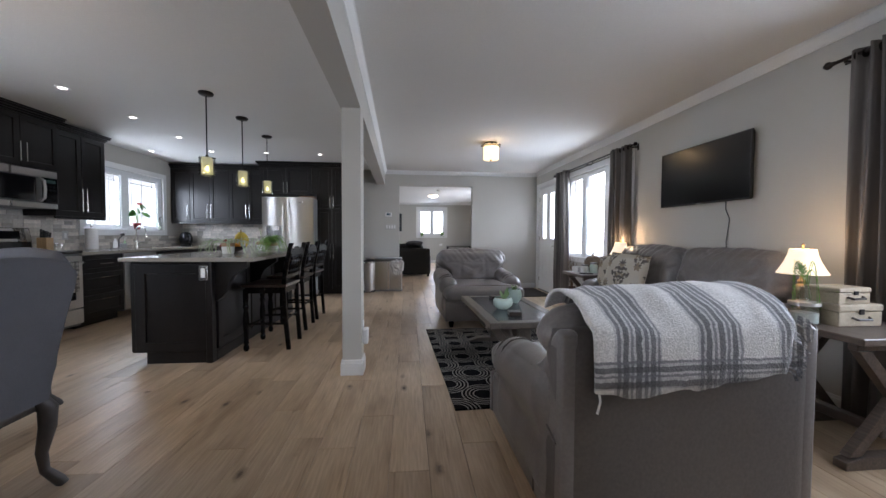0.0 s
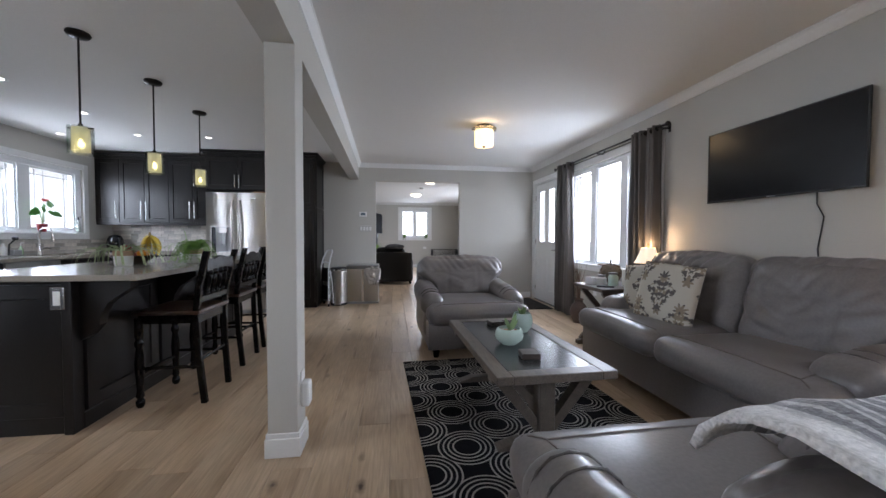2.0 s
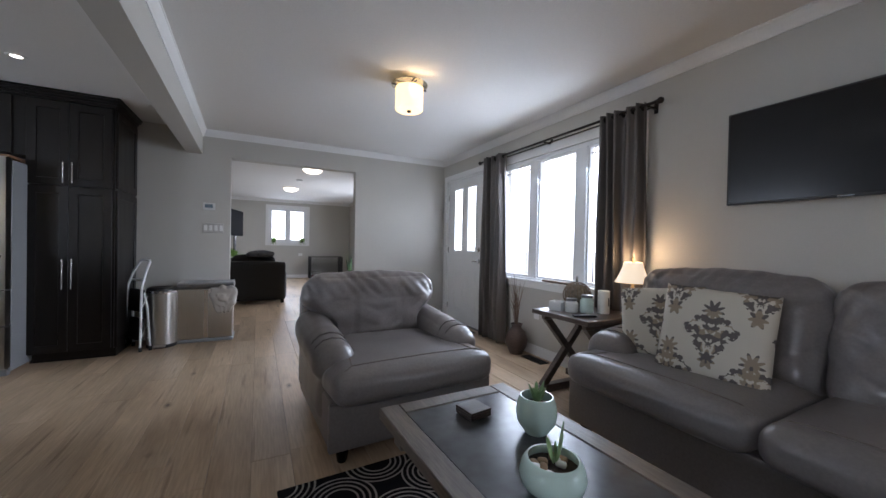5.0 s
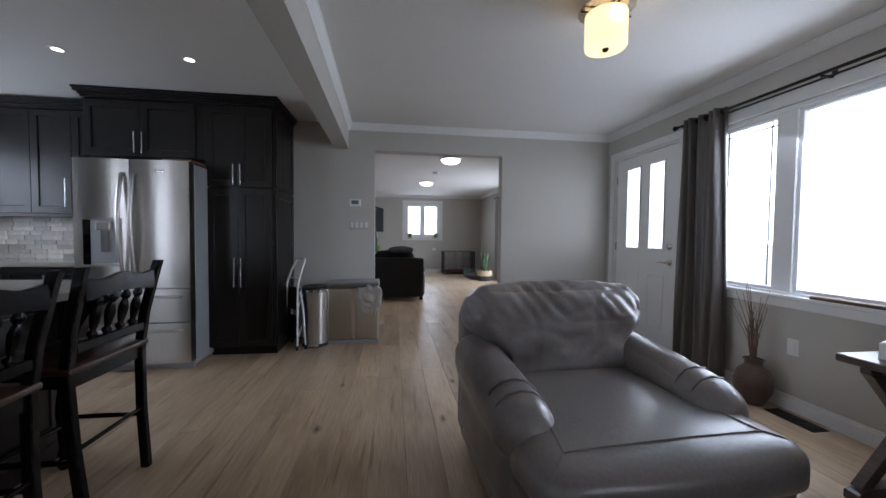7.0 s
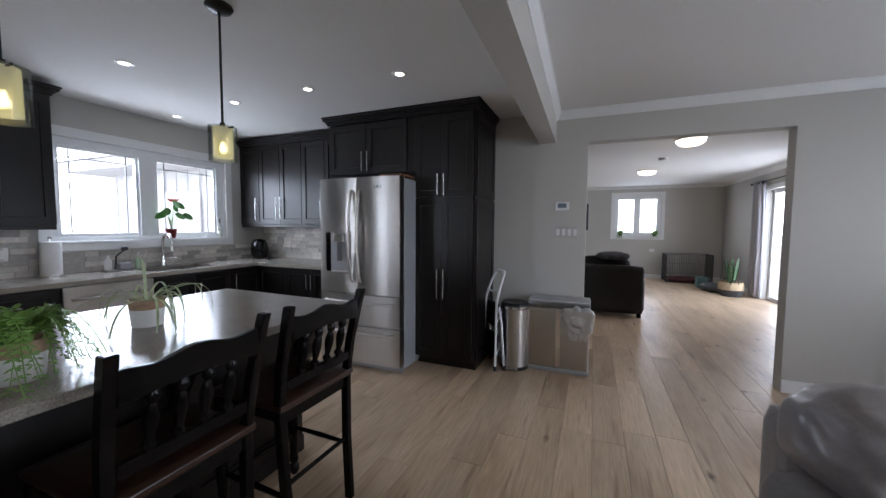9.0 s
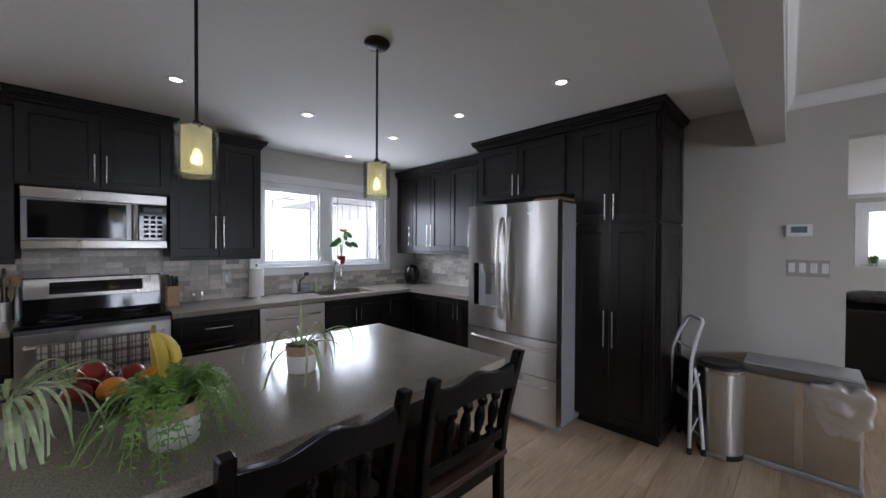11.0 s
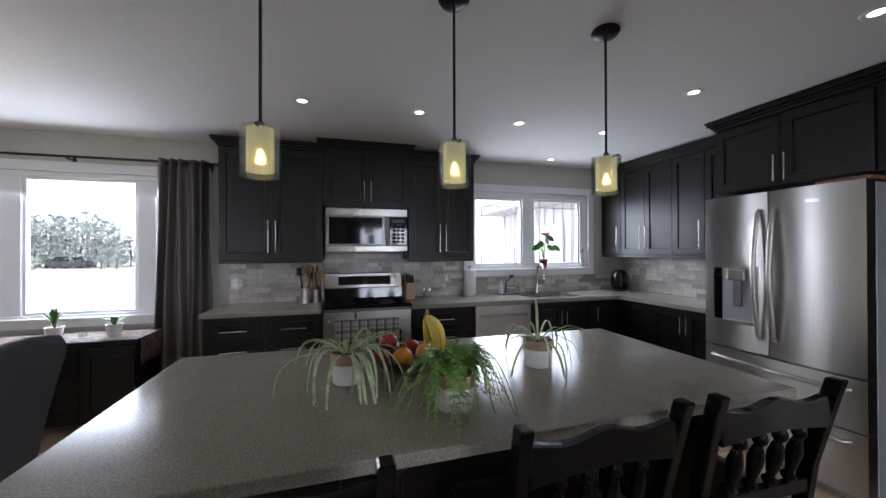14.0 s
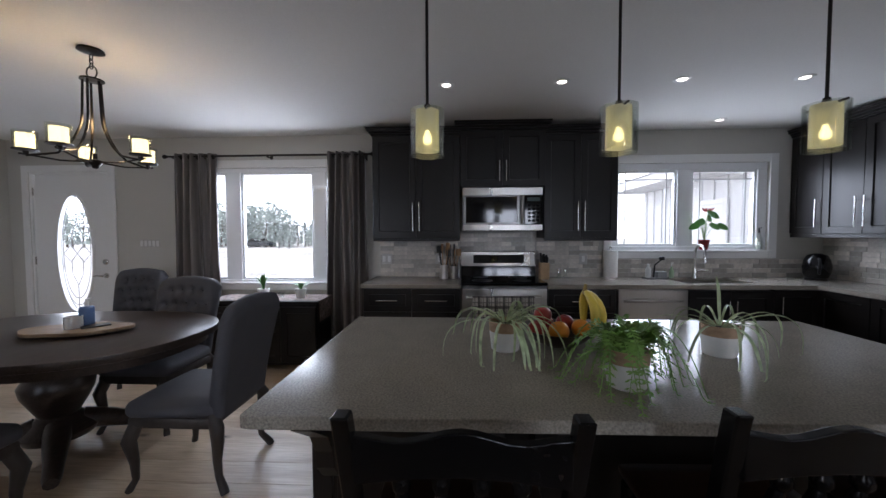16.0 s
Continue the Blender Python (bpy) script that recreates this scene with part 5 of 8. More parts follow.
part("handle", tube([(0.085, -0.06, 0.21), (0.12, -0.09, 0.215), (0.135, -0.10, 0.15), (0.12, -0.09, 0.08), (0.09, -0.06, 0.07)], 0.012), BLACKP, kt, "", 60)
part("spout", moved(soft(0.05, 0.05, 0.05, 0.02, 3), pose(-0.07, 0.03, 0.19, 0, 0, 0)), BLACKG, kt, "", 60)
dr = thing("dish_caddy", "sink caddy with brush and soap bottle", "caddy", (XL + 0.16, 6.30, CZ))
part("tray", box(-0.06, 0.06, -0.12, 0.10, 0.0, 0.014, 0.004), STEELD, dr)
part("sponge_holder", box(-0.035, 0.035, -0.01, 0.09, 0.014, 0.075, 0.006), GREYMETAL, dr)
part("brush_handle", tube([(0.0, -0.03, 0.014), (0.0, -0.02, 0.14), (0.0, 0.05, 0.2)], 0.008), BLACKP, dr, "", 60)
part("brush_head", moved(soft(0.045, 0.05, 0.04, 0.015, 2), pose(0.0, 0.05, 0.19)), BLACKP, dr, "", 60)
part("soap_bottle", lathe([(0, 0.014), (0.028, 0.014), (0.028, 0.10), (0.012, 0.125), (0.012, 0.15), (0, 0.152)], 16, 0.0, -0.085), POTW, dr, "", 50)
sb = thing("soap_bottle", "small clear dish soap bottle by the sink", "bottle", (XL + 0.09, 6.49, CZ))
part("bottle", lathe([(0, 0), (0.022, 0), (0.024, 0.07), (0.010, 0.10), (0.010, 0.12), (0, 0.12)], 16), mat("green soap", (0.4, 0.55, 0.35), 0.15, vary=0.03), sb, "", 50)
part("pump", tube([(0, 0, 0.12), (0, 0, 0.155), (0.03, 0, 0.158)], 0.005), PLASTICW, sb)
sk = thing("shaker_set", "salt and pepper shakers on a small glass tray", "shakers", (XL + 0.17, 5.33, CZ))
part("tray", box(-0.05, 0.05, -0.09, 0.09, 0.0, 0.012, 0.004), CLEAR, sk)
for y in (-0.03, 0.035):
    jr_ = part("shaker", lathe([(0, 0.013), (0.020, 0.013), (0.022, 0.02), (0.017, 0.075), (0, 0.075)], 16, 0.0, y), CLEAR, sk, "clear glass shaker", 50)
    part("cap", lathe([(0, 0.0755), (0.018, 0.0755), (0.016, 0.10), (0, 0.104)], 16, 0.0, y), CHROME, jr_, "", 50)
ws = thing("sill_bottle", "clear soap bottle with dark pump on the window sill", "bottle", (XL - 0.005, 7.44, 1.199))
part("bottle", lathe([(0, 0), (0.030, 0), (0.032, 0.01), (0.030, 0.12), (0.012, 0.16), (0.012, 0.18), (0, 0.18)], 18), CLEAR, ws, "", 50)
part("soap", lathe([(0, 0.006), (0.026, 0.006), (0.026, 0.075), (0, 0.078)], 16), mat("pale soap", (0.5, 0.55, 0.5), 0.3, vary=0.03), ws, "", 50)
part("pump", tube([(0, 0, 0.178), (0, 0, 0.225), (0.03, 0.0, 0.228)], [0.010, 0.007, 0.005]), BLACKP, ws, "", 60)
fl = thing("anthurium_plant", "red-flowering plant in a red pot on the kitchen sill", "plant", (XL + 0.015, 6.86, 1.199))
part("pot", lathe([(0, 0), (0.038, 0), (0.052, 0.09), (0.055, 0.092), (0.055, 0.105), (0.047, 0.105), (0.045, 0.09), (0, 0.09)], 24), mat("red pot", (0.22, 0.02, 0.02), 0.35, vary=0.08), fl, "", 50)
rr = random.Random(8)
lv = bmesh.new()
stt = bmesh.new()
for k in range(9):
    a, l, h = k * 2.4, rr.uniform(0.05, 0.13), rr.uniform(0.14, 0.33)
    tip = Vector((0.05 * math.cos(a) + 0.02, l * math.sin(a), 0.09 + h))
    add_tube(stt, [(0, 0, 0.09), (tip.x * 0.4, tip.y * 0.4, 0.09 + h * 0.6), tip], 0.003, 5)
    d = Vector((0.5 * math.cos(a), math.sin(a), -0.55)).normalized()
    side = d.cross(Vector((1, 0, 0.2))).normalized()
    ribbon(lv, [tip + d * 0.11 * u for u in (0, 0.2, 0.4, 0.6, 0.8, 1.0)], 0.034, side, 0.3)
part("leaves", lv, mat("broad leaf", (0.08, 0.22, 0.05), 0.4, vary=0.25), fl)
part("stems", stt, SUCC, fl)
fb = bmesh.new()
for k in range(4):
    ribbon(fb, [Vector((0.03, -0.01 + 0.012 * k, 0.40)) + Vector((0.02, (k - 1.5) * 0.03, 0.04)) * u for u in (0, 0.3, 0.6, 1.0)], 0.014, Vector((0.3, 1, 0)).normalized())
part("flower", fb, mat("red petal", (0.5, 0.06, 0.06), 0.4), fl)

# ---- living room ----
def stitched(seat, way):
    """A pale stitched seam laid along the top of a cushion."""
    tops = [(v.co.x, v.co.y, v.co.z) for v in seat.data.vertices]
    pts = []
    for x, y in way:
        near = sorted(tops, key=lambda q: (q[0] - x) ** 2 + (q[1] - y) ** 2)[:10]
        top = max(q[2] for q in near)
        near = [q for q in near if q[2] > top - 0.05][:4]
        w = [1 / (1e-4 + (q[0] - x) ** 2 + (q[1] - y) ** 2) for q in near]
        pts.append((x, y, sum(a * q[2] for a, q in zip(w, near)) / sum(w) + 0.0025))
    part("seam", tube(pts, 0.0032, 5), SEAM_M, seat)


def upholstered(label, name, at, rz, width, cushions, group, mat_back=None, back_h=0.54, AW=0.20, df=0.0, lift=0.0, wings=False):
    """Rolled-arm leather seat facing -y, centred on x: base, arms, seat and back cushions, feet."""
    c = thing(name, label, "sofa" if name == "sofa" else "armchair", at, rz, group)
    hw = width / 2
    part("base", box(-hw + 0.02, hw - 0.02, -0.36 - df, 0.40, 0.085, 0.30 + lift, 0.02, 2), LEATHER, c, "", 40)
    part("front_rail", box(-hw + 0.015, hw - 0.015, -0.40 - df, -0.36 - df, 0.085, 0.29 + lift, 0.012, 2), LEATHER, c, "", 40)
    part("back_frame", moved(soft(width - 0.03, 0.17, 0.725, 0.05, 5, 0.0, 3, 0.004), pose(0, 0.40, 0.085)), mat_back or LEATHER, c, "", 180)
    for s in (-1, 1):
        bm = soft(AW, 0.66 + df, 0.50, 0.095, 14, 0.012, 5 + s, 0.008, 7)
        for v in bm.verts:
            roll = max(0.0, min(1.0, (v.co.z - 0.25) / 0.10))
            pinch = math.exp(-((v.co.z - 0.26) / 0.06) ** 2)
            v.co.x *= 1.0 + 0.10 * roll - 0.12 * pinch
            v.co.x += s * 0.015 * roll
            f = max(0.0, min(1.0, (0.10 - v.co.y) / 0.45))
            v.co.z -= 0.05 * f * f * roll
            v.co.z += 0.035 * max(0.0, v.co.y / 0.33) * roll
            for yb in (-0.13, -0.19):
                v.co.z -= 0.005 * roll * math.exp(-((v.co.y - yb) / 0.020) ** 2)
        part("arm", moved(bm, pose(s * (hw - AW / 2), 0.085 - df / 2, 0.09 + lift)), LEATHER, c, "rolled padded arm", 180)
        for yb in (-0.045 - df, -0.125 - df):
            f = max(0.0, min(1.0, (0.185 - df / 2 - yb) / 0.45))
            zt, xc, r = 0.606 + lift - 0.05 * f * f, s * (hw - AW / 2 + 0.015), AW * 0.55 - 0.003
            part("arm_band", tube([(xc - r, yb, zt - 0.17), (xc - r, yb, zt - 0.10), (xc - r * 0.80, yb, zt - 0.047), (xc - r * 0.46, yb, zt - 0.016), (xc, yb, zt - 0.006), (xc + r * 0.46, yb, zt - 0.016), (xc + r * 0.80, yb, zt - 0.047), (xc + r, yb, zt - 0.10), (xc + r, yb, zt - 0.17)], 0.0045, 6), LEATHERD, c)
    inner = width - 2 * AW
    cw = inner / cushions
    for k in range(cushions):
        cx = -inner / 2 + cw * (k + 0.5)
        # seat cushion: a T shape whose ends pass in front of the arms
        ext0 = AW - 0.02 if k == 0 else 0.0
        ext1 = AW - 0.02 if k == cushions - 1 else 0.0
        bm = soft(cw + ext0 + ext1 - 0.012, 0.86 + df, 0.185, 0.075, 9, 0.024, 9 + k, 0.010, 6)
        for v in bm.verts:
            v.co.x += (ext1 - ext0) / 2
            if v.co.y > -0.20:
                lim0, lim1 = -cw / 2 + 0.004, cw / 2 - 0.004
                w = min(1.0, (v.co.y + 0.20) / 0.06)
                if v.co.x < lim0:
                    v.co.x += (lim0 - v.co.x) * w
                if v.co.x > lim1:
                    v.co.x += (lim1 - v.co.x) * w
        seat = part("seat_cushion", moved(bm, pose(cx, -0.045 - df / 2, 0.275 + lift)), LEATHER, c, "", 180)
        sy, sz = -0.36 - df, 0.458 + lift
        c0, c1 = cx - cw / 2 - ext0 * 0.55 + 0.03, cx + cw / 2 + ext1 * 0.55 - 0.03
        stitched(seat, [(c0 + (c1 - c0) * i / 16, sy) for i in range(17)])
        for xa, xb in ((c0, cx - cw / 2 - ext0 + 0.05), (c1, cx + cw / 2 + ext1 - 0.05)):
            stitched(seat, [(xa + (xb - xa) * i / 5, sy - 0.06 * i / 5) for i in range(6)])
        for xa in ((c0, c1) if cushions == 1 else (c0 if k == 0 else c1,)):
            stitched(seat, [(xa + (cx - xa) * 0.25 * i / 12, sy + 0.5 * i / 12) for i in range(13)])
        # back cushion with gathered top
        e0 = (AW - 0.015 if cushions == 1 else AW - 0.03) if k == 0 else 0.0
        e1 = (AW - 0.015 if cushions == 1 else AW - 0.03) if k == cushions - 1 else 0.0
        bm = soft(cw + e0 + e1 - 0.01, 0.25, back_h, 0.10, 24, 0.035, 20 + 7 * k, 0.008, 4.5)
        for v in bm.verts:
            v.co.x += (e1 - e0) / 2
            w = max(0.0, min(1.0, (0.34 - v.co.z) / 0.22)); w = w * w * (3 - 2 * w)
            v.co.x += (max(-cw / 2 + 0.006, min(cw / 2 - 0.006, v.co.x)) - v.co.x) * w
            fx, fz = v.co.x / cw, v.co.z / back_h
            if v.co.y < 0.06:
                front = min(1.0, (0.06 - v.co.y) / 0.06)
                # slanted gathers above the cross seam
                up = max(0.0, min(1.0, (fz - 0.62) / 0.10)) * (1.15 - 0.15 * fz)
                ph = v.co.x * 78 - 26 * (fz - 0.6) * (1 if width > 1.04 else -1) + 3.5 * noise.noise(Vector((v.co.x * 4, 0.0, k + width)))
                rdg = (0.5 + 0.5 * math.sin(ph)) ** 2
                soft_n = 0.5 + noise.noise(Vector((v.co.x * 6, v.co.z * 3, 2.0 + k)))
                v.co.y += 0.017 * up * front * rdg * max(0.15, soft_n)
                # soft hollows below it, drawn towards the lower corners
                low = max(0.0, 1 - fz / 0.62)
                f1 = noise.noise(Vector((v.co.x * 3.2, v.co.z * 7 + abs(v.co.x) * 3.5, 3.1 * k + 1.7 * width)))
                fold = abs(noise.noise(Vector((v.co.x * 2.2 + 5.0, v.co.z * 9.0 - abs(v.co.x) * 5.0, 1.3 * k + width))))
                v.co.y += front * (0.030 * f1 + 0.030 * max(0.0, 0.22 - fold) * (1.6 if cushions > 1 else 1.0) + 0.014 * math.sin(11 * v.co.z + 5 * abs(fx)) * low)
                v.co.y += 0.003 * front * math.exp(-((fz - 0.62) / 0.022) ** 2)
                for xs in (-0.29, 0.29):
                    v.co.y += 0.008 * front * math.exp(-((fx - xs) / 0.020) ** 2)
            if fz > 0.85:
                v.co.z += 0.002 * math.sin(v.co.x * 31 + k) * (fz - 0.85) / 0.15
        bc = part("back_cushion", moved(bm, pose(cx, 0.235, 0.42, -12, 0, 0)), LEATHER, c, "", 180)
    if wings:
        for s in (-1, 1):
            x0, x1 = sorted((s * (hw - 0.016), s * (hw - 0.075)))
            part("side_wing", prism([(0.478, 0.10), (0.478, 0.806), (0.44, 0.812), (0.40, 0.78), (0.35, 0.70), (0.28, 0.645), (0.18, 0.60), (0.0, 0.56), (0.0, 0.10)], "x", x0, x1, 0.012), LEATHER, c, "", 50)
            xe = s * (hw - 0.012)
            part("side_seam", tube([(xe, 0.22, 0.615), (xe, 0.24, 0.40), (xe, 0.25, 0.12)], 0.004, 5), LEATHER, c)
            part("side_seam", tube([(xe, 0.45, 0.42), (xe, 0.25, 0.50), (xe, 0.10, 0.57)], 0.004, 5), LEATHER, c)
    for x in (-hw + 0.10, hw - 0.10):
        for y in (-0.33 - df, 0.41):
            f = part("foot", lathe([(0, 0), (0.022, 0), (0.026, 0.008), (0.032, 0.045), (0.036, 0.06), (0.028, 0.068), (0.036, 0.082), (0.036, 0.09), (0, 0.09)], 16, x, y), BLACKW, c, "dark turned wooden foot", 50)
    return c


SEAM_M = mat("pale stitching", (0.16, 0.135, 0.12), 0.6, vary=0.1)
upholstered("grey-brown leather rolled-arm armchair with gathered back cushion", "armchair", (0.875, 5.308, 0), 3, 1.03, 1, "leather armchairs", None, 0.50, 0.21, 0.13, 0.04)
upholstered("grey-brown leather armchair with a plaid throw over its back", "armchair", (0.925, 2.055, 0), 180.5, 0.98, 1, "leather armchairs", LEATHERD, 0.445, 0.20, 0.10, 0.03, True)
upholstered("grey-brown leather sofa with two loose seat cushions", "sofa", (2.215, 3.585, 0), -90, 1.95, 2, "", None, 0.60, 0.27, 0.0, 0.055)

# plaid throw over the near chair's back
THROW = plaid(bpy.data.materials.new("wool plaid throw"), (0.76, 0.745, 0.73), [
    ("X", 0.285, -0.612, 0.080, (0.30, 0.30, 0.32), 0.42), ("Z", 0.33, -0.315, 0.045, (0.28, 0.28, 0.30), 0.45),
    ("X", 0.285, -0.622, 0.006, (0.16, 0.16, 0.18), 0.80),
    ("X", 0.285, -0.642, 0.009, (0.10, 0.10, 0.11), 0.80),
    ("X", 0.285, -0.668, 0.005, (0.20, 0.20, 0.22), 0.80),
    ("X", 0.285, -0.686, 0.010, (0.09, 0.09, 0.10), 0.80),
    ("X", 0.285, -0.714, 0.006, (0.14, 0.14, 0.16), 0.80),
    ("X", 0.285, -0.734, 0.009, (0.10, 0.10, 0.11), 0.80),
    ("X", 0.285, -0.760, 0.004, (0.20, 0.20, 0.22), 0.80),
    ("Z", 0.33, -0.320, 0.010, (0.09, 0.09, 0.10), 0.80),
    ("Z", 0.33, -0.352, 0.004, (0.18, 0.18, 0.20), 0.80),
    ("Z", 0.33, -0.368, 0.009, (0.10, 0.10, 0.11), 0.80),
    ("Z", 0.33, -0.396, 0.004, (0.20, 0.20, 0.22), 0.80)], 0.95, 0.004, 0.010)
bm = bmesh.new()
prof = [(1.542, 0.645), (1.543, 0.70), (1.545, 0.75), (1.547, 0.80), (1.555, 0.825), (1.585, 0.842), (1.63, 0.868), (1.68, 0.893), (1.73, 0.905), (1.78, 0.908), (1.83, 0.900), (1.87, 0.882), (1.90, 0.855), (1.915, 0.83)]
NX = 36
grid = []
for i, (y, z) in enumerate(prof):
    row = []
    for k in range(NX + 1):
        u = k / NX
        x = 0.545 - 0.015 * i / 13 + (0.66 + 0.07 * min(1, i / 6)) * u
        hang = 0.03 * math.sin(u * 3 + 1) if i < 4 else 0
        w = noise.noise(Vector((x * 7, i * 0.35, 1.7)))
        w2 = noise.noise(Vector((x * 16, i * 0.6, 5.1)))
        sag = -0.028 * u if i > 4 else 0
        row.append(bm.verts.new((x, y - 0.010 * abs(w2) - 0.012 * (i < 5), z + 0.016 * w - hang * (4 - i) / 4 - sag + 0.012 * w2)))
    grid.append(row)
for a, b in zip(grid, grid[1:]):
    for k in range(NX):
        bm.faces.new((a[k], a[k + 1], b[k + 1], b[k]))
th_ = part("throw_blanket", bm, THROW, None, "", 180)
sol = th_.modifiers.new("thick", "SOLIDIFY"); sol.thickness = 0.012; sol.offset = 1
tagged(th_, "white and grey plaid wool throw draped over the armchair back", "blanket")
fr_ = bmesh.new()
rr = random.Random(2)
for k in range(60):
    u = rr.random()
    z = rr.uniform(0.68, 0.86)
    fx = 1.20 + 0.05 * (z - 0.645) / 0.2
    add_tube(fr_, [(fx, 1.53, z), (fx + 0.02 + 0.02 * rr.random(), 1.525, z - 0.015), (fx + 0.03 + 0.03 * rr.random(), 1.52, z - 0.04)], 0.0025, 4)
add_tube(fr_, [(0.557, 1.525, 0.64), (0.564, 1.523, 0.60), (0.554, 1.523, 0.56)], 0.004, 5)
part("fringe", fr_, THROW, th_)

# pillows
DAM = bpy.data.materials.new("damask pillow cloth")
DAM.use_nodes = True
nt = DAM.node_tree
N, L = nt.nodes, nt.links
b = N["Principled BSDF"]
b.inputs["Roughness"].default_value, b.inputs["Specular IOR Level"].default_value = 0.9, 0.1
tc = N.new("ShaderNodeTexCoord"); sp_ = N.new("ShaderNodeSeparateXYZ"); L.new(tc.outputs["Object"], sp_.inputs[0])


def mth(op, a, b_=None, c_=None):
    n = N.new("ShaderNodeMath"); n.operation = op
    for i, v in enumerate((a, b_, c_)):
        if v is None:
            continue
        if isinstance(v, (int, float)):
            n.inputs[i].default_value = v
        else:
            L.new(v, n.inputs[i])
    return n.outputs[0]


def modc(v, period, off):
    return mth("SUBTRACT", mth("MODULO", mth("ADD", v, 20 * period + off), period), period / 2)


def motif(offx, offz):
    ax = mth("ABSOLUTE", modc(sp_.outputs["X"], 0.34, offx))
    az = modc(sp_.outputs["Z"], 0.46, offz)
    cmb = N.new("ShaderNodeCombineXYZ"); L.new(ax, cmb.inputs[0]); L.new(az, cmb.inputs[2])
    n_ = N.new("ShaderNodeTexNoise"); n_.inputs["Scale"].default_value = 15; n_.inputs["Detail"].default_value = 1.5
    L.new(cmb.outputs[0], n_.inputs["Vector"])
    r = mth("SQRT", mth("ADD", mth("MULTIPLY", mth("MULTIPLY", ax, ax), 1.25), mth("MULTIPLY", az, az)))
    ang = mth("ARCTAN2", az, ax)
    wob = mth("MULTIPLY", mth("SUBTRACT", n_.outputs["Fac"], 0.5), 0.09)
    heart = mth("ADD", mth("ADD", 0.074, mth("MULTIPLY", mth("SINE", mth("MULTIPLY", ang, 3.0)), 0.016)), wob)
    n2_ = N.new("ShaderNodeTexNoise"); n2_.inputs["Scale"].default_value = 34; n2_.inputs["Detail"].default_value = 2
    L.new(cmb.outputs[0], n2_.inputs["Vector"])
    lace = mth("GREATER_THAN", n2_.outputs["Fac"], 0.46)
    band = mth("MULTIPLY", mth("LESS_THAN", r, mth("ADD", heart, 0.028)), lace)
    core = mth("LESS_THAN", mth("ADD", r, mth("MULTIPLY", mth("SINE", mth("MULTIPLY", ang, 5.0)), 0.012)), 0.014)
    zu = mth("SUBTRACT", az, 0.118)
    ru = mth("SQRT", mth("ADD", mth("MULTIPLY", ax, ax), mth("MULTIPLY", mth("MULTIPLY", zu, zu), 0.7)))
    fan = mth("LESS_THAN", mth("ADD", ru, mth("MULTIPLY", mth("SINE", mth("MULTIPLY", mth("ARCTAN2", zu, ax), 9.0)), 0.012)), 0.036)
    zd = mth("ADD", az, 0.125)
    rd = mth("SQRT", mth("ADD", mth("MULTIPLY", mth("MULTIPLY", ax, ax), 1.8), mth("MULTIPLY", zd, zd)))
    tail = mth("LESS_THAN", mth("ADD", rd, mth("MULTIPLY", mth("SINE", mth("MULTIPLY", mth("ARCTAN2", zd, ax), 7.0)), 0.010)), 0.040)
    return mth("MAXIMUM", mth("MAXIMUM", band, core), mth("MAXIMUM", fan, tail)), n_.outputs["Fac"]


m1, nf = motif(0.17, 0.23)
m2, nf2 = motif(0.0, -0.01)
dark = mth("MAXIMUM", m1, m2)
pick = N.new("ShaderNodeMix"); pick.data_type = "RGBA"
L.new(mth("LESS_THAN", nf, 0.47), pick.inputs[0])
pick.inputs[6].default_value, pick.inputs[7].default_value = (0.135, 0.12, 0.112, 1), (0.30, 0.245, 0.18, 1)
mxd = N.new("ShaderNodeMix"); mxd.data_type = "RGBA"
L.new(dark, mxd.inputs[0]); mxd.inputs[6].default_value = (0.56, 0.52, 0.44, 1)
L.new(pick.outputs[2], mxd.inputs[7]); L.new(mxd.outputs[2], b.inputs["Base Color"])


def pillow(at, rx, ry, rz, s, label):
    bm = bmesh.new()
    n = 16
    rows = {}
    for sg in (1, -1):
        for i in range(n + 1):
            for k in range(n + 1):
                u, v = -1 + 2 * i / n, -1 + 2 * k / n
                edge = (1 - u ** 4) * (1 - v ** 4)
                pin = 1 - 0.05 * (1 - abs(u * v)) * (abs(u) ** 6 + abs(v) ** 6) / 2
                if sg == -1 and (i in (0, n) or k in (0, n)):
                    rows[(sg, i, k)] = rows[(1, i, k)]
                    continue
                rows[(sg, i, k)] = bm.verts.new((u * s / 2 * pin, sg * 0.075 * edge ** 0.55, v * s / 2 * pin))
        for i in range(n):
            for k in range(n):
                bm.faces.new([rows[(sg, i + a, k + c)] for a, c in ((0, 0), (1, 0), (1, 1), (0, 1))])
    o = part("throw_pillow", bm, DAM, None, "", 180)
    o.matrix_world = pose(*at, rx, ry, rz)
    return tagged(o, label, "pillow", "patterned pillows on the sofa")


pillow((2.14, 3.91, 0.715), -15, 3, -76, 0.48, "cream throw pillow with dark damask flowers")
pillow((2.25, 4.235, 0.70), -17, -5, -62, 0.45, "cream throw pillow with dark damask flowers in the corner")

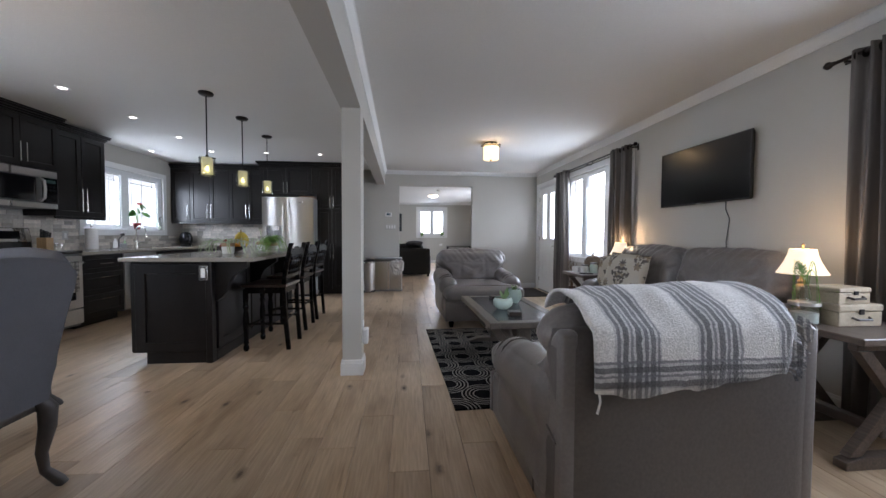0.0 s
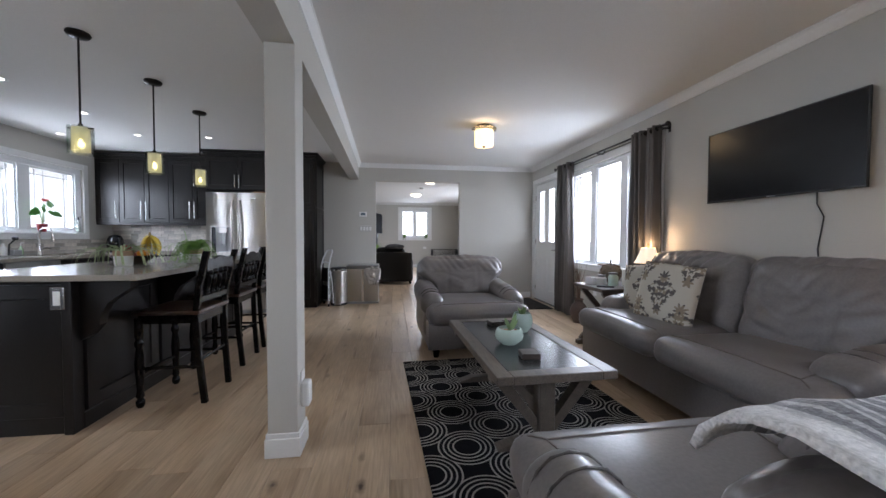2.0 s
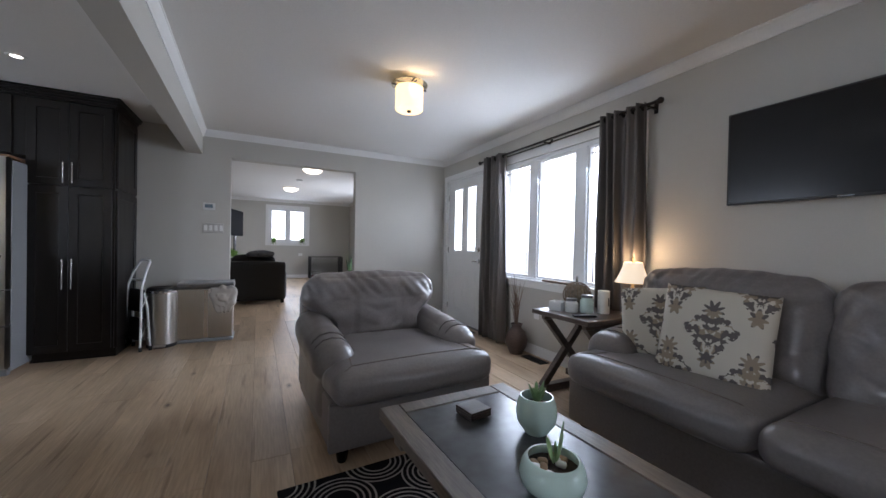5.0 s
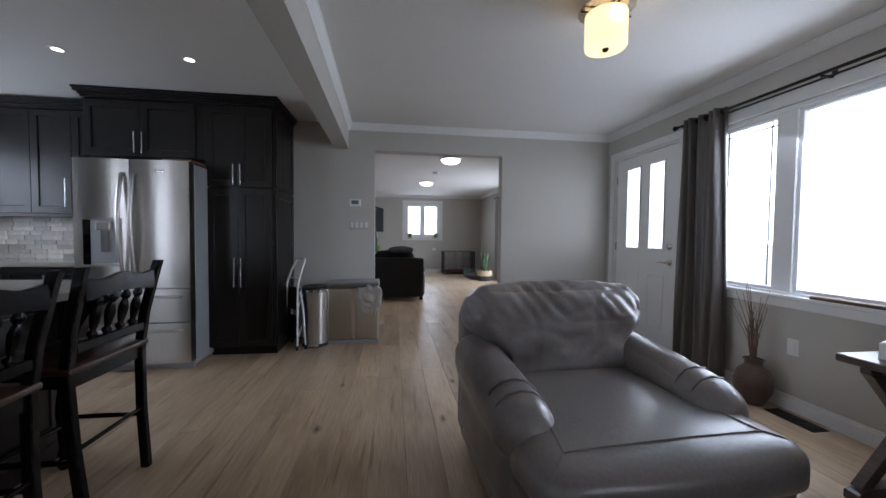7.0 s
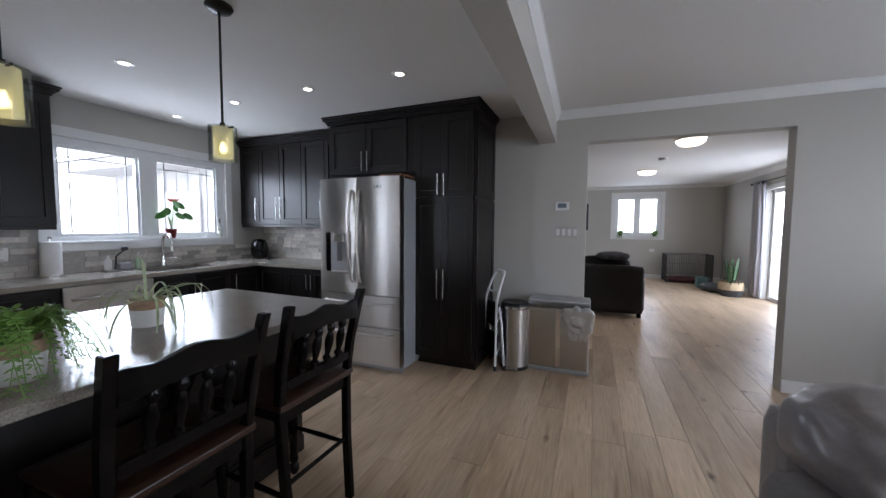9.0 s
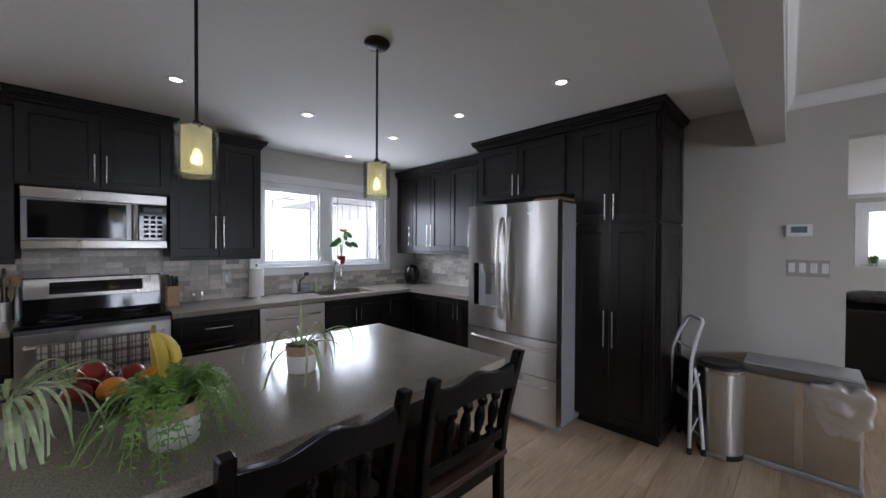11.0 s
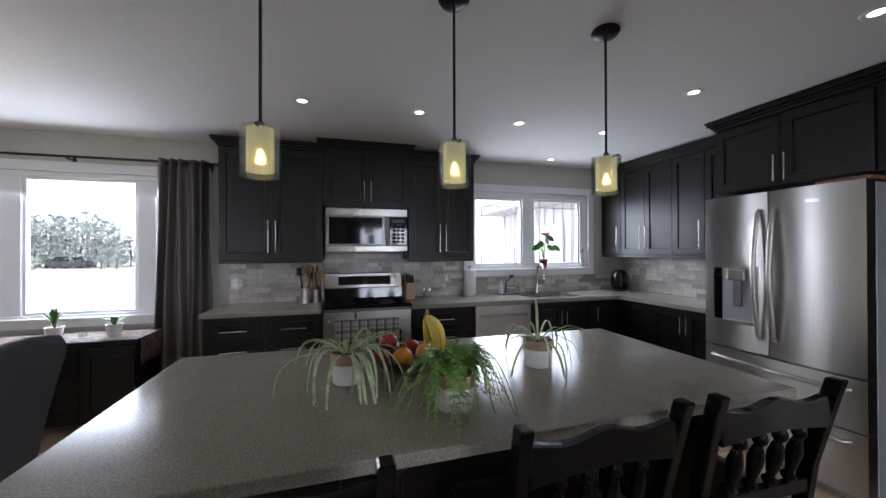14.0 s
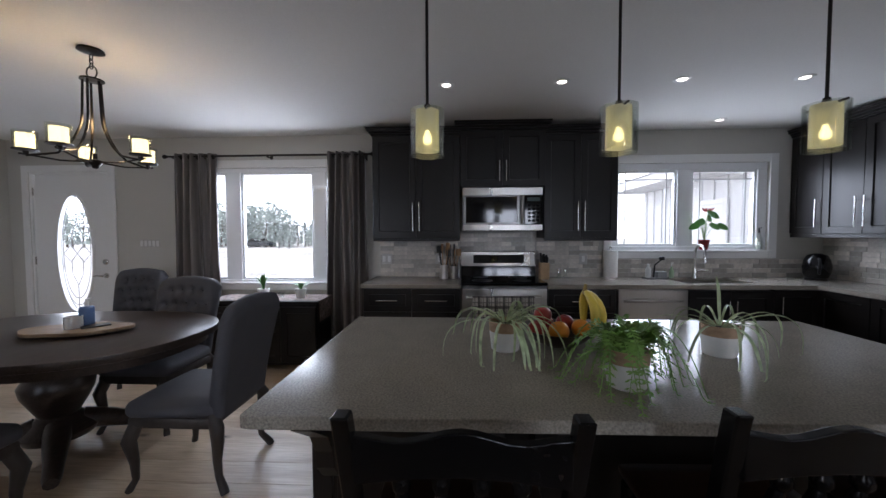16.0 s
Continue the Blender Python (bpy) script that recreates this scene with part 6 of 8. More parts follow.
# coffee table
ct = thing("coffee_table", "weathered trestle coffee table with dark zinc top", "coffee table", (0.88, 3.745, 0), 1.7)
hw, hl, tz = 0.325, 0.63, 0.462
part("top_frame", boxes([(-hw, -hw + 0.085, -hl, hl, tz - 0.045, tz), (hw - 0.085, hw, -hl, hl, tz - 0.045, tz), (-hw + 0.0855, hw - 0.0855, -hl, -hl + 0.085, tz - 0.045, tz), (-hw + 0.0855, hw - 0.0855, hl - 0.085, hl, tz - 0.045, tz)], 0.004), TABLEW, ct, "worn wooden border")
part("inlay", box(-hw + 0.086, hw - 0.086, -hl + 0.086, hl - 0.086, tz - 0.04, tz - 0.003, 0.002), TABLEZ, ct, "smooth dark zinc panel")
for y in (-0.46, 0.46):
    part("post", box(-0.045, 0.045, y - 0.045, y + 0.045, 0.05, tz - 0.046, 0.005), TABLEW, ct)
    part("foot", prism([(-0.27, 0.0), (0.27, 0.0), (0.27, 0.022), (0.17, 0.052), (-0.17, 0.052), (-0.27, 0.022)], "y", y - 0.04, y + 0.04, 0.004), TABLEW, ct)
    for s in (-1, 1):
        part("brace", prism([(s * 0.05, 0.09), (s * 0.05, 0.17), (s * 0.24, tz - 0.046), (s * 0.30, tz - 0.046), (s * 0.30, tz - 0.07)], "y", y - 0.03, y + 0.03, 0.003), TABLEW, ct)
    part("cross_bar", box(-0.31, 0.31, y - 0.035, y + 0.035, tz - 0.085, tz - 0.046, 0.003), TABLEW, ct)
part("stretcher", box(-0.035, 0.035, -0.414, 0.414, 0.17, 0.25, 0.004), TABLEW, ct)
for s in (-1, 1):
    part("long_brace", moved(box(-0.03, 0.03, 0, 0.40, -0.025, 0.025, 0.003), pose(0, s * 0.415, 0.10, 42 if s < 0 else 138, 0, 0)), TABLEW, ct)

# rug
RUG = bpy.data.materials.new("black ring rug")
RUG.use_nodes = True
nt = RUG.node_tree
N, L = nt.nodes, nt.links
b = N["Principled BSDF"]
b.inputs["Roughness"].default_value, b.inputs["Specular IOR Level"].default_value = 0.95, 0.1
tc = N.new("ShaderNodeTexCoord"); sp_ = N.new("ShaderNodeSeparateXYZ"); L.new(tc.outputs["Object"], sp_.inputs[0])


def rings(ox, oy):
    ax, ay = modc(sp_.outputs["X"], 0.46, ox), modc(sp_.outputs["Y"], 0.40, oy)
    return mth("SQRT", mth("ADD", mth("MULTIPLY", ax, ax), mth("MULTIPLY", ay, ay)))


dist = mth("MINIMUM", rings(0, 0), rings(0.23, 0.20))
lines = mth("GREATER_THAN", mth("MODULO", dist, 0.0265), 0.0175)
ringm = mth("MULTIPLY", mth("MULTIPLY", lines, mth("GREATER_THAN", dist, 0.058)), mth("LESS_THAN", dist, 0.172))
nz_ = N.new("ShaderNodeTexNoise"); nz_.inputs["Scale"].default_value = 300
L.new(tc.outputs["Object"], nz_.inputs["Vector"])
ringm = mth("MULTIPLY", ringm, mth("ADD", 0.55, mth("MULTIPLY", nz_.outputs["Fac"], 0.6)))
mxr = N.new("ShaderNodeMix"); mxr.data_type = "RGBA"
L.new(ringm, mxr.inputs[0]); mxr.inputs[6].default_value, mxr.inputs[7].default_value = (0.008, 0.008, 0.010, 1), (0.42, 0.40, 0.36, 1)
L.new(mxr.outputs[2], b.inputs["Base Color"])
bp = N.new("ShaderNodeBump"); bp.inputs["Distance"].default_value = 0.003
L.new(nz_.outputs["Fac"], bp.inputs["Height"]); L.new(bp.outputs[0], b.inputs["Normal"])
rug = part("area_rug", box(-0.70, 0.70, -1.0, 1.0, 0, 0.011, 0.003), RUG)
rug.matrix_world = pose(0.913, 3.735, 0.001, 0, 0, 2.6)
tagged(rug, "black rug with white concentric ring pattern", "rug")
mt = part("door_mat", box(-0.27, 0.27, -0.52, 0.52, 0, 0.012, 0.004), mat("dark mat", (0.035, 0.028, 0.025), 0.95, bump=0.003, scale=120, vary=0.3))
mt.matrix_world = pose(2.36, 7.43, 0.001)
tagged(mt, "dark brown door mat before the entry door", "mat")

# planters and coasters on the coffee table
def round_planter(at, r, h, label, seed):
    p = thing("planter", label, "plant", at)
    part("pot", lathe([(0, 0), (r * 0.55, 0), (r * 0.6, 0.006), (r * 0.92, h * 0.3), (r, h * 0.55), (r * 0.93, h * 0.82), (r * 0.80, h), (r * 0.74, h), (r * 0.84, h * 0.8), (r * 0.84, h * 0.7), (0, h * 0.7)], 32), MINT, p, "", 60)
    part("soil", lathe([(0, h * 0.72), (r * 0.83, h * 0.71), (0, h * 0.74)], 20), SOIL, p)
    return p


p1 = round_planter((0.815, 3.655, 0.463), 0.092, 0.10, "mint bowl planter with pebbles and jade cutting", 1)
lv = bmesh.new()
for k, (dx, dz, s) in enumerate(((-0.03, 0.05, 0.05), (0.03, 0.075, 0.055), (0.01, 0.02, 0.045), (0.045, 0.03, 0.04))):
    o = Vector((0.01 + dx * 0.2, 0.0, 0.085))
    tip = o + Vector((dx, 0.008 * k, dz + 0.03))
    ribbon(lv, [o + (tip - o) * u for u in (0, 0.25, 0.5, 0.7, 0.85, 1)], s * 0.42, Vector((0.8, 0.5, -0.2)).normalized(), 0.2)
part("leaves", lv, SUCC, p1)
rr = random.Random(6)
for k in range(9):
    o = part("pebble", moved(soft(0.03, 0.022, 0.016, 0.008, 2), pose(rr.uniform(-0.05, 0.05), rr.uniform(-0.05, 0.05), 0.072, rr.uniform(-20, 20), 0, rr.uniform(0, 180))), POTW if k % 2 else POTT, p1, "", 180)
p2 = round_planter((1.005, 3.935, 0.463), 0.075, 0.135, "tall mint planter with a small succulent", 2)
lv = bmesh.new()
for k in range(14):
    a = k * 2.4
    d = Vector((math.cos(a), math.sin(a), 0))
    o = Vector((0, 0, 0.10))
    ribbon(lv, [o + d * 0.035 * u + Vector((0, 0, (0.085 - 0.003 * k) * u)) for u in (0, 0.3, 0.6, 0.85, 1)], 0.008, Vector((-d.y, d.x, 0)))
part("leaves", lv, SUCC, p2)
for at, rz in (((0.868, 4.155, 0.463), 8), ((0.845, 3.385, 0.463), -6)):
    cs = thing("coaster_set", "stack of dark wooden coasters on the coffee table", "coasters", at, rz, "coasters on the coffee table")
    for k in range(3):
        part("coaster", box(-0.052, 0.052, -0.052, 0.052, k * 0.0105, k * 0.0105 + 0.010, 0.002), DARKW, cs)

# end tables
def end_table(at, w, l, h, rz=0):
    t = thing("end_table", "dark wooden end table on X-shaped trestle legs", "end table", at, rz, "end tables beside the sofa")
    part("top", box(-w / 2, w / 2, -l / 2, l / 2, h - 0.035, h, 0.005), DARKW2, t)
    for y in (-l / 2 + 0.06, l / 2 - 0.10):
        part("apron", box(-w / 2 + 0.05, w / 2 - 0.05, y, y + 0.04, h - 0.075, h - 0.036, 0.003), DARKW2, t)
    for y in (-l / 2 + 0.08, l / 2 - 0.08):
        for s in (-1, 1):
            a, b_ = (-s * (w / 2 - 0.07), 0.06), (s * (w / 2 - 0.09), h - 0.076)
            part("leg", prism([(a[0] - 0.035, a[1]), (a[0] + 0.035, a[1]), (b_[0] + 0.035, b_[1]), (b_[0] - 0.035, b_[1])], "y", y - 0.022 + 0.003 * s, y + 0.022 + 0.003 * s, 0.003), DARKW2, t)
        part("foot", prism([(-w / 2 + 0.01, 0), (w / 2 - 0.01, 0), (w / 2 - 0.01, 0.04), (w / 2 - 0.10, 0.062), (-w / 2 + 0.10, 0.062), (-w / 2 + 0.01, 0.04)], "y", y - 0.03, y + 0.03, 0.004), DARKW2, t)
    part("stretcher", box(-0.03, 0.03, -l / 2 + 0.1, l / 2 - 0.1, 0.12, 0.17, 0.004), DARKW2, t)
    return t


DARKW2 = mat("worn brown wood", (0.095, 0.070, 0.055), 0.35, bump=0.0006, scale=10, vary=0.3, stretch=(10, 1, 10), vary2=0.15)
end_table((2.35, 4.88, 0), 0.62, 0.56, 0.655)
end_table((2.34, 2.20, 0), 0.60, 0.60, 0.655)


def table_lamp(at):
    l = thing("table_lamp", "lit brass table lamp with cream bell shade", "lamp", at, 0, "lamps on the end tables")
    part("base", lathe([(0, 0), (0.075, 0), (0.078, 0.012), (0.05, 0.024), (0.020, 0.036), (0.016, 0.06), (0.022, 0.10), (0.030, 0.14), (0.034, 0.165), (0.018, 0.185), (0.022, 0.20), (0.010, 0.215), (0.010, 0.29), (0, 0.29)], 24), mat("antique brass", (0.34, 0.25, 0.14), 0.3, 0.9, vary=0.1), l, "", 50)
    sh = [(0.122, 0.245), (0.105, 0.275), (0.086, 0.315), (0.071, 0.355), (0.063, 0.395), (0.0615, 0.395), (0.0695, 0.355), (0.0845, 0.315), (0.1035, 0.275), (0.1205, 0.245)]
    part("shade", lathe(sh, 32), SHADEGLOW, l, "cream fabric bell shade, lit from inside", 60)
    part("finial", lathe([(0, 0.39), (0.006, 0.392), (0.004, 0.41), (0.009, 0.42), (0, 0.435)], 12), mat("brass finial", (0.4, 0.3, 0.15), 0.3, 0.9), l, "", 50)
    return l


lt = table_lamp((2.54, 4.64, 0.656))
copy_thing(lt, pose(2.36, 2.44, 0.656))
lamp("table_lamp_light", "POINT", pose(2.54, 4.64, 0.656 + 0.42), 3.0, (1.0, 0.68, 0.36), radius=0.05)
lamp("table_lamp_light", "POINT", pose(2.36, 2.44, 0.656 + 0.42), 3.0, (1.0, 0.68, 0.36), radius=0.05)

# things on the end tables
def jar(name, label, at, r, h, m, lid=None):
    j = thing(name, label, "jar", at)
    part("jar", lathe([(0, 0), (r * 0.92, 0), (r, 0.01), (r, h * 0.82), (r * 0.8, h * 0.9), (r * 0.8, h), (0, h)], 24), m, j, "", 50)
    if lid:
        part("lid", lathe([(0, h), (r * 0.85, h), (r * 0.85, h + 0.018), (0, h + 0.02)], 24), lid, j, "", 50)
    return j


jar("candle_jar", "frosted white candle jar with lid", (2.235, 4.93, 0.656), 0.048, 0.085, POTW, STEELD)
jar("painted_jar", "pale mint glass jar with painted heart", (2.32, 4.86, 0.656), 0.050, 0.115, MINT, STEELD)
cd = thing("pillar_candle", "tall white pillar candle with dragonfly print", "candle", (2.42, 4.79, 0.656))
part("wax", lathe([(0, 0), (0.042, 0), (0.043, 0.005), (0.043, 0.17), (0.038, 0.172), (0, 0.165)], 24), mat("candle wax", (0.78, 0.75, 0.68), 0.45, vary=0.03), cd, "", 50)
part("print", box(-0.004, 0.004, -0.0455, -0.0425, 0.06, 0.12), BLACKP, cd)
bt = thing("lotion_bottle", "small clear bottle with red label", "bottle", (2.475, 4.83, 0.656))
part("bottle", lathe([(0, 0), (0.024, 0), (0.024, 0.085), (0.012, 0.10), (0.012, 0.12), (0, 0.12)], 16), PLASTICW, bt, "", 50)
part("label", lathe([(0.0245, 0.02), (0.0245, 0.07)], 16), mat("red label", (0.4, 0.03, 0.04), 0.5), bt, "", 50)
bk = thing("small_box", "small white open box on the end table", "box", (2.19, 5.03, 0.656), 20)
part("box", boxes([(-0.05, 0.05, -0.05, 0.05, 0, 0.004), (-0.05, -0.047, -0.05, 0.05, 0.004, 0.07), (0.047, 0.05, -0.05, 0.05, 0.004, 0.07), (-0.047, 0.047, -0.05, -0.047, 0.004, 0.07), (-0.047, 0.047, 0.047, 0.05, 0.004, 0.07)]), PLASTICW, bk)
gl = thing("decor_globe", "twig and wire pumpkin ornament", "ornament", (2.40, 5.03, 0.656))
TWIG = mat("twig", (0.18, 0.13, 0.09), 0.8, vary=0.2)
for k in range(12):
    a = math.pi * k / 12
    part("hoop", tube([(0.11 * math.sin(t_) * math.cos(a), 0.11 * math.sin(t_) * math.sin(a), 0.11 - 0.105 * math.cos(t_)) for t_ in [math.pi * 2 * j / 20 for j in range(21)]], 0.003, 4), TWIG, gl)
part("fill", lathe([(0, 0.012), (0.06, 0.03), (0.092, 0.08), (0.096, 0.12), (0.07, 0.18), (0, 0.205)], 20), mat("dried moss", (0.20, 0.17, 0.13), 0.9, bump=0.01, scale=40, vary=0.3), gl, "", 60)
part("stem", tube([(0, 0, 0.2), (0.0, 0.005, 0.235), (0.01, 0.01, 0.26)], [0.012, 0.009, 0.005]), BRONZE, gl)
ph = part("remote_control", box(-0.025, 0.025, -0.08, 0.08, 0, 0.016, 0.006, 2), BLACKP)
ph.matrix_world = pose(2.16, 4.74, 0.656, 0, 0, 60)
tagged(ph, "black remote control lying on the end table", "remote")

# trunks, jar and lamp on the near end table
TRUNK = mat("tan paper trunk", (0.34, 0.28, 0.20), 0.7, bump=0.0006, scale=60, vary=0.1, vary2=0.1)


def trunk(at, w, d, h, rz):
    t = thing("keepsake_case", "tan storage box with leather handle", "box", at, rz, "storage boxes on the end table")
    part("body", box(-w / 2, w / 2, -d / 2, d / 2, 0, h * 0.68, 0.004), TRUNK, t)
    part("lid", box(-w / 2 - 0.004, w / 2 + 0.004, -d / 2 - 0.004, d / 2 + 0.004, h * 0.69, h, 0.006), TRUNK, t)
    part("handle", tube([(-0.05, -d / 2, h * 0.42), (-0.04, -d / 2 - 0.02, h * 0.34), (0.04, -d / 2 - 0.02, h * 0.34), (0.05, -d / 2, h * 0.42)], 0.006), DARKW, t)
    part("clasp", box(-0.015, 0.015, -d / 2 - 0.008, -d / 2 - 0.003, h * 0.55, h * 0.8, 0.002), BRONZE, t)
    return t


trunk((2.32, 2.21, 0.656), 0.26, 0.19, 0.115, 0)
trunk((2.31, 2.22, 0.7715), 0.21, 0.16, 0.085, 4)
cb = thing("glass_canister", "clear glass canister with white lid", "jar", (2.105, 2.21, 0.656))
g = part("canister", lathe([(0.062, 0), (0.065, 0.005), (0.065, 0.10), (0.061, 0.10), (0.061, 0.008), (0, 0.008)], 24), CLEAR, cb, "", 50)
part("lid", lathe([(0, 0.10), (0.068, 0.10), (0.068, 0.118), (0, 0.12)], 24), STEEL, cb, "", 50)
part("fill", lathe([(0, 0.009), (0.058, 0.009), (0.058, 0.06), (0, 0.065)], 20), POTW, cb, "", 50)
vs_ = thing("bud_vase", "small glass vase with green sprig on a canister", "vase", (2.105, 2.21, 0.777))
part("vase", lathe([(0, 0), (0.024, 0), (0.03, 0.03), (0.02, 0.07), (0.022, 0.08), (0, 0.08)], 16), CLEAR, vs_, "", 50)
part("sprig", moved(leafy_fronds(21, 7, 0.05, 0.16, -1, 0.012), Matrix.Translation((0, 0, 0.09))), PLANTM, vs_)

# vase with twigs on the floor
vz = thing("floor_vase", "brown stoneware floor vase with dry twigs", "vase", (2.57, 6.0, 0.0))
part("vase", lathe([(0, 0), (0.068, 0), (0.075, 0.02), (0.112, 0.10), (0.118, 0.16), (0.095, 0.235), (0.055, 0.275), (0.052, 0.30), (0.066, 0.32), (0.060, 0.322), (0.046, 0.30), (0.045, 0.27), (0, 0.25)], 32), TERRA, vz, "", 60)
rr = random.Random(14)
tw_ = bmesh.new()
for k in range(17):
    a, l = rr.uniform(0, 6.28), rr.uniform(0.3, 0.62)
    e = Vector((0.15 * math.cos(a) * rr.random() - 0.02, 0.16 * math.sin(a) * rr.random(), 0.28 + l))
    mid = Vector((e.x * 0.3 + rr.uniform(-0.015, 0.015), e.y * 0.3 + rr.uniform(-0.015, 0.015), 0.28 + l * 0.5))
    add_tube(tw_, [(0.01 * math.cos(a), 0.01 * math.sin(a), 0.255), mid, e], [0.004, 0.003, 0.0012], 5)
    add_tube(tw_, [mid, mid + Vector((rr.uniform(-0.05, 0.05), rr.uniform(-0.05, 0.05), l * 0.3))], [0.0025, 0.001], 4)
part("twigs", tw_, mat("dry twig", (0.15, 0.10, 0.07), 0.8, vary=0.2), vz)
vt = thing("floor_vent", "brown metal floor register", "vent", (2.60, 5.74, 0.001))
part("frame", box(-0.06, 0.06, -0.15, 0.15, 0, 0.005, 0.001), BRONZE, vt)
for k in range(9):
    part("slat", box(-0.045, 0.045, -0.13 + 0.031 * k, -0.118 + 0.031 * k, 0.005, 0.008), BRONZE, vt)
dw_ = part("driftwood_board", box(-0.035, 0.035, -0.19, 0.19, 0, 0.022, 0.006, 2), mat("driftwood", (0.14, 0.09, 0.06), 0.7, vary=0.25, scale=12, stretch=(8, 1, 8)))
dw_.matrix_world = pose(XR - 0.005, 5.56, 0.7945)
tagged(dw_, "short dark wooden board on the window sill", "board")

# television
tv = thing("television", "wall-mounted black flat screen television", "television", (2.66, 3.597, 1.428))
part("back", box(0.012, 0.05, -0.49, 0.49, 0.01, 0.55, 0.006), BLACKP, tv)
part("wall_mount", box(0.05, XR - 2.66, -0.15, 0.15, 0.15, 0.40, 0.003), BLACKP, tv)
part("bezel", boxes([(-0.004, 0.012, -0.511, 0.511, 0.0, 0.014), (-0.004, 0.012, -0.511, 0.511, 0.548, 0.556), (-0.004, 0.012, -0.511, -0.503, 0.014, 0.548), (-0.004, 0.012, 0.503, 0.511, 0.014, 0.548)], 0.001), BLACKP, tv)
part("screen", box(0.0, 0.011, -0.503, 0.503, 0.014, 0.548), mat("matt screen glass", (0.006, 0.006, 0.007), 0.21, vary=0.02, spec=0.45), tv)
part("badge", box(-0.005, -0.003, -0.03, 0.03, 0.004, 0.010), GREYMETAL, tv)
pc = part("power_cord", tube([(XR - 0.012, 3.360, 1.44), (XR - 0.010, 3.360, 1.36), (XR - 0.008, 3.322, 1.28), (XR - 0.008, 3.335, 1.18), (XR - 0.008, 3.350, 1.08), (XR - 0.008, 3.340, 0.98), (XR - 0.008, 3.335, 0.80), (XR - 0.008, 3.340, 0.40)], 0.004, 6), BLACKP, None, "", 60)
tagged(pc, "thin black power cord hanging below the television", "cable")

# curtains
def curtain(at_x, side, y0, y1, z1, label, m, folds=6, depth=0.05, flare=0.0, seed=0, group="", z0=0.02):
    """A pleated panel hanging in a plane of constant x, eyelets at the top."""
    c = thing("curtain", label, "curtain", (at_x, (y0 + y1) / 2, 0), 0, group)
    w = y1 - y0
    bm = bmesh.new()
    n, rows = folds * 10, 16
    r = random.Random(seed)
    ph = [r.uniform(-0.5, 0.5) for _ in range(folds + 1)]
    grid = []
    for j in range(rows + 1):
        v = j / rows
        z = z1 + 0.03 + (z0 - z1 - 0.03) * v
        row = []
        for k in range(n + 1):
            u = k / n
            f = u * folds
            amp = depth * (0.75 + 0.35 * math.sin(f * 1.7 + seed)) * (1.0 - 0.15 * v)
            y = (u - 0.5) * (w + flare * v) + 0.012 * math.sin(f * 2.1 + 4 * v + seed)
            x = amp * math.sin(2 * math.pi * f + 0.5 * math.sin(2.2 * v + ph[int(f)] * 0.2)) + 0.008 * noise.noise(Vector((u * 6, v * 3, seed)))
            row.append(bm.verts.new((x, y, z)))
        grid.append(row)
    for a, b in zip(grid, grid[1:]):
        for k in range(n):
            bm.faces.new((a[k], a[k + 1], b[k + 1], b[k]))
    o = part("panel", bm, m, c, "", 180)
    s = o.modifiers.new("thick", "SOLIDIFY"); s.thickness = 0.003
    for k in range(folds):
        for q in (0.25, 0.75):
            y = ((k + q) / folds - 0.5) * w
            part("eyelet", moved(lathe([(0.017, -0.002), (0.026, -0.002), (0.026, 0.002), (0.017, 0.002)], 14), pose((depth if q < 0.5 else -depth) * 0.0, y, z1 - 0.01, 90, 0, 0)), BRONZE, c)
    return c


def curtain_rod(at_x, y0, y1, z, wall_x, label, double=True):
    r = thing("curtain_rod", label, "curtain rod", (at_x, 0, z))
    part("rod", tube([(0, y0, 0), (0, y1, 0)], 0.011, 10), BRONZE, r, "", 60)
    if double:
        s = 0.055 if wall_x > at_x else -0.055
        part("rear_rod", tube([(s, y0 + 0.02, -0.012), (s, y1 - 0.02, -0.012)], 0.006, 8), BRONZE, r, "", 60)
    for y, sg in ((y0, -1), (y1, 1)):
        part("finial", moved(lathe([(0, 0), (0.014, 0), (0.014, 0.012), (0.022, 0.022), (0.024, 0.036), (0.014, 0.052), (0, 0.055)], 14), pose(0, y, 0, -90 * sg, 0, 0)), BRONZE, r, "", 50)
    for y in (y0 + 0.06, (y0 + y1) / 2, y1 - 0.06):
        a, b_ = sorted((0.0, wall_x - at_x))
        bk_ = part("bracket", boxes([(a, b_, y - 0.008, y + 0.008, -0.022, -0.010), (wall_x - at_x - 0.004 if wall_x > at_x else wall_x - at_x, wall_x - at_x if wall_x > at_x else wall_x - at_x + 0.004, y - 0.015, y + 0.015, -0.05, 0.03)]), BRONZE, r)
    return r


RX = XR - 0.10
curtain_rod(RX, 4.55, 6.84, 2.215, XR, "double bronze curtain rod over the living room window")
curtain(RX, -1, 6.345, 6.755, 2.215, "taupe satin curtain panel gathered beside the entry door", CURT, 5, 0.05, 0.07, 1, "taupe curtains")
curtain(RX, -1, 4.63, 5.035, 2.215, "taupe satin curtain panel gathered beside the sofa", CURT, 5, 0.05, 0.0, 2, "taupe curtains")
curtain_rod(RX, 0.25, 2.52, 2.215, XR, "double bronze curtain rod over the second window")
curtain(RX, -1, 2.03, 2.42, 2.215, "taupe satin curtain panel behind the end table", CURT, 5, 0.05, 0.0, 3, "taupe curtains")
curtain(RX, -1, 0.34, 0.72, 2.215, "taupe satin curtain panel at the far window edge", CURT, 5, 0.05, 0.0, 4, "taupe curtains")

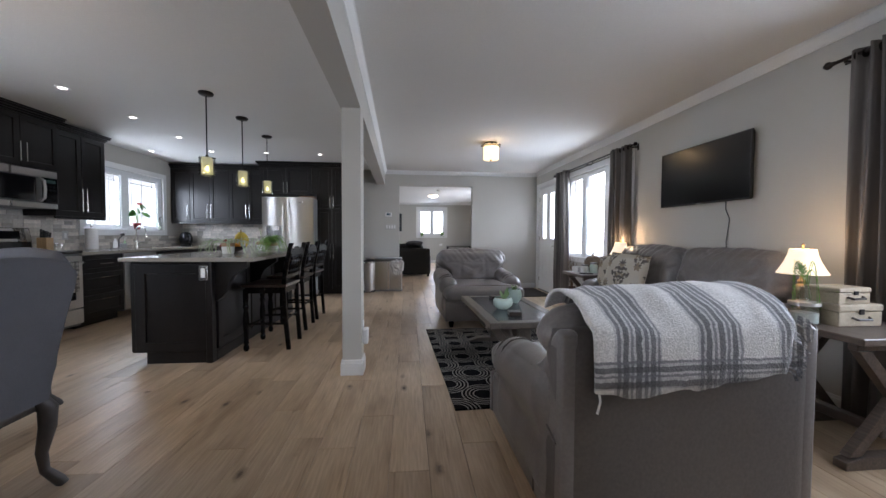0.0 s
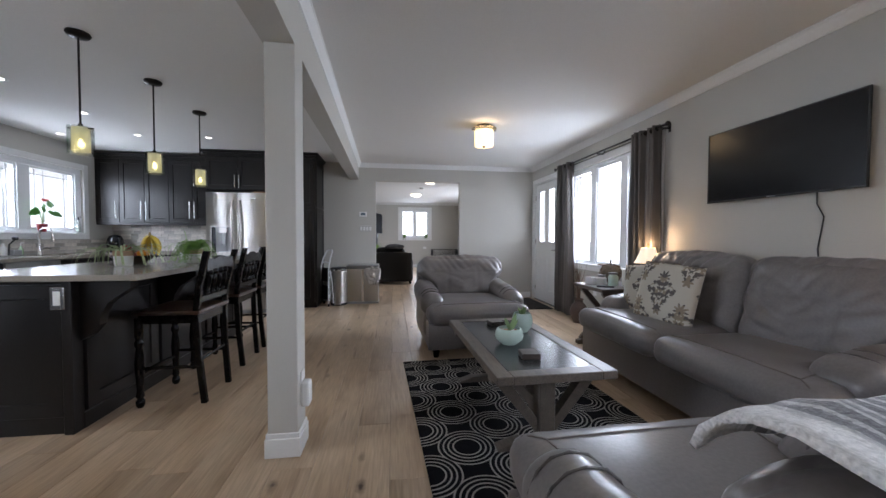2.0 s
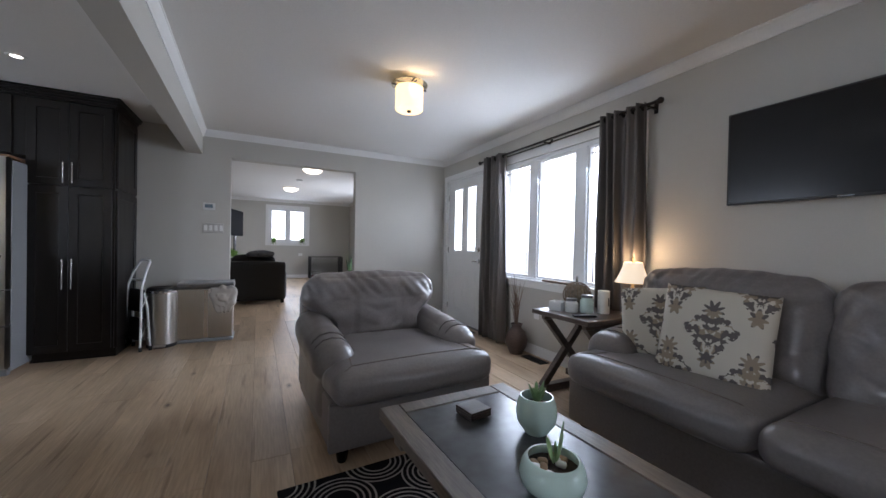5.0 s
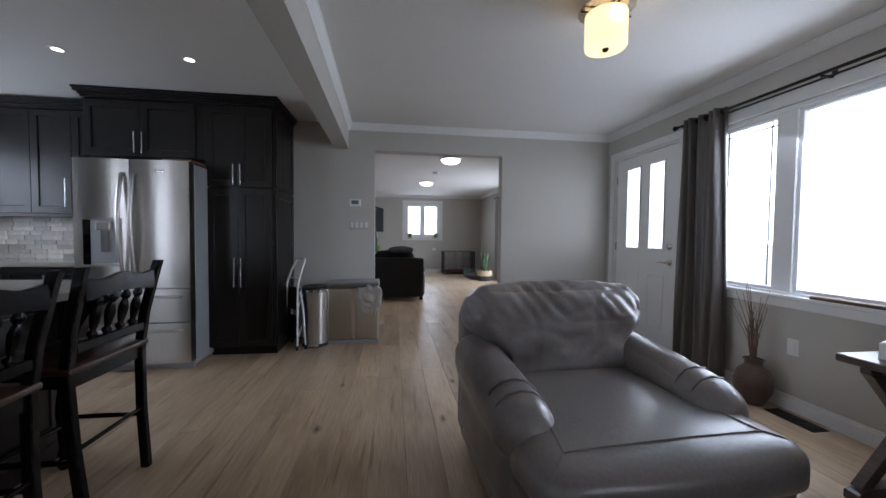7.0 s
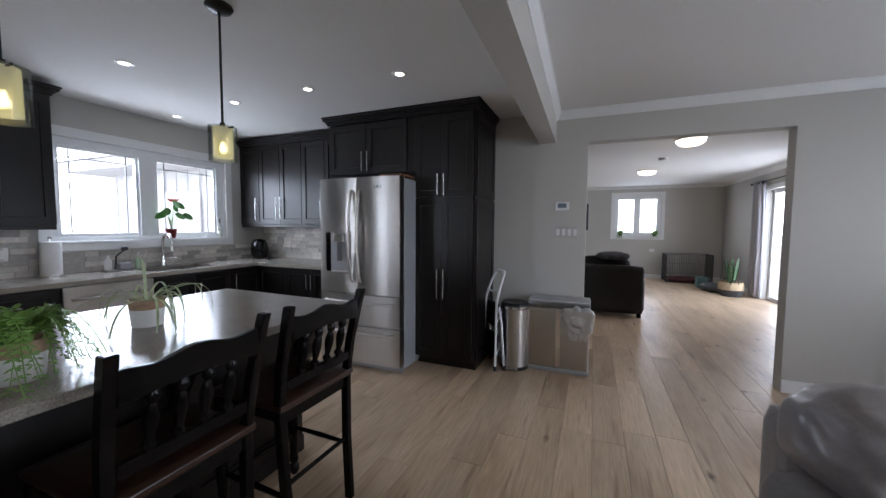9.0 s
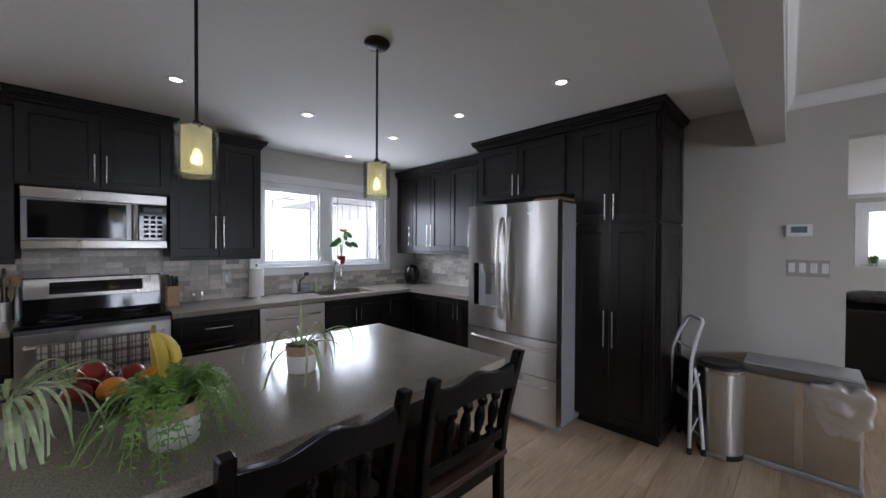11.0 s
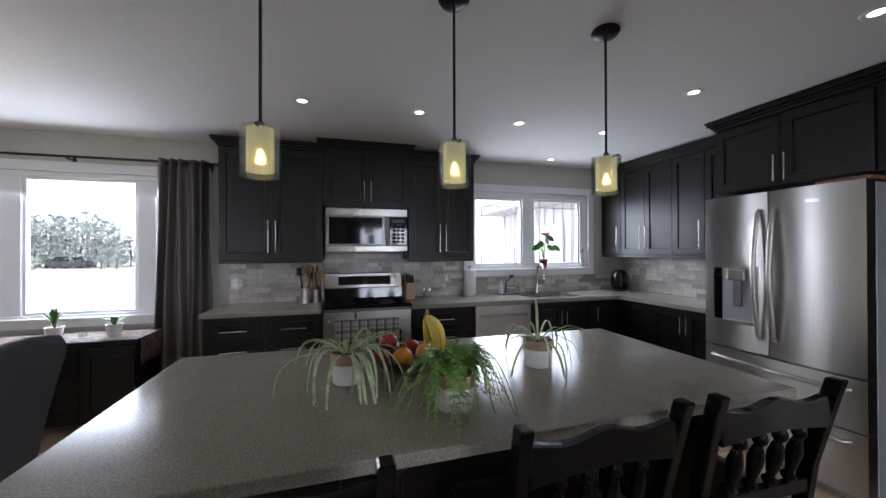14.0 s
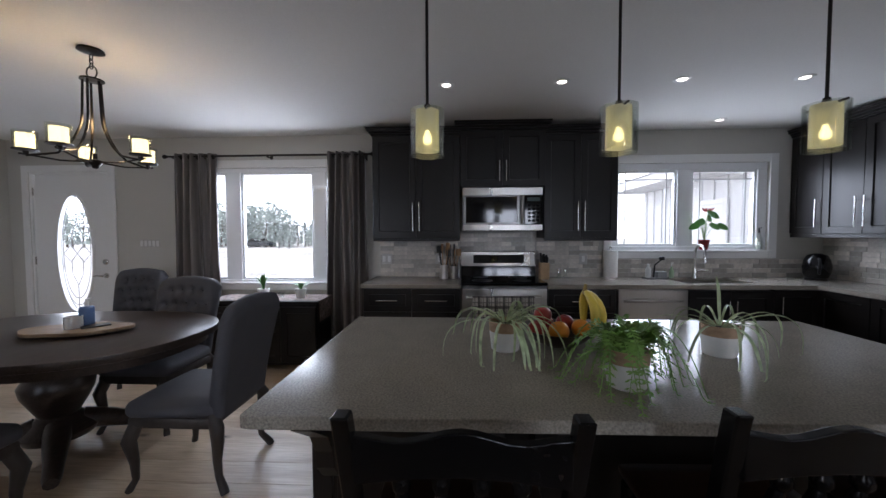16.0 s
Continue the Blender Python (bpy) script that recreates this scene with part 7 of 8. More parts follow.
# living room ceiling light
PLATEG = glass("pale amber plate glass", (0.95, 0.88, 0.72), 0.15, 0.55)
cl = thing("ceiling_light", "flush ceiling light with amber glass cylinder in clear glass", "ceiling light", (1.15, 5.658, CEIL))
cl.matrix_world = cl.matrix_world @ Matrix.Diagonal((1.18, 1.18, 1.08, 1))
part("canopy", lathe([(0, 0), (0.075, 0), (0.075, -0.018), (0.03, -0.028), (0, -0.028)], 28), BRONZE, cl, "", 50)
part("glass_plate", lathe([(0.0, -0.030), (0.125, -0.030), (0.125, -0.034), (0.0, -0.034)], 36), PLATEG, cl, "", 50)
part("shade", lathe([(0.0, -0.052), (0.092, -0.052), (0.094, -0.056), (0.094, -0.215), (0.09, -0.222), (0.0, -0.222)], 36), WARMGLOW, cl, "lit frosted amber glass", 50)
part("arm", tube([(-0.125, 0, -0.048), (0.125, 0, -0.048)], 0.005, 6), BRONZE, cl)
part("arm", tube([(0, -0.125, -0.048), (0, 0.125, -0.048)], 0.005, 6), BRONZE, cl)
part("finial", lathe([(0, -0.222), (0.016, -0.224), (0.012, -0.236), (0, -0.24)], 14), BRONZE, cl, "", 50)
lamp("ceiling_light_bulb", "POINT", pose(1.15, 5.54, CEIL - 0.10), 1.4, (1.0, 0.70, 0.36), radius=0.03)

# bins and step ladder
b1 = thing("pedal_bin", "round stainless steel pedal bin with black lid", "bin", (-0.835, 7.76, 0))
part("body", lathe([(0, 0.03), (0.132, 0.03), (0.132, 0.60), (0.126, 0.605), (0, 0.605)], 36), STEEL, b1, "", 40)
part("base", lathe([(0, 0), (0.134, 0), (0.134, 0.035), (0, 0.035)], 36), BLACKP, b1, "", 40)
part("lid", lathe([(0, 0.62), (0.115, 0.635), (0.134, 0.622), (0.136, 0.605), (0, 0.605)], 36), BLACKP, b1, "", 40)
part("rim", lathe([(0.133, 0.575), (0.138, 0.58), (0.138, 0.604), (0.133, 0.606)], 36), CHROME, b1)
part("pedal", box(-0.055, 0.055, -0.16, -0.10, 0.012, 0.035, 0.006), STEEL, b1)
b2 = thing("recycling_bin", "wide stainless steel dual bin with a clear bag hanging out", "bin", (-0.44, 7.90, 0))
W = 0.275
part("body", box(-W + 0.005, W - 0.005, -0.145, 0.145, 0.035, 0.60, 0.018, 3), STEEL, b2, "", 40)
part("divider_strip", box(-0.018, 0.022, -0.149, -0.144, 0.05, 0.59, 0.001), CHROME, b2)
part("base", box(-W, W, -0.15, 0.15, 0.0, 0.036, 0.01, 2), GREYMETAL, b2)
part("rim", box(-W, W, -0.152, 0.152, 0.60, 0.655, 0.012, 2), STEELD, b2, "", 40)
part("lid", box(-W + 0.004, W - 0.004, -0.146, 0.146, 0.655, 0.672, 0.006, 2), GREYMETAL, b2)
bag = soft(0.27, 0.06, 0.31, 0.02, 12, 0.0, 4, 0.040, 20)
for v in bag.verts:
    v.co.x *= 0.45 + 0.55 * min(1, v.co.z / 0.16)
BAG = glass("clear plastic bag", (0.97, 0.97, 0.98), 0.35, 0.30)
part("plastic_bag", moved(bag, pose(0.175, -0.178, 0.32)), BAG, b2, "clear plastic liner", 180)
ld = thing("step_ladder", "folded white step ladder leaning by the pantry", "ladder", (-1.045, 7.70, 0), 38)
LADW = mat("white painted steel", (0.74, 0.75, 0.76), 0.35, vary=0.03)
part("front_frame", tube([(-0.03, -0.150, 0.02), (-0.02, -0.136, 0.50), (-0.012, -0.129, 0.66), (0.03, -0.116, 0.80), (0.075, -0.095, 0.905), (0.085, -0.068, 0.925), (0.085, 0.068, 0.925), (0.075, 0.095, 0.905), (0.03, 0.116, 0.80), (-0.012, 0.129, 0.66), (-0.02, 0.136, 0.50), (-0.03, 0.150, 0.02)], 0.0125, 8), LADW, ld, "white tubular frame with loop handle", 60)
part("rear_frame", tube([(0.055, -0.160, 0.02), (0.035, -0.136, 0.45), (0.012, -0.116, 0.60), (0.012, 0.116, 0.60), (0.035, 0.136, 0.45), (0.055, 0.160, 0.02)], 0.0115, 8), LADW, ld, "", 60)
part("cross_bar", tube([(0.02, -0.119, 0.72), (0.02, 0.119, 0.72)], 0.010, 8), LADW, ld, "", 60)
part("cross_bar", tube([(0.05, -0.153, 0.12), (0.05, 0.153, 0.12)], 0.008, 8), LADW, ld, "", 60)
for z in (0.10, 0.40):
    part("step", moved(box(-0.012, 0.012, -0.124, 0.124, 0, 0.23, 0.005), pose(-0.004, 0, z, 0, 4, 0)), BLACKP, ld, "black ribbed folded step")
    for y in (-0.132, 0.132):
        part("step_bracket", tube([(-0.02, y, z + 0.02), (0.02, y, z + 0.12), (0.042, y, z + 0.16)], 0.006, 6), LADW, ld)
for x, y in ((-0.03, -0.15), (-0.03, 0.15), (0.055, -0.16), (0.055, 0.16)):
    part("foot", tube([(x, y, 0.0), (x, y, 0.045)], 0.016, 8), BLACKP, ld)
po = thing("air_freshener", "white plug-in box low on the post", "plug", (POST[1] + 0.0005, 3.46, 0.30))
part("case", box(0.0, 0.045, -0.04, 0.04, -0.07, 0.06, 0.012, 2), PLASTICW, po)
part("outlet_cover", box(-0.0, 0.006, -0.036, 0.036, 0.065, 0.12, 0.002), PLASTICW, po)

# ---- dining area ----
# button cloth darkened to carry the shade of the tuft hollows in its colour
BUTTON_SHADED = mat("cloth button with painted tuft shade", (0.045, 0.045, 0.05), 0.9, vary=0.1, spec=0.2)
def dining_chair(at, rz, label):
    """Upholstered dining chair facing -y with tufted arched back and cabriole legs."""
    c = thing("dining_chair", label, "chair", at, rz, "chairs round the dining table")
    bm = soft(0.52, 0.50, 0.10, 0.045, 6, 0.02)
    for v in bm.verts:
        v.co.x *= 1.0 - 0.10 * (v.co.y + 0.25) / 0.5
    part("seat", moved(bm, pose(0, -0.01, 0.395)), FABRIC, c, "", 180)
    part("seat_rail", moved(box(-0.245, 0.245, -0.245, 0.22, 0.345, 0.41, 0.02, 2), pose(0, 0, 0)), LEGW, c, "", 40)
    n, m = 36, 44
    bm = bmesh.new()
    rows = {}
    for s in (0, 1):
        for i in range(n + 1):
            for k in range(m + 1):
                u, v = -1 + 2 * i / n, k / m
                hw = 0.225 + 0.035 * v
                top = 0.585 + 0.045 * math.cos(u * 1.45) - (0.05 * max(0, abs(u) - 0.82) / 0.18)
                z = v * top
                edge = min(1, (1 - abs(u)) * 9) * min(1, (1 - v) * 9)
                thick = 0.018 + 0.027 * edge ** 0.5
                y = 0.05 * v ** 1.6 + 0.06 * v
                tuft = 0.0
                if s == 0:
                    for q in range(4):
                        for p in range(5 if q % 2 == 0 else 4):
                            tu = (-0.68 + 0.34 * p) if q % 2 == 0 else (-0.51 + 0.34 * p)
                            tv = 0.32 + 0.17 * q
                            d2 = ((u - tu) * 0.25) ** 2 + ((v - tv) * 0.6) ** 2
                            tuft = max(tuft, 0.040 * math.exp(-d2 / 0.0007))
                rows[(s, i, k)] = bm.verts.new((u * hw, y + (-thick + tuft if s == 0 else thick), z))
        for i in range(n):
            for k in range(m):
                bm.faces.new([rows[(s, i + a, k + b)] for a, b in ((0, 0), (1, 0), (1, 1), (0, 1))])
    for i in range(n):
        for k in (0, m):
            bm.faces.new((rows[(0, i, k)], rows[(0, i + 1, k)], rows[(1, i + 1, k)], rows[(1, i, k)]))
    for k in range(m):
        for i in (0, n):
            bm.faces.new((rows[(0, i, k)], rows[(0, i, k + 1)], rows[(1, i, k + 1)], rows[(1, i, k)]))
    back = part("backrest", moved(bm, pose(0, 0.215, 0.40)), FABRIC, c, "button-tufted grey upholstered back", 60)
    for q in range(4):
        for p in range(5 if q % 2 == 0 else 4):
            u = (-0.68 + 0.34 * p) if q % 2 == 0 else (-0.51 + 0.34 * p)
            v = 0.32 + 0.17 * q
            if v > 0.9:
                continue
            x, z = u * (0.225 + 0.035 * v), v * (0.585 + 0.045 * math.cos(u * 1.45))
            part("button", moved(lathe([(0, -0.004), (0.009, -0.002), (0.009, 0.002), (0, 0.005)], 8), pose(x, 0.215 + 0.05 * v ** 1.6 + 0.06 * v - 0.008, 0.40 + z, 90, 0, 0)), BUTTON_SHADED, back)
    for x in (-0.225, 0.225):
        s = 1 if x > 0 else -1
        part("leg", tube([(x * 0.93, -0.215, 0.37), (x * 1.04 + s * 0.01, -0.235, 0.28), (x * 1.0, -0.225, 0.16), (x * 0.98, -0.225, 0.06), (x * 1.06, -0.245, 0.012), (x * 1.08, -0.25, 0.0)], [0.036, 0.036, 0.024, 0.017, 0.019, 0.018], 10), LEGW, c, "carved cabriole leg", 60)
        part("leg", tube([(x * 0.90, 0.20, 0.42), (x * 1.0, 0.235, 0.35), (x * 0.98, 0.235, 0.27), (x * 0.92, 0.22, 0.16), (x * 0.93, 0.228, 0.08), (x * 1.02, 0.268, 0.02), (x * 1.04, 0.278, 0.0)], [0.030, 0.036, 0.031, 0.022, 0.019, 0.023, 0.021], 10), LEGW, c, "", 60)
    return c


LEGW = mat("dark weathered leg wood", (0.040, 0.032, 0.028), 0.45, vary=0.25, scale=30, stretch=(1, 1, 0.2))
base = dining_chair((-2.56, 2.745, 0), 0, "grey tufted upholstered dining chair with dark cabriole legs")
for x, y, rz in ((-1.855, 1.95, -88), (-3.10, 2.02, 90), (-3.80, 0.98, 92), (-1.92, 1.22, -90)):
    copy_thing(base, pose(x, y, 0, 0, 0, rz))

dt = thing("dining_table", "oval dark plank dining table on a turned pedestal", "table", (-2.68, 1.70, 0))
n = 64
def rounded(c):
    return math.copysign(abs(c) ** 0.8, c)


ov = [(0.63 * rounded(math.cos(2 * math.pi * k / n)), 0.92 * rounded(math.sin(2 * math.pi * k / n))) for k in range(n)]
part("tabletop", prism(ov, "z", 0.715, 0.76, 0.006), DARKW, dt, "", 30)
part("apron", prism([(a * 0.90, b_ * 0.93) for a, b_ in ov], "z", 0.655, 0.714), DARKW, dt, "", 30)
part("pedestal", lathe([(0, 0.10), (0.17, 0.10), (0.19, 0.14), (0.14, 0.19), (0.10, 0.24), (0.13, 0.30), (0.17, 0.38), (0.18, 0.44), (0.14, 0.51), (0.10, 0.55), (0.16, 0.60), (0.24, 0.655), (0, 0.655)], 32), DARKW, dt, "turned pedestal", 50)
for k in range(4):
    a = math.pi / 4 + k * math.pi / 2
    d = Vector((math.cos(a), math.sin(a), 0))
    part("foot", tube([d * 0.10 + Vector((0, 0, 0.17)), d * 0.24 + Vector((0, 0, 0.13)), d * 0.38 + Vector((0, 0, 0.07)), d * 0.48 + Vector((0, 0, 0.045)), d * 0.52 + Vector((0, 0, 0.035))], [0.07, 0.06, 0.045, 0.042, 0.034], 10), DARKW, dt, "", 60)
ty = thing("serving_tray", "live-edge wooden serving board on the dining table", "tray", (-2.66, 1.86, 0.7605), 104)
ed = [(0.30 * math.cos(t_) * (1 + 0.06 * math.sin(3 * t_)), 0.15 * math.sin(t_) * (1 + 0.08 * math.sin(5 * t_ + 1))) for t_ in [2 * math.pi * k / 40 for k in range(40)]]
part("board", prism(ed, "z", 0.012, 0.034, 0.004), mat("live edge board", (0.30, 0.21, 0.13), 0.5, vary=0.25, scale=10, stretch=(1, 8, 1)), ty)
for x in (-0.18, 0.18):
    part("foot", box(x - 0.02, x + 0.02, -0.05, 0.05, 0, 0.012), DARKW, ty)
cu = thing("candle_cup", "white ceramic candle cup on the board", "cup", (-2.645, 1.86, 0.795))
part("cup", lathe([(0, 0), (0.042, 0), (0.045, 0.005), (0.045, 0.075), (0.041, 0.075), (0.041, 0.06), (0, 0.06)], 24), POTW, cu, "", 50)
so = thing("pump_bottle", "blue hand lotion bottle with clear pump", "bottle", (-2.715, 1.875, 0.795))
part("bottle", moved(soft(0.075, 0.05, 0.125, 0.015, 3), pose(0, 0, 0)), mat("blue label", (0.10, 0.17, 0.33), 0.35, vary=0.05), so, "", 60)
part("label_text", box(-0.02, 0.02, -0.0265, -0.0245, 0.06, 0.07), PLASTICW, so)
part("pump", tube([(0, 0, 0.12), (0, 0, 0.17), (-0.03, 0, 0.172)], [0.012, 0.007, 0.005]), PLASTICW, so)
ps = part("phone", box(-0.035, 0.035, -0.07, 0.07, 0, 0.009, 0.003), BLACKP)
ps.matrix_world = pose(-2.69, 1.96, 0.7945, 0, 0, 50)
tagged(ps, "black phone lying on the board", "phone")

# buffet under the dining window
bf = thing("buffet", "low dark buffet cabinet under the dining window", "buffet", (-4.02, 1.74, 0), 90)
part("body", box(0, 1.10, 0.02, 0.42, 0.06, 0.68, 0.004), ESP, bf)
part("top", box(-0.02, 1.12, -0.005, 0.44, 0.68, 0.71, 0.005), ESP, bf)
for k in range(3):
    d = part("door", moved(shaker(0.355, 0.56), Matrix.Translation((0.012 + 0.362 * k, 0.02, 0.09))), ESP, bf)
    part("knob", moved(lathe([(0, 0), (0.012, 0), (0.016, 0.018), (0, 0.024)], 12), pose(0.31 + 0.362 * k, 0.0, 0.40, 90, 0, 0)), BRONZE, d)
for x in (0.03, 1.07):
    for y in (0.05, 0.38):
        part("foot", box(x - 0.025, x + 0.025, y - 0.025, y + 0.025, 0, 0.06), ESP, bf)
rn = bmesh.new()
add_box(rn, -0.028, 1.128, 0.03, 0.38, 0.7105, 0.714)
add_box(rn, 1.125, 1.129, 0.03, 0.38, 0.50, 0.712)
add_box(rn, -0.029, -0.025, 0.03, 0.38, 0.50, 0.712)
ru = part("table_runner", rn, mat("patterned runner", (0.24, 0.19, 0.17), 0.9, bump=0.001, scale=40, vary=0.6, vary2=0.3, scale2=14))
ru.matrix_world = bf.matrix_world.copy()
tagged(ru, "brown patterned runner draped over the buffet", "table runner")
for y, s, h, seed in ((2.20, "tall", 0.16, 3), (2.60, "low", 0.10, 7)):
    p = thing("sill_plant", "small green plant in white pot on the buffet", "plant", (-4.22, y, 0.7145), 0, "plants on the buffet")
    part("pot", lathe([(0, 0), (0.045, 0), (0.058, 0.09), (0.06, 0.092), (0.054, 0.092), (0.05, 0.08), (0, 0.08)], 24), POTW, p, "", 50)
    lv = bmesh.new()
    rr = random.Random(seed)
    for k in range(9):
        a = k * 2.4
        d = Vector((math.cos(a), math.sin(a), 0))
        e = d * (0.03 + 0.05 * rr.random()) * (1 if s == "tall" else 1.8) + Vector((0, 0, h * rr.uniform(0.7, 1.1)))
        ribbon(lv, [Vector((0, 0, 0.08)) + Vector((e.x * u * u, e.y * u * u, e.z * u * (1.0 if s == "tall" else 1.5 - 0.7 * u))) for u in (0, 0.25, 0.5, 0.75, 0.9, 1)], 0.016 if s == "tall" else 0.022, Vector((-d.y, d.x, 0)))
    part("leaves", lv, mat("houseplant leaf", (0.10, 0.24, 0.07), 0.4, vary=0.25), p)
jr = thing("votive_glass", "small clear glass votive on the buffet", "glass", (-4.20, 2.40, 0.7145))
part("glass", lathe([(0, 0), (0.03, 0), (0.035, 0.05), (0.032, 0.05), (0.028, 0.008), (0, 0.008)], 20), CLEAR, jr, "", 50)
LX = XL + 0.10
curtain_rod(LX, 1.05, 3.30, 2.235, XL, "bronze curtain rod over the dining window", False)
curtain(LX, 1, 1.14, 1.59, 2.235, "taupe striped curtain panel beside the back door", CURT, 5, 0.05, 0.12, 5, "taupe curtains")
curtain(LX, 1, 2.84, 3.25, 2.235, "taupe striped curtain panel beside the cabinets", CURT, 5, 0.05, 0.10, 6, "taupe curtains")

# chandelier
ch = thing("chandelier", "bronze five-arm chandelier with lit glass candle shades", "chandelier", (-2.61, 2.085, CEIL * 0.09))
ch.matrix_world = ch.matrix_world @ Matrix.Diagonal((0.93, 0.93, 0.91, 1))
part("canopy", lathe([(0, CEIL), (0.066, CEIL), (0.07, CEIL - 0.012), (0.03, CEIL - 0.026), (0, CEIL - 0.026)], 28), BRONZE, ch, "", 50)
for k in range(3):
    z = CEIL - 0.03 - 0.028 * k
    part("chain_link", tube([((0.011 * math.cos(t_)) * (k % 2), (0.011 * math.cos(t_)) * (1 - k % 2), z - 0.018 + 0.02 * math.sin(t_)) for t_ in [2 * math.pi * j / 14 for j in range(15)]], 0.0028, 6), BRONZE, ch, "", 60)
part("loop", tube([(0, 0.035 * math.cos(t_), CEIL - 0.145 + 0.04 * math.sin(t_)) for t_ in [2 * math.pi * j / 18 for j in range(19)]], 0.004, 6), BRONZE, ch, "", 60)
part("crown_plate", lathe([(0, CEIL - 0.19), (0.06, CEIL - 0.19), (0.062, CEIL - 0.20), (0, CEIL - 0.205)], 28), BRONZE, ch, "", 50)
part("hub", lathe([(0, 1.70), (0.016, 1.705), (0.02, 1.72), (0.035, 1.735), (0.035, 1.755), (0.012, 1.765), (0.012, 1.80), (0, 1.80)], 20), BRONZE, ch, "", 50)
for k in range(5):
    a = math.radians(18 + 72 * k)
    d = Vector((math.cos(a), math.sin(a), 0))
    pts = []
    for j in range(13):
        u = j / 12
        r_ = 0.045 + 0.02 * u + 0.24 * max(0, (u - 0.45) / 0.55) ** 2.2
        z = 2.27 - 0.44 * min(1, u / 0.82) - 0.075 * max(0, (u - 0.6) / 0.4)
        pts.append(d * r_ + Vector((0, 0, z)))
    arm = part("arm", tube(pts, 0.0075, 6), BRONZE, ch, "", 60)
    part("tie_bar", tube([d * 0.03 + Vector((0, 0, 1.745)), d * 0.16 + Vector((0, 0, 1.74)), d * 0.335 + Vector((0, 0, 1.765))], 0.006, 6), BRONZE, ch, "", 60)
    o = d * 0.305
    part("cup", lathe([(0, 1.757), (0.012, 1.757), (0.014, 1.78), (0.058, 1.785), (0.06, 1.792), (0, 1.792)], 24, o.x, o.y), BRONZE, arm, "", 50)
    part("inner_shade", lathe([(0.0, 1.793), (0.040, 1.793), (0.041, 1.80), (0.041, 1.885), (0.038, 1.885), (0.037, 1.80), (0.0, 1.80)], 24, o.x, o.y), CHGLOW, arm, "lit cream glass", 60)
    g = part("outer_shade", lathe([(0.0535, 1.793), (0.0555, 1.90), (0.0535, 1.90), (0.0515, 1.793)], 28, o.x, o.y), CLEAR, arm, "clear outer glass", 60)
    g.visible_shadow = False

# ---- far room ----
sf = thing("sofa", "dark brown fabric sofa seen from behind", "sofa", (-0.35, 10.75, 0))
SOFD = mat("dark sofa fabric", (0.016, 0.014, 0.013), 0.8, bump=0.001, scale=200, vary=0.15)
part("back", moved(soft(1.80, 0.20, 0.72, 0.05, 5, 0.0, 2, 0.006), pose(0.0, -0.36, 0.06)), SOFD, sf, "", 180)
part("base", box(-0.9, 0.9, -0.40, 0.45, 0.06, 0.38, 0.03, 2), SOFD, sf, "", 40)
for s in (-1, 1):
    part("arm", moved(soft(0.20, 0.92, 0.56, 0.07, 4), pose(s * 0.82, 0.02, 0.06)), SOFD, sf, "", 180)
for k in range(2):
    part("back_cushion", moved(soft(0.72, 0.20, 0.44, 0.08, 5, 0.03, k, 0.012), pose(-0.36 + 0.72 * k, -0.18, 0.44, -8, 0, 0)), SOFD, sf, "", 180)
    part("seat_cushion", moved(soft(0.72, 0.66, 0.16, 0.05, 4, 0.01), pose(-0.36 + 0.72 * k, 0.12, 0.36)), SOFD, sf, "", 180)
for x in (-0.85, 0.85):
    for y in (-0.36, 0.42):
        part("foot", box(x - 0.03, x + 0.03, y - 0.03, y + 0.03, 0, 0.06, 0.004), BLACKW, sf)
bl = part("folded_blanket", moved(soft(0.42, 0.34, 0.10, 0.05, 6, 0.02, 4, 0.03, 9), pose(0, 0, 0)), mat("grey fleece", (0.10, 0.10, 0.11), 0.95, vary=0.3, scale=20), None, "", 180)
bl.matrix_world = pose(0.12, 10.50, 0.86, 0, 0, 12)
tagged(bl, "crumpled grey blanket on the sofa back", "blanket")
ftv = thing("media_television", "black television on a stand in the far room", "television", (-0.40, 13.5, 0), -12)
part("screen", box(-0.035, 0.0, -0.55, 0.55, 1.28, 1.93, 0.006), mat("dull dark screen", (0.006, 0.006, 0.007), 0.85, vary=0.02, spec=0.05), ftv)
part("stand", box(-0.40, 0.06, -0.70, 0.70, 0.0, 0.62, 0.01), ESP, ftv)
part("mount", box(-0.06, -0.036, -0.08, 0.08, 0.62, 1.35), BLACKP, ftv)
fp = thing("potted_plant", "small potted plant on the media stand", "plant", (-0.44, 12.92, 0.621))
part("pot", lathe([(0, 0), (0.06, 0), (0.08, 0.14), (0.07, 0.14), (0, 0.12)], 20), POTW, fp, "", 50)
part("leaves", moved(leafy_fronds(31, 18, 0.22, 0.28, -1, 0.03), Matrix.Translation((0, 0, 0.13))), PLANTM, fp)
# wire crate with bed
cr = thing("dog_crate", "black wire pet crate against the far wall", "crate", (2.02, 15.02, 0))
for x in (-0.48, 0.48):
    for y in (-0.30, 0.30):
        part("post", tube([(x, y, 0), (x, y, 0.70)], 0.008, 6), BLACKP, cr)
for z in (0.02, 0.70):
    part("rail", tube([(-0.48, -0.30, z), (0.48, -0.30, z), (0.48, 0.30, z), (-0.48, 0.30, z), (-0.48, -0.30, z)], 0.006, 6), BLACKP, cr)
wr = bmesh.new()
for k in range(26):
    x = -0.46 + 0.92 * k / 25
    for y in (-0.30, 0.30):
        add_tube(wr, [(x, y, 0.02), (x, y, 0.70)], 0.0035, 4)
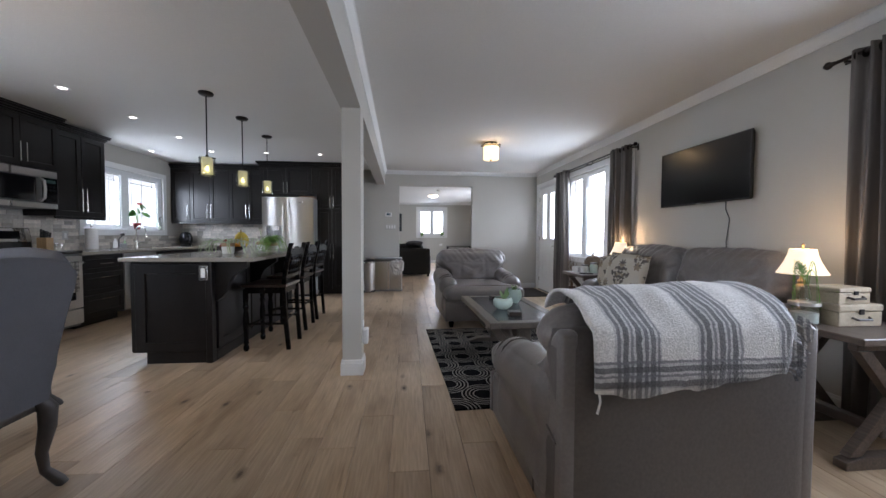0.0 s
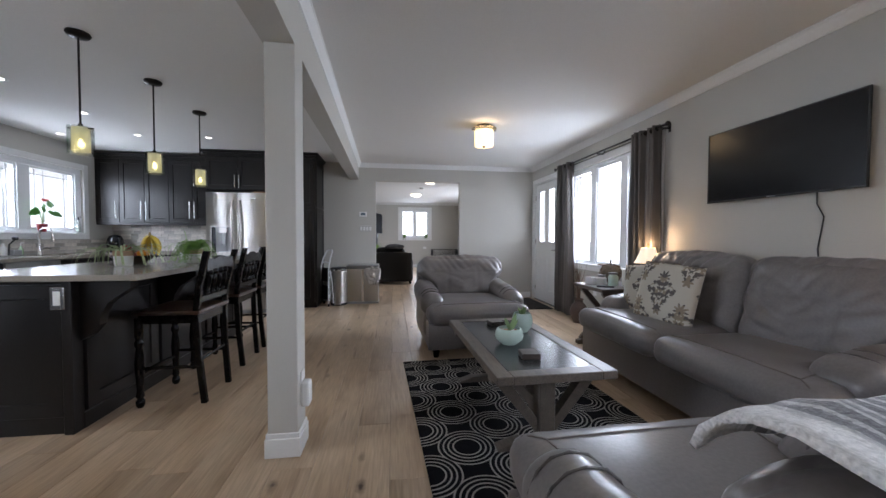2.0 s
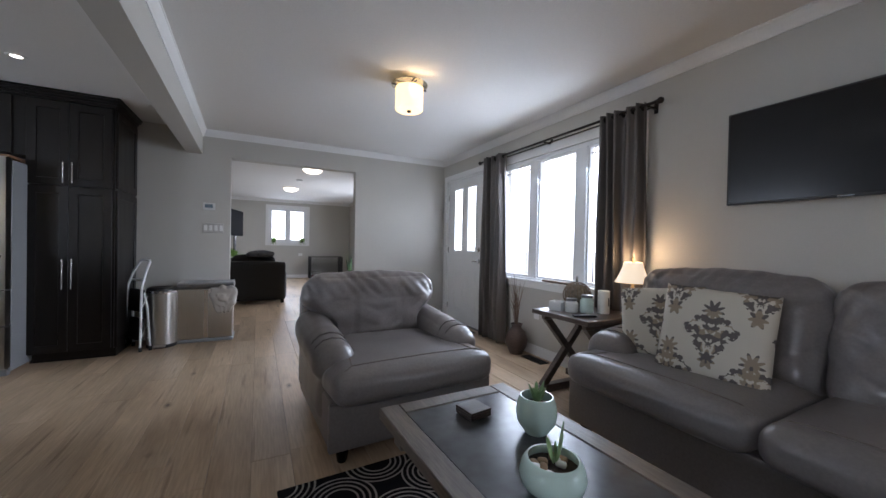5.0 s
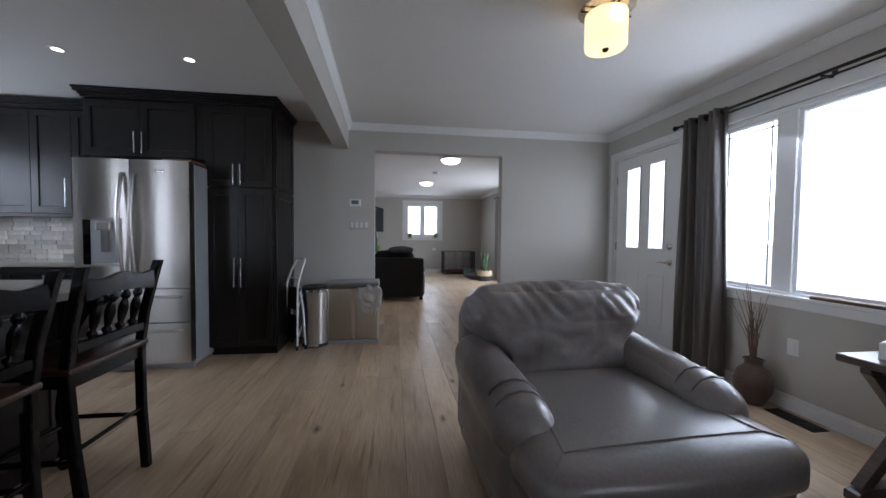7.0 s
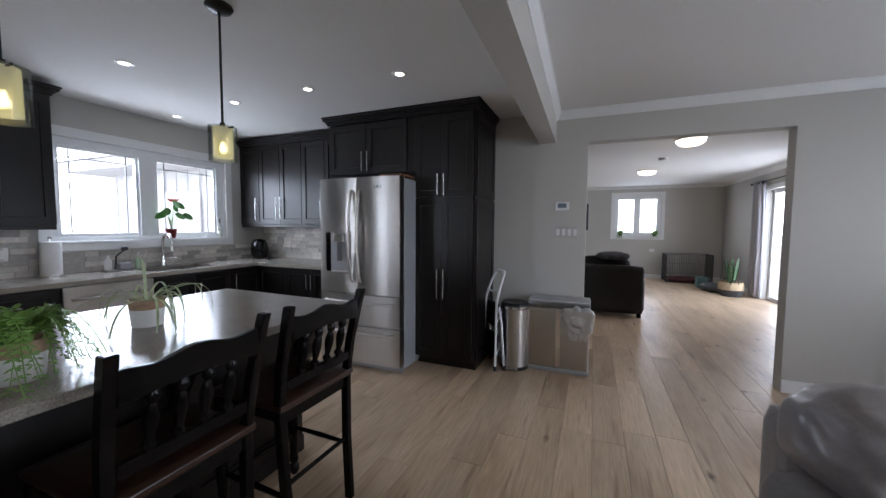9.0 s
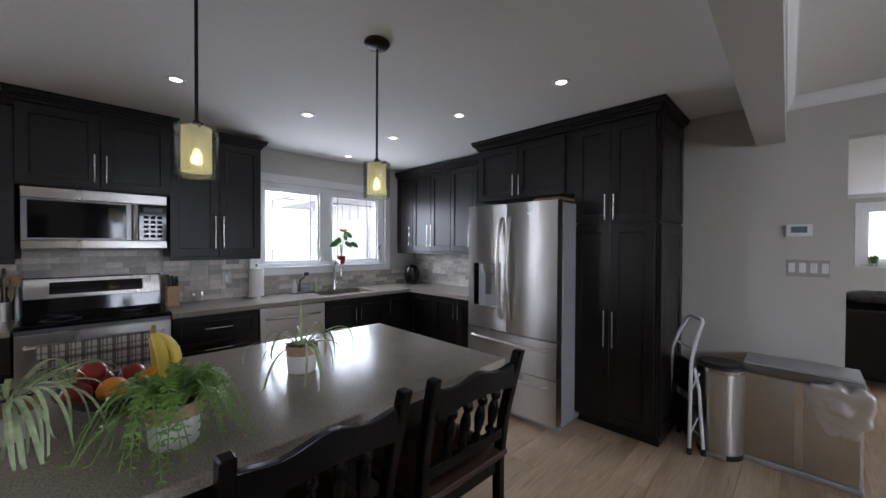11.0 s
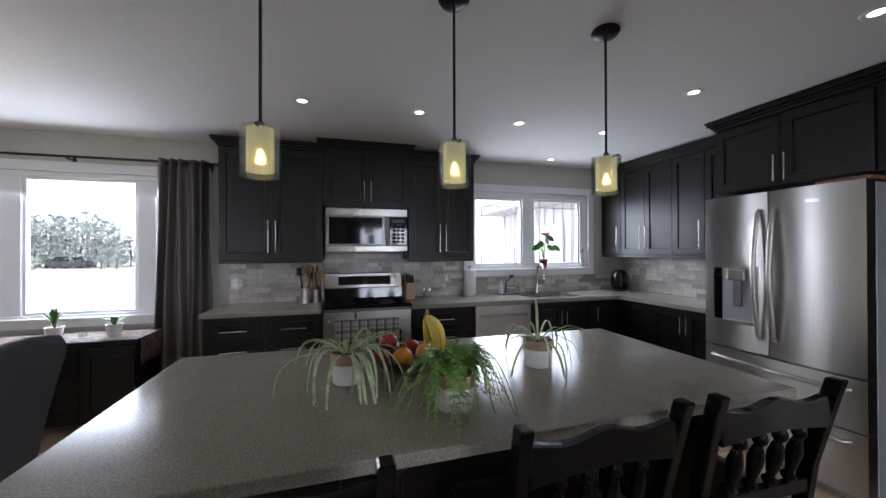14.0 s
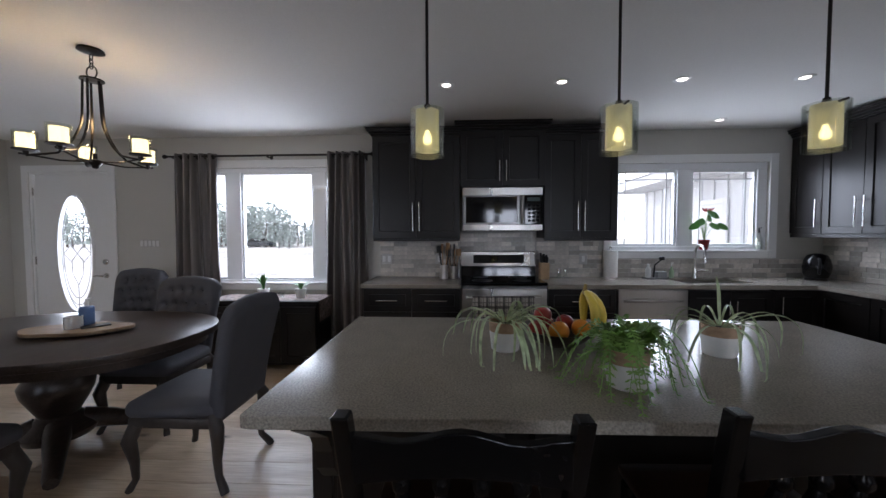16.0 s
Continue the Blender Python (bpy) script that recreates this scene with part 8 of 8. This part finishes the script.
for k in range(16):
    y = -0.28 + 0.56 * k / 15
    for x in (-0.48, 0.48):
        add_tube(wr, [(x, y, 0.02), (x, y, 0.70)], 0.0035, 4)
for z in (0.25, 0.48):
    add_tube(wr, [(-0.48, -0.30, z), (0.48, -0.30, z)], 0.004, 4)
tagged(part("wire", wr, BLACKP, cr), kind="stuff")
part("tray", box(-0.47, 0.47, -0.29, 0.29, 0.0, 0.016), BLACKP, cr)
bd = part("pet_cushion", moved(soft(0.82, 0.46, 0.10, 0.045, 5, 0.02, 6, 0.012), pose(2.02, 15.0, 0.017)), mat("maroon cushion", (0.09, 0.02, 0.022), 0.9, vary=0.25), None, "", 180)
tagged(bd, "dark red cushion lying inside the pet crate", "cushion")
pb = thing("pet_bed", "round grey pet bed on the floor", "pet bed", (2.36, 13.75, 0))
part("ring", moved(lathe([(0.20, 0.02), (0.27, 0.0), (0.33, 0.03), (0.34, 0.09), (0.29, 0.14), (0.22, 0.12), (0.20, 0.06)], 32), pose(0, 0, 0)), mat("grey plush", (0.12, 0.12, 0.125), 0.95, vary=0.2), pb, "", 180)
part("cushion", lathe([(0, 0.0), (0.24, 0.0), (0.24, 0.05), (0, 0.07)], 28), mat("beige plush", (0.35, 0.30, 0.26), 0.95, vary=0.1), pb, "", 60)
bs = thing("snake_plant", "snake plant in a woven two-tone basket", "plant", (2.42, 13.18, 0))
part("basket", lathe([(0, 0), (0.17, 0), (0.205, 0.08), (0.215, 0.13), (0.2155, 0.131)], 32), mat("dark weave", (0.05, 0.05, 0.05), 0.9, bump=0.004, scale=60, vary=0.3), bs, "dark lower basket", 60)
part("basket_top", lathe([(0.2155, 0.131), (0.215, 0.20), (0.20, 0.28), (0.19, 0.28), (0.19, 0.22), (0, 0.22)], 32), mat("seagrass weave", (0.46, 0.35, 0.22), 0.9, bump=0.004, scale=60, vary=0.25), bs, "natural seagrass upper basket", 60)
for s in (-1, 1):
    part("handle", tube([(s * 0.06, -0.19, 0.25), (s * 0.06, -0.20, 0.33), (s * -0.06, -0.20, 0.33), (s * -0.06, -0.19, 0.25)] if s > 0 else [(-0.06, 0.19, 0.25), (-0.06, 0.20, 0.33), (0.06, 0.20, 0.33), (0.06, 0.19, 0.25)], 0.012), SEATW, bs, "", 60)
lv = bmesh.new()
rr = random.Random(9)
for k in range(13):
    a = k * 2.4
    d = Vector((math.cos(a), math.sin(a), 0))
    e = d * rr.uniform(0.02, 0.16) + Vector((0, 0, rr.uniform(0.35, 0.62)))
    ribbon(lv, [Vector((d.x * 0.05, d.y * 0.05, 0.22)) + e * u for u in (0, 0.2, 0.4, 0.6, 0.8, 1)], 0.032, Vector((-d.y, d.x, 0)))
part("leaves", lv, mat("snake plant leaf", (0.07, 0.13, 0.06), 0.45, vary=0.35, scale=12, stretch=(1, 1, 3)), bs)
tb = part("storage_bin", box(-0.10, 0.10, -0.10, 0.10, 0, 0.24, 0.01, 2), mat("teal bin", (0.12, 0.22, 0.20), 0.6, vary=0.08))
tb.matrix_world = pose(2.15, 14.15, 0)
tagged(tb, "small teal storage bin on the floor", "bin")
curtain_rod(FX1 - 0.09, 10.6, 13.45, 2.23, FX1, "dark rod above the patio door", False)
curtain(FX1 - 0.09, -1, 12.93, 13.35, 2.23, "light grey curtain panel beside the patio door", CURTL, 5, 0.05, -0.04, 8)
curtain(FX1 - 0.09, -1, 10.62, 10.95, 2.23, "light grey curtain panel beside the patio door", CURTL, 5, 0.05, 0.0, 9)
for x, y in ((0.93, 9.75), (0.77, 12.45)):
    d = thing("dome_light", "lit flush dome ceiling light", "ceiling light", (x, y, CEIL), 0, "dome lights in the far room")
    part("base", lathe([(0, 0), (0.17, 0), (0.175, -0.012), (0.165, -0.022), (0, -0.022)], 36), CHROME, d, "", 50)
    part("dome", lathe([(0.162, -0.022), (0.155, -0.045), (0.12, -0.075), (0.06, -0.092), (0.0, -0.096)], 36), DOMEGLOW, d, "glowing frosted glass", 60)
sd = part("smoke_detector", lathe([(0, 0), (0.065, 0), (0.065, -0.02), (0.05, -0.036), (0, -0.038)], 28), PLASTICW, None, "", 50)
sd.matrix_world = pose(0.84, 11.1, CEIL)
tagged(sd, "white round smoke detector on the ceiling", "smoke detector")
for x in (0.52, 1.34):
    p = thing("hanging_plant", "small trailing plant on the far window sill", "plant", (x, FY1 - 0.035, 1.125), 0, "plants on the far sill")
    part("pot", lathe([(0, 0), (0.03, 0), (0.04, 0.07), (0, 0.07)], 16), BLACKP, p, "", 50)
    part("leaves", moved(leafy_fronds(int(x * 50), 12, 0.10, 0.09, -0.16, 0.03), Matrix.Translation((0, -0.03, 0.075))), PLANTM, p)
ho = plate("wall_outlet", "small outlet plate on the far wall", (1.30, FY1, 0.75), 0, 0.12, 0.08, 1)

# ---- outdoors ----
bm = bmesh.new()
n = 48
lo_, hi_ = [], []
for k in range(n):
    a = 2 * math.pi * k / n
    lo_.append(bm.verts.new((180 * math.cos(a), 180 * math.sin(a), -1)))
    hi_.append(bm.verts.new((180 * math.cos(a), 180 * math.sin(a), 80)))
for k in range(n):
    bm.faces.new((lo_[k], lo_[(k + 1) % n], hi_[(k + 1) % n], hi_[k]))
structure("backdrop", bm, BRIGHTSKY, "bright hazy sky at the horizon", "sky")
rr = random.Random(77)
# leaf colour lifted to pale grey-green: the distance haze is painted in
LEAF_HAZED = mat("haze-paled tree foliage", (0.44, 0.50, 0.46), 0.8, vary=0.4, scale=1.5, vary2=0.3, scale2=0.4)
BARK = mat("tree bark", (0.12, 0.09, 0.07), 0.9, vary=0.3)


def tree(at, h, seed, conifer=False, dense=1.0):
    r = random.Random(seed)
    t = thing("tree", "distant green tree in hazy sunlight" if not conifer else "distant dark green conifer tree", "tree", at, r.uniform(0, 360), "trees beyond the yard")
    bm = bmesh.new()
    add_tube(bm, [(0, 0, -0.1), (0.1, 0, h * 0.3), (0.0, 0.1, h * 0.6), (0, 0, h * 0.9)], [h * 0.03, h * 0.024, h * 0.014, h * 0.005], 7)
    for k in range(6):
        a, z = k * 2.1, h * (0.3 + 0.08 * k)
        add_tube(bm, [(0, 0, z), (h * 0.12 * math.cos(a), h * 0.12 * math.sin(a), z + h * 0.08), (h * 0.22 * math.cos(a), h * 0.22 * math.sin(a), z + h * 0.16)], [h * 0.012, h * 0.008, h * 0.003], 5)
    part("trunk", bm, BARK, t)
    verts, faces = [], []
    for k in range(int(900 * dense)):
        z = r.uniform(0.10, 1.0)
        spread = (1 - z) * 0.28 + 0.02 if conifer else 0.40 * math.sin(math.pi * min(1, max(0.02, z - 0.02) / 1.0)) ** 0.6
        a = r.uniform(0, 6.283)
        q = spread * (0.35 + 0.65 * r.random() ** 0.5) * (1 + 0.3 * math.sin(3 * a + seed) + 0.2 * math.sin(9 * z + a))
        c = Vector((h * q * math.cos(a), h * q * math.sin(a), h * z))
        s = h * r.uniform(0.018, 0.045)
        e1 = Vector((r.gauss(0, 1), r.gauss(0, 1), r.gauss(0, 0.6))).normalized()
        e2 = e1.cross(Vector((r.gauss(0, 1), r.gauss(0, 1), r.gauss(0, 1)))).normalized()
        i = len(verts)
        verts += [c - e1 * s, c + e2 * s * 0.6, c + e1 * s, c - e2 * s * 0.6]
        faces.append((i, i + 1, i + 2, i + 3))
    me = bpy.data.meshes.new("crown")
    me.from_pydata(verts, [], faces)
    me.materials.append(LEAF_HAZED)
    o = new("crown", me)
    o.parent = t
    return t


k = 0
for row in range(3):
    for i in range(30):
        k += 1
        y = -62 + 1.95 * i + rr.uniform(-0.8, 0.8)
        tall = 7.6 if y < -27 else 5.2
        tree((-66 + 3.5 * row + rr.uniform(-1, 1), y, -0.66), (tall - 1.1 * row) * rr.uniform(0.82, 1.12), 40 + k, k % 5 == 1, 0.8)
for i in range(12):
    k += 1
    tree((-50 + rr.uniform(-2, 2), -46 + 3.4 * i + rr.uniform(-1.4, 1.4), -0.66), rr.uniform(1.3, 2.1), 40 + k, False, 0.45)
# the wing of the house seen through the kitchen window
sh_ = thing("house_wing", "white board-and-batten house wing with a deep eave", "building", (0, 0, 0))
SID = mat("white siding", (0.75, 0.76, 0.77), 0.6, vary=0.03, scale=8)
part("wall", box(-9.0, -4.72, 8.52, 8.70, -0.65, 2.30), SID, sh_)
for i in range(14):
    part("batten", box(-8.98 + 0.31 * i, -8.94 + 0.31 * i, 8.495, 8.52, -0.65, 2.30, 0.003), SID, sh_)
part("corner_board", box(-9.02, -8.92, 8.49, 8.71, -0.65, 2.299), SID, sh_)
part("soffit", box(-9.4, -4.72, 7.80, 8.80, 2.302, 2.33), mat("grey soffit", (0.5, 0.51, 0.53), 0.7, vary=0.03), sh_)
part("fascia", box(-9.4, -4.72, 7.77, 7.798, 2.28, 2.46, 0.003), SID, sh_)
part("roof", prism([(7.72, 2.462), (8.9, 2.462), (8.9, 2.75)], "x", -9.45, -4.72), mat("grey shingles", (0.16, 0.16, 0.165), 0.9, vary=0.3, scale=30), sh_)
sd_ = part("door", box(-7.35, -6.50, 8.47, 8.494, -0.6, 1.85, 0.006), TRIM, sh_, "plain white door")
part("door_frame", boxes([(-7.43, -7.352, 8.465, 8.494, -0.6, 1.93), (-6.498, -6.42, 8.465, 8.494, -0.6, 1.93), (-7.352, -6.498, 8.465, 8.494, 1.852, 1.93)], 0.003), TRIM, sd_)
po_ = part("utility_pole", tube([(-58, -20.9, -0.7), (-58, -20.9, 2.2)], [0.14, 0.11], 8), SID)
tagged(po_, "white pole standing across the yard", "pole")
# parked car far across the yard
car = thing("parked_car", "dark parked car far across the yard", "car", (-58, -28.1, -0.65), 80)
CARM = mat("dark car paint", (0.03, 0.035, 0.04), 0.25, vary=0.05)
part("body", prism([(-2.2, 0.3), (2.2, 0.3), (2.25, 0.7), (1.5, 0.95), (-1.9, 0.98), (-2.25, 0.75)], "y", -0.85, 0.85, 0.06), CARM, car)
part("cabin", prism([(-1.75, 0.96), (0.95, 0.96), (0.35, 1.45), (-1.2, 1.48)], "y", -0.75, 0.75, 0.05), BLACKG, car)
for x in (-1.4, 1.4):
    for y in (-0.86, 0.70):
        w_ = part("wheel", moved(lathe([(0, 0), (0.33, 0), (0.33, 0.16), (0, 0.16)], 20), pose(x, y, 0.33, -90, 0, 0)), BLACKP, car)

# ---- tiled splash ----
TILE = mat("glazed stone tile", (0.50, 0.46, 0.41), 0.32, vary=0.12, scale=24, vary2=0.12, scale2=6, obj_random=0.36)
GROUT = mat("grout", (0.42, 0.40, 0.37), 0.9, vary=0.06)


def splash(name, axis, rows, hole=None):
    """Backing sheet with staggered mosaic tiles on it; rows: (lo, hi, z0, z1) fields."""
    r = random.Random(5)
    root = None
    bm = bmesh.new()
    for lo, hi, z0, z1 in rows:
        if axis == "x":
            add_box(bm, XL, XL + 0.006, lo, hi, z0, z1)
        else:
            add_box(bm, lo, hi, YF - 0.006, YF, z0, z1)
    root = structure(name, bm, GROUT, "backsplash of staggered grey-beige mosaic tiles", "tiles")
    TH = 0.048
    sizes = {l: None for l in (0.06, 0.11, 0.15, 0.20)}
    for l in sizes:
        b = box(0, l - 0.003, -0.010, 0, 0, TH - 0.003, 0.0015)
        me = bpy.data.meshes.new("tile")
        b.to_mesh(me); b.free()
        me.materials.append(TILE)
        sizes[l] = me
    n = 0
    rest = bmesh.new()
    for lo, hi, z0, z1 in rows:
        z = z0
        while z + TH <= z1 + 0.012:
            y = lo
            while y < hi - 0.03:
                l = r.choice((0.11, 0.15, 0.15, 0.20))
                if y + l > hi:
                    l = min((q for q in sizes if q <= hi - y + 0.005), default=None, key=lambda q: -q)
                    if l is None:
                        break
                m = pose(XL + 0.004, y, z, 0, 0, 90) if axis == "x" else pose(y, YF - 0.004, z)
                if n < 290:
                    shared("tile", sizes[l], m, root)
                elif axis == "x":
                    add_box(rest, XL + 0.004, XL + 0.014, y, y + l - 0.003, z, z + TH - 0.003)
                else:
                    add_box(rest, y, y + l - 0.003, YF - 0.014, YF - 0.004, z, z + TH - 0.003)
                n += 1
                y += l
            z += TH
    if len(rest.verts):
        tagged(part("tiles", rest, TILE, root), kind="stuff")
    else:
        rest.free()


splash("splash_west", "x", [(3.39, 4.272, CZ, 1.332), (4.272, 5.10, CZ, 1.41), (5.10, 5.81, CZ, 1.332), (5.81, YF - 0.006, CZ, 1.10)])
splash("splash_north", "y", [(XL + 0.02, -2.70, CZ, 1.36)])

# ---- floor planks ----
def plank_mesh(w, l):
    bm = box(0, w, 0, l, -0.012, 0.0, 0.0012)
    me = bpy.data.meshes.new("plank")
    bm.to_mesh(me)
    bm.free()
    me.materials.append(FLOORM)
    return me


floor_ob = bpy.data.objects["floor"]
PW = 0.19
PLANKS = {l: plank_mesh(PW - 0.0018, l - 0.0018) for l in (0.9, 1.2, 1.5, 1.9, 2.2)}
rng = random.Random(4)
rest = bmesh.new()
count = 0
col = 0
x = XL
while x < 2.9:
    y = YB - rng.uniform(0, 1.4)
    ymax = FY1 if x > FX0 else YF
    while y < ymax:
        l = rng.choice(list(PLANKS))
        near = -2.6 < x < 2.6 and 0.6 < y + l and y < 8.2
        if near and count < 300:
            shared("plank", PLANKS[l], pose(x, y, 0), floor_ob)
            count += 1
        else:
            add_box(rest, x, x + PW - 0.0018, y, min(y + l - 0.0018, ymax + 0.1), -0.012, 0.0)
        y += l
    x += PW
tagged(part("planks", rest, FLOORM, floor_ob), kind="stuff")
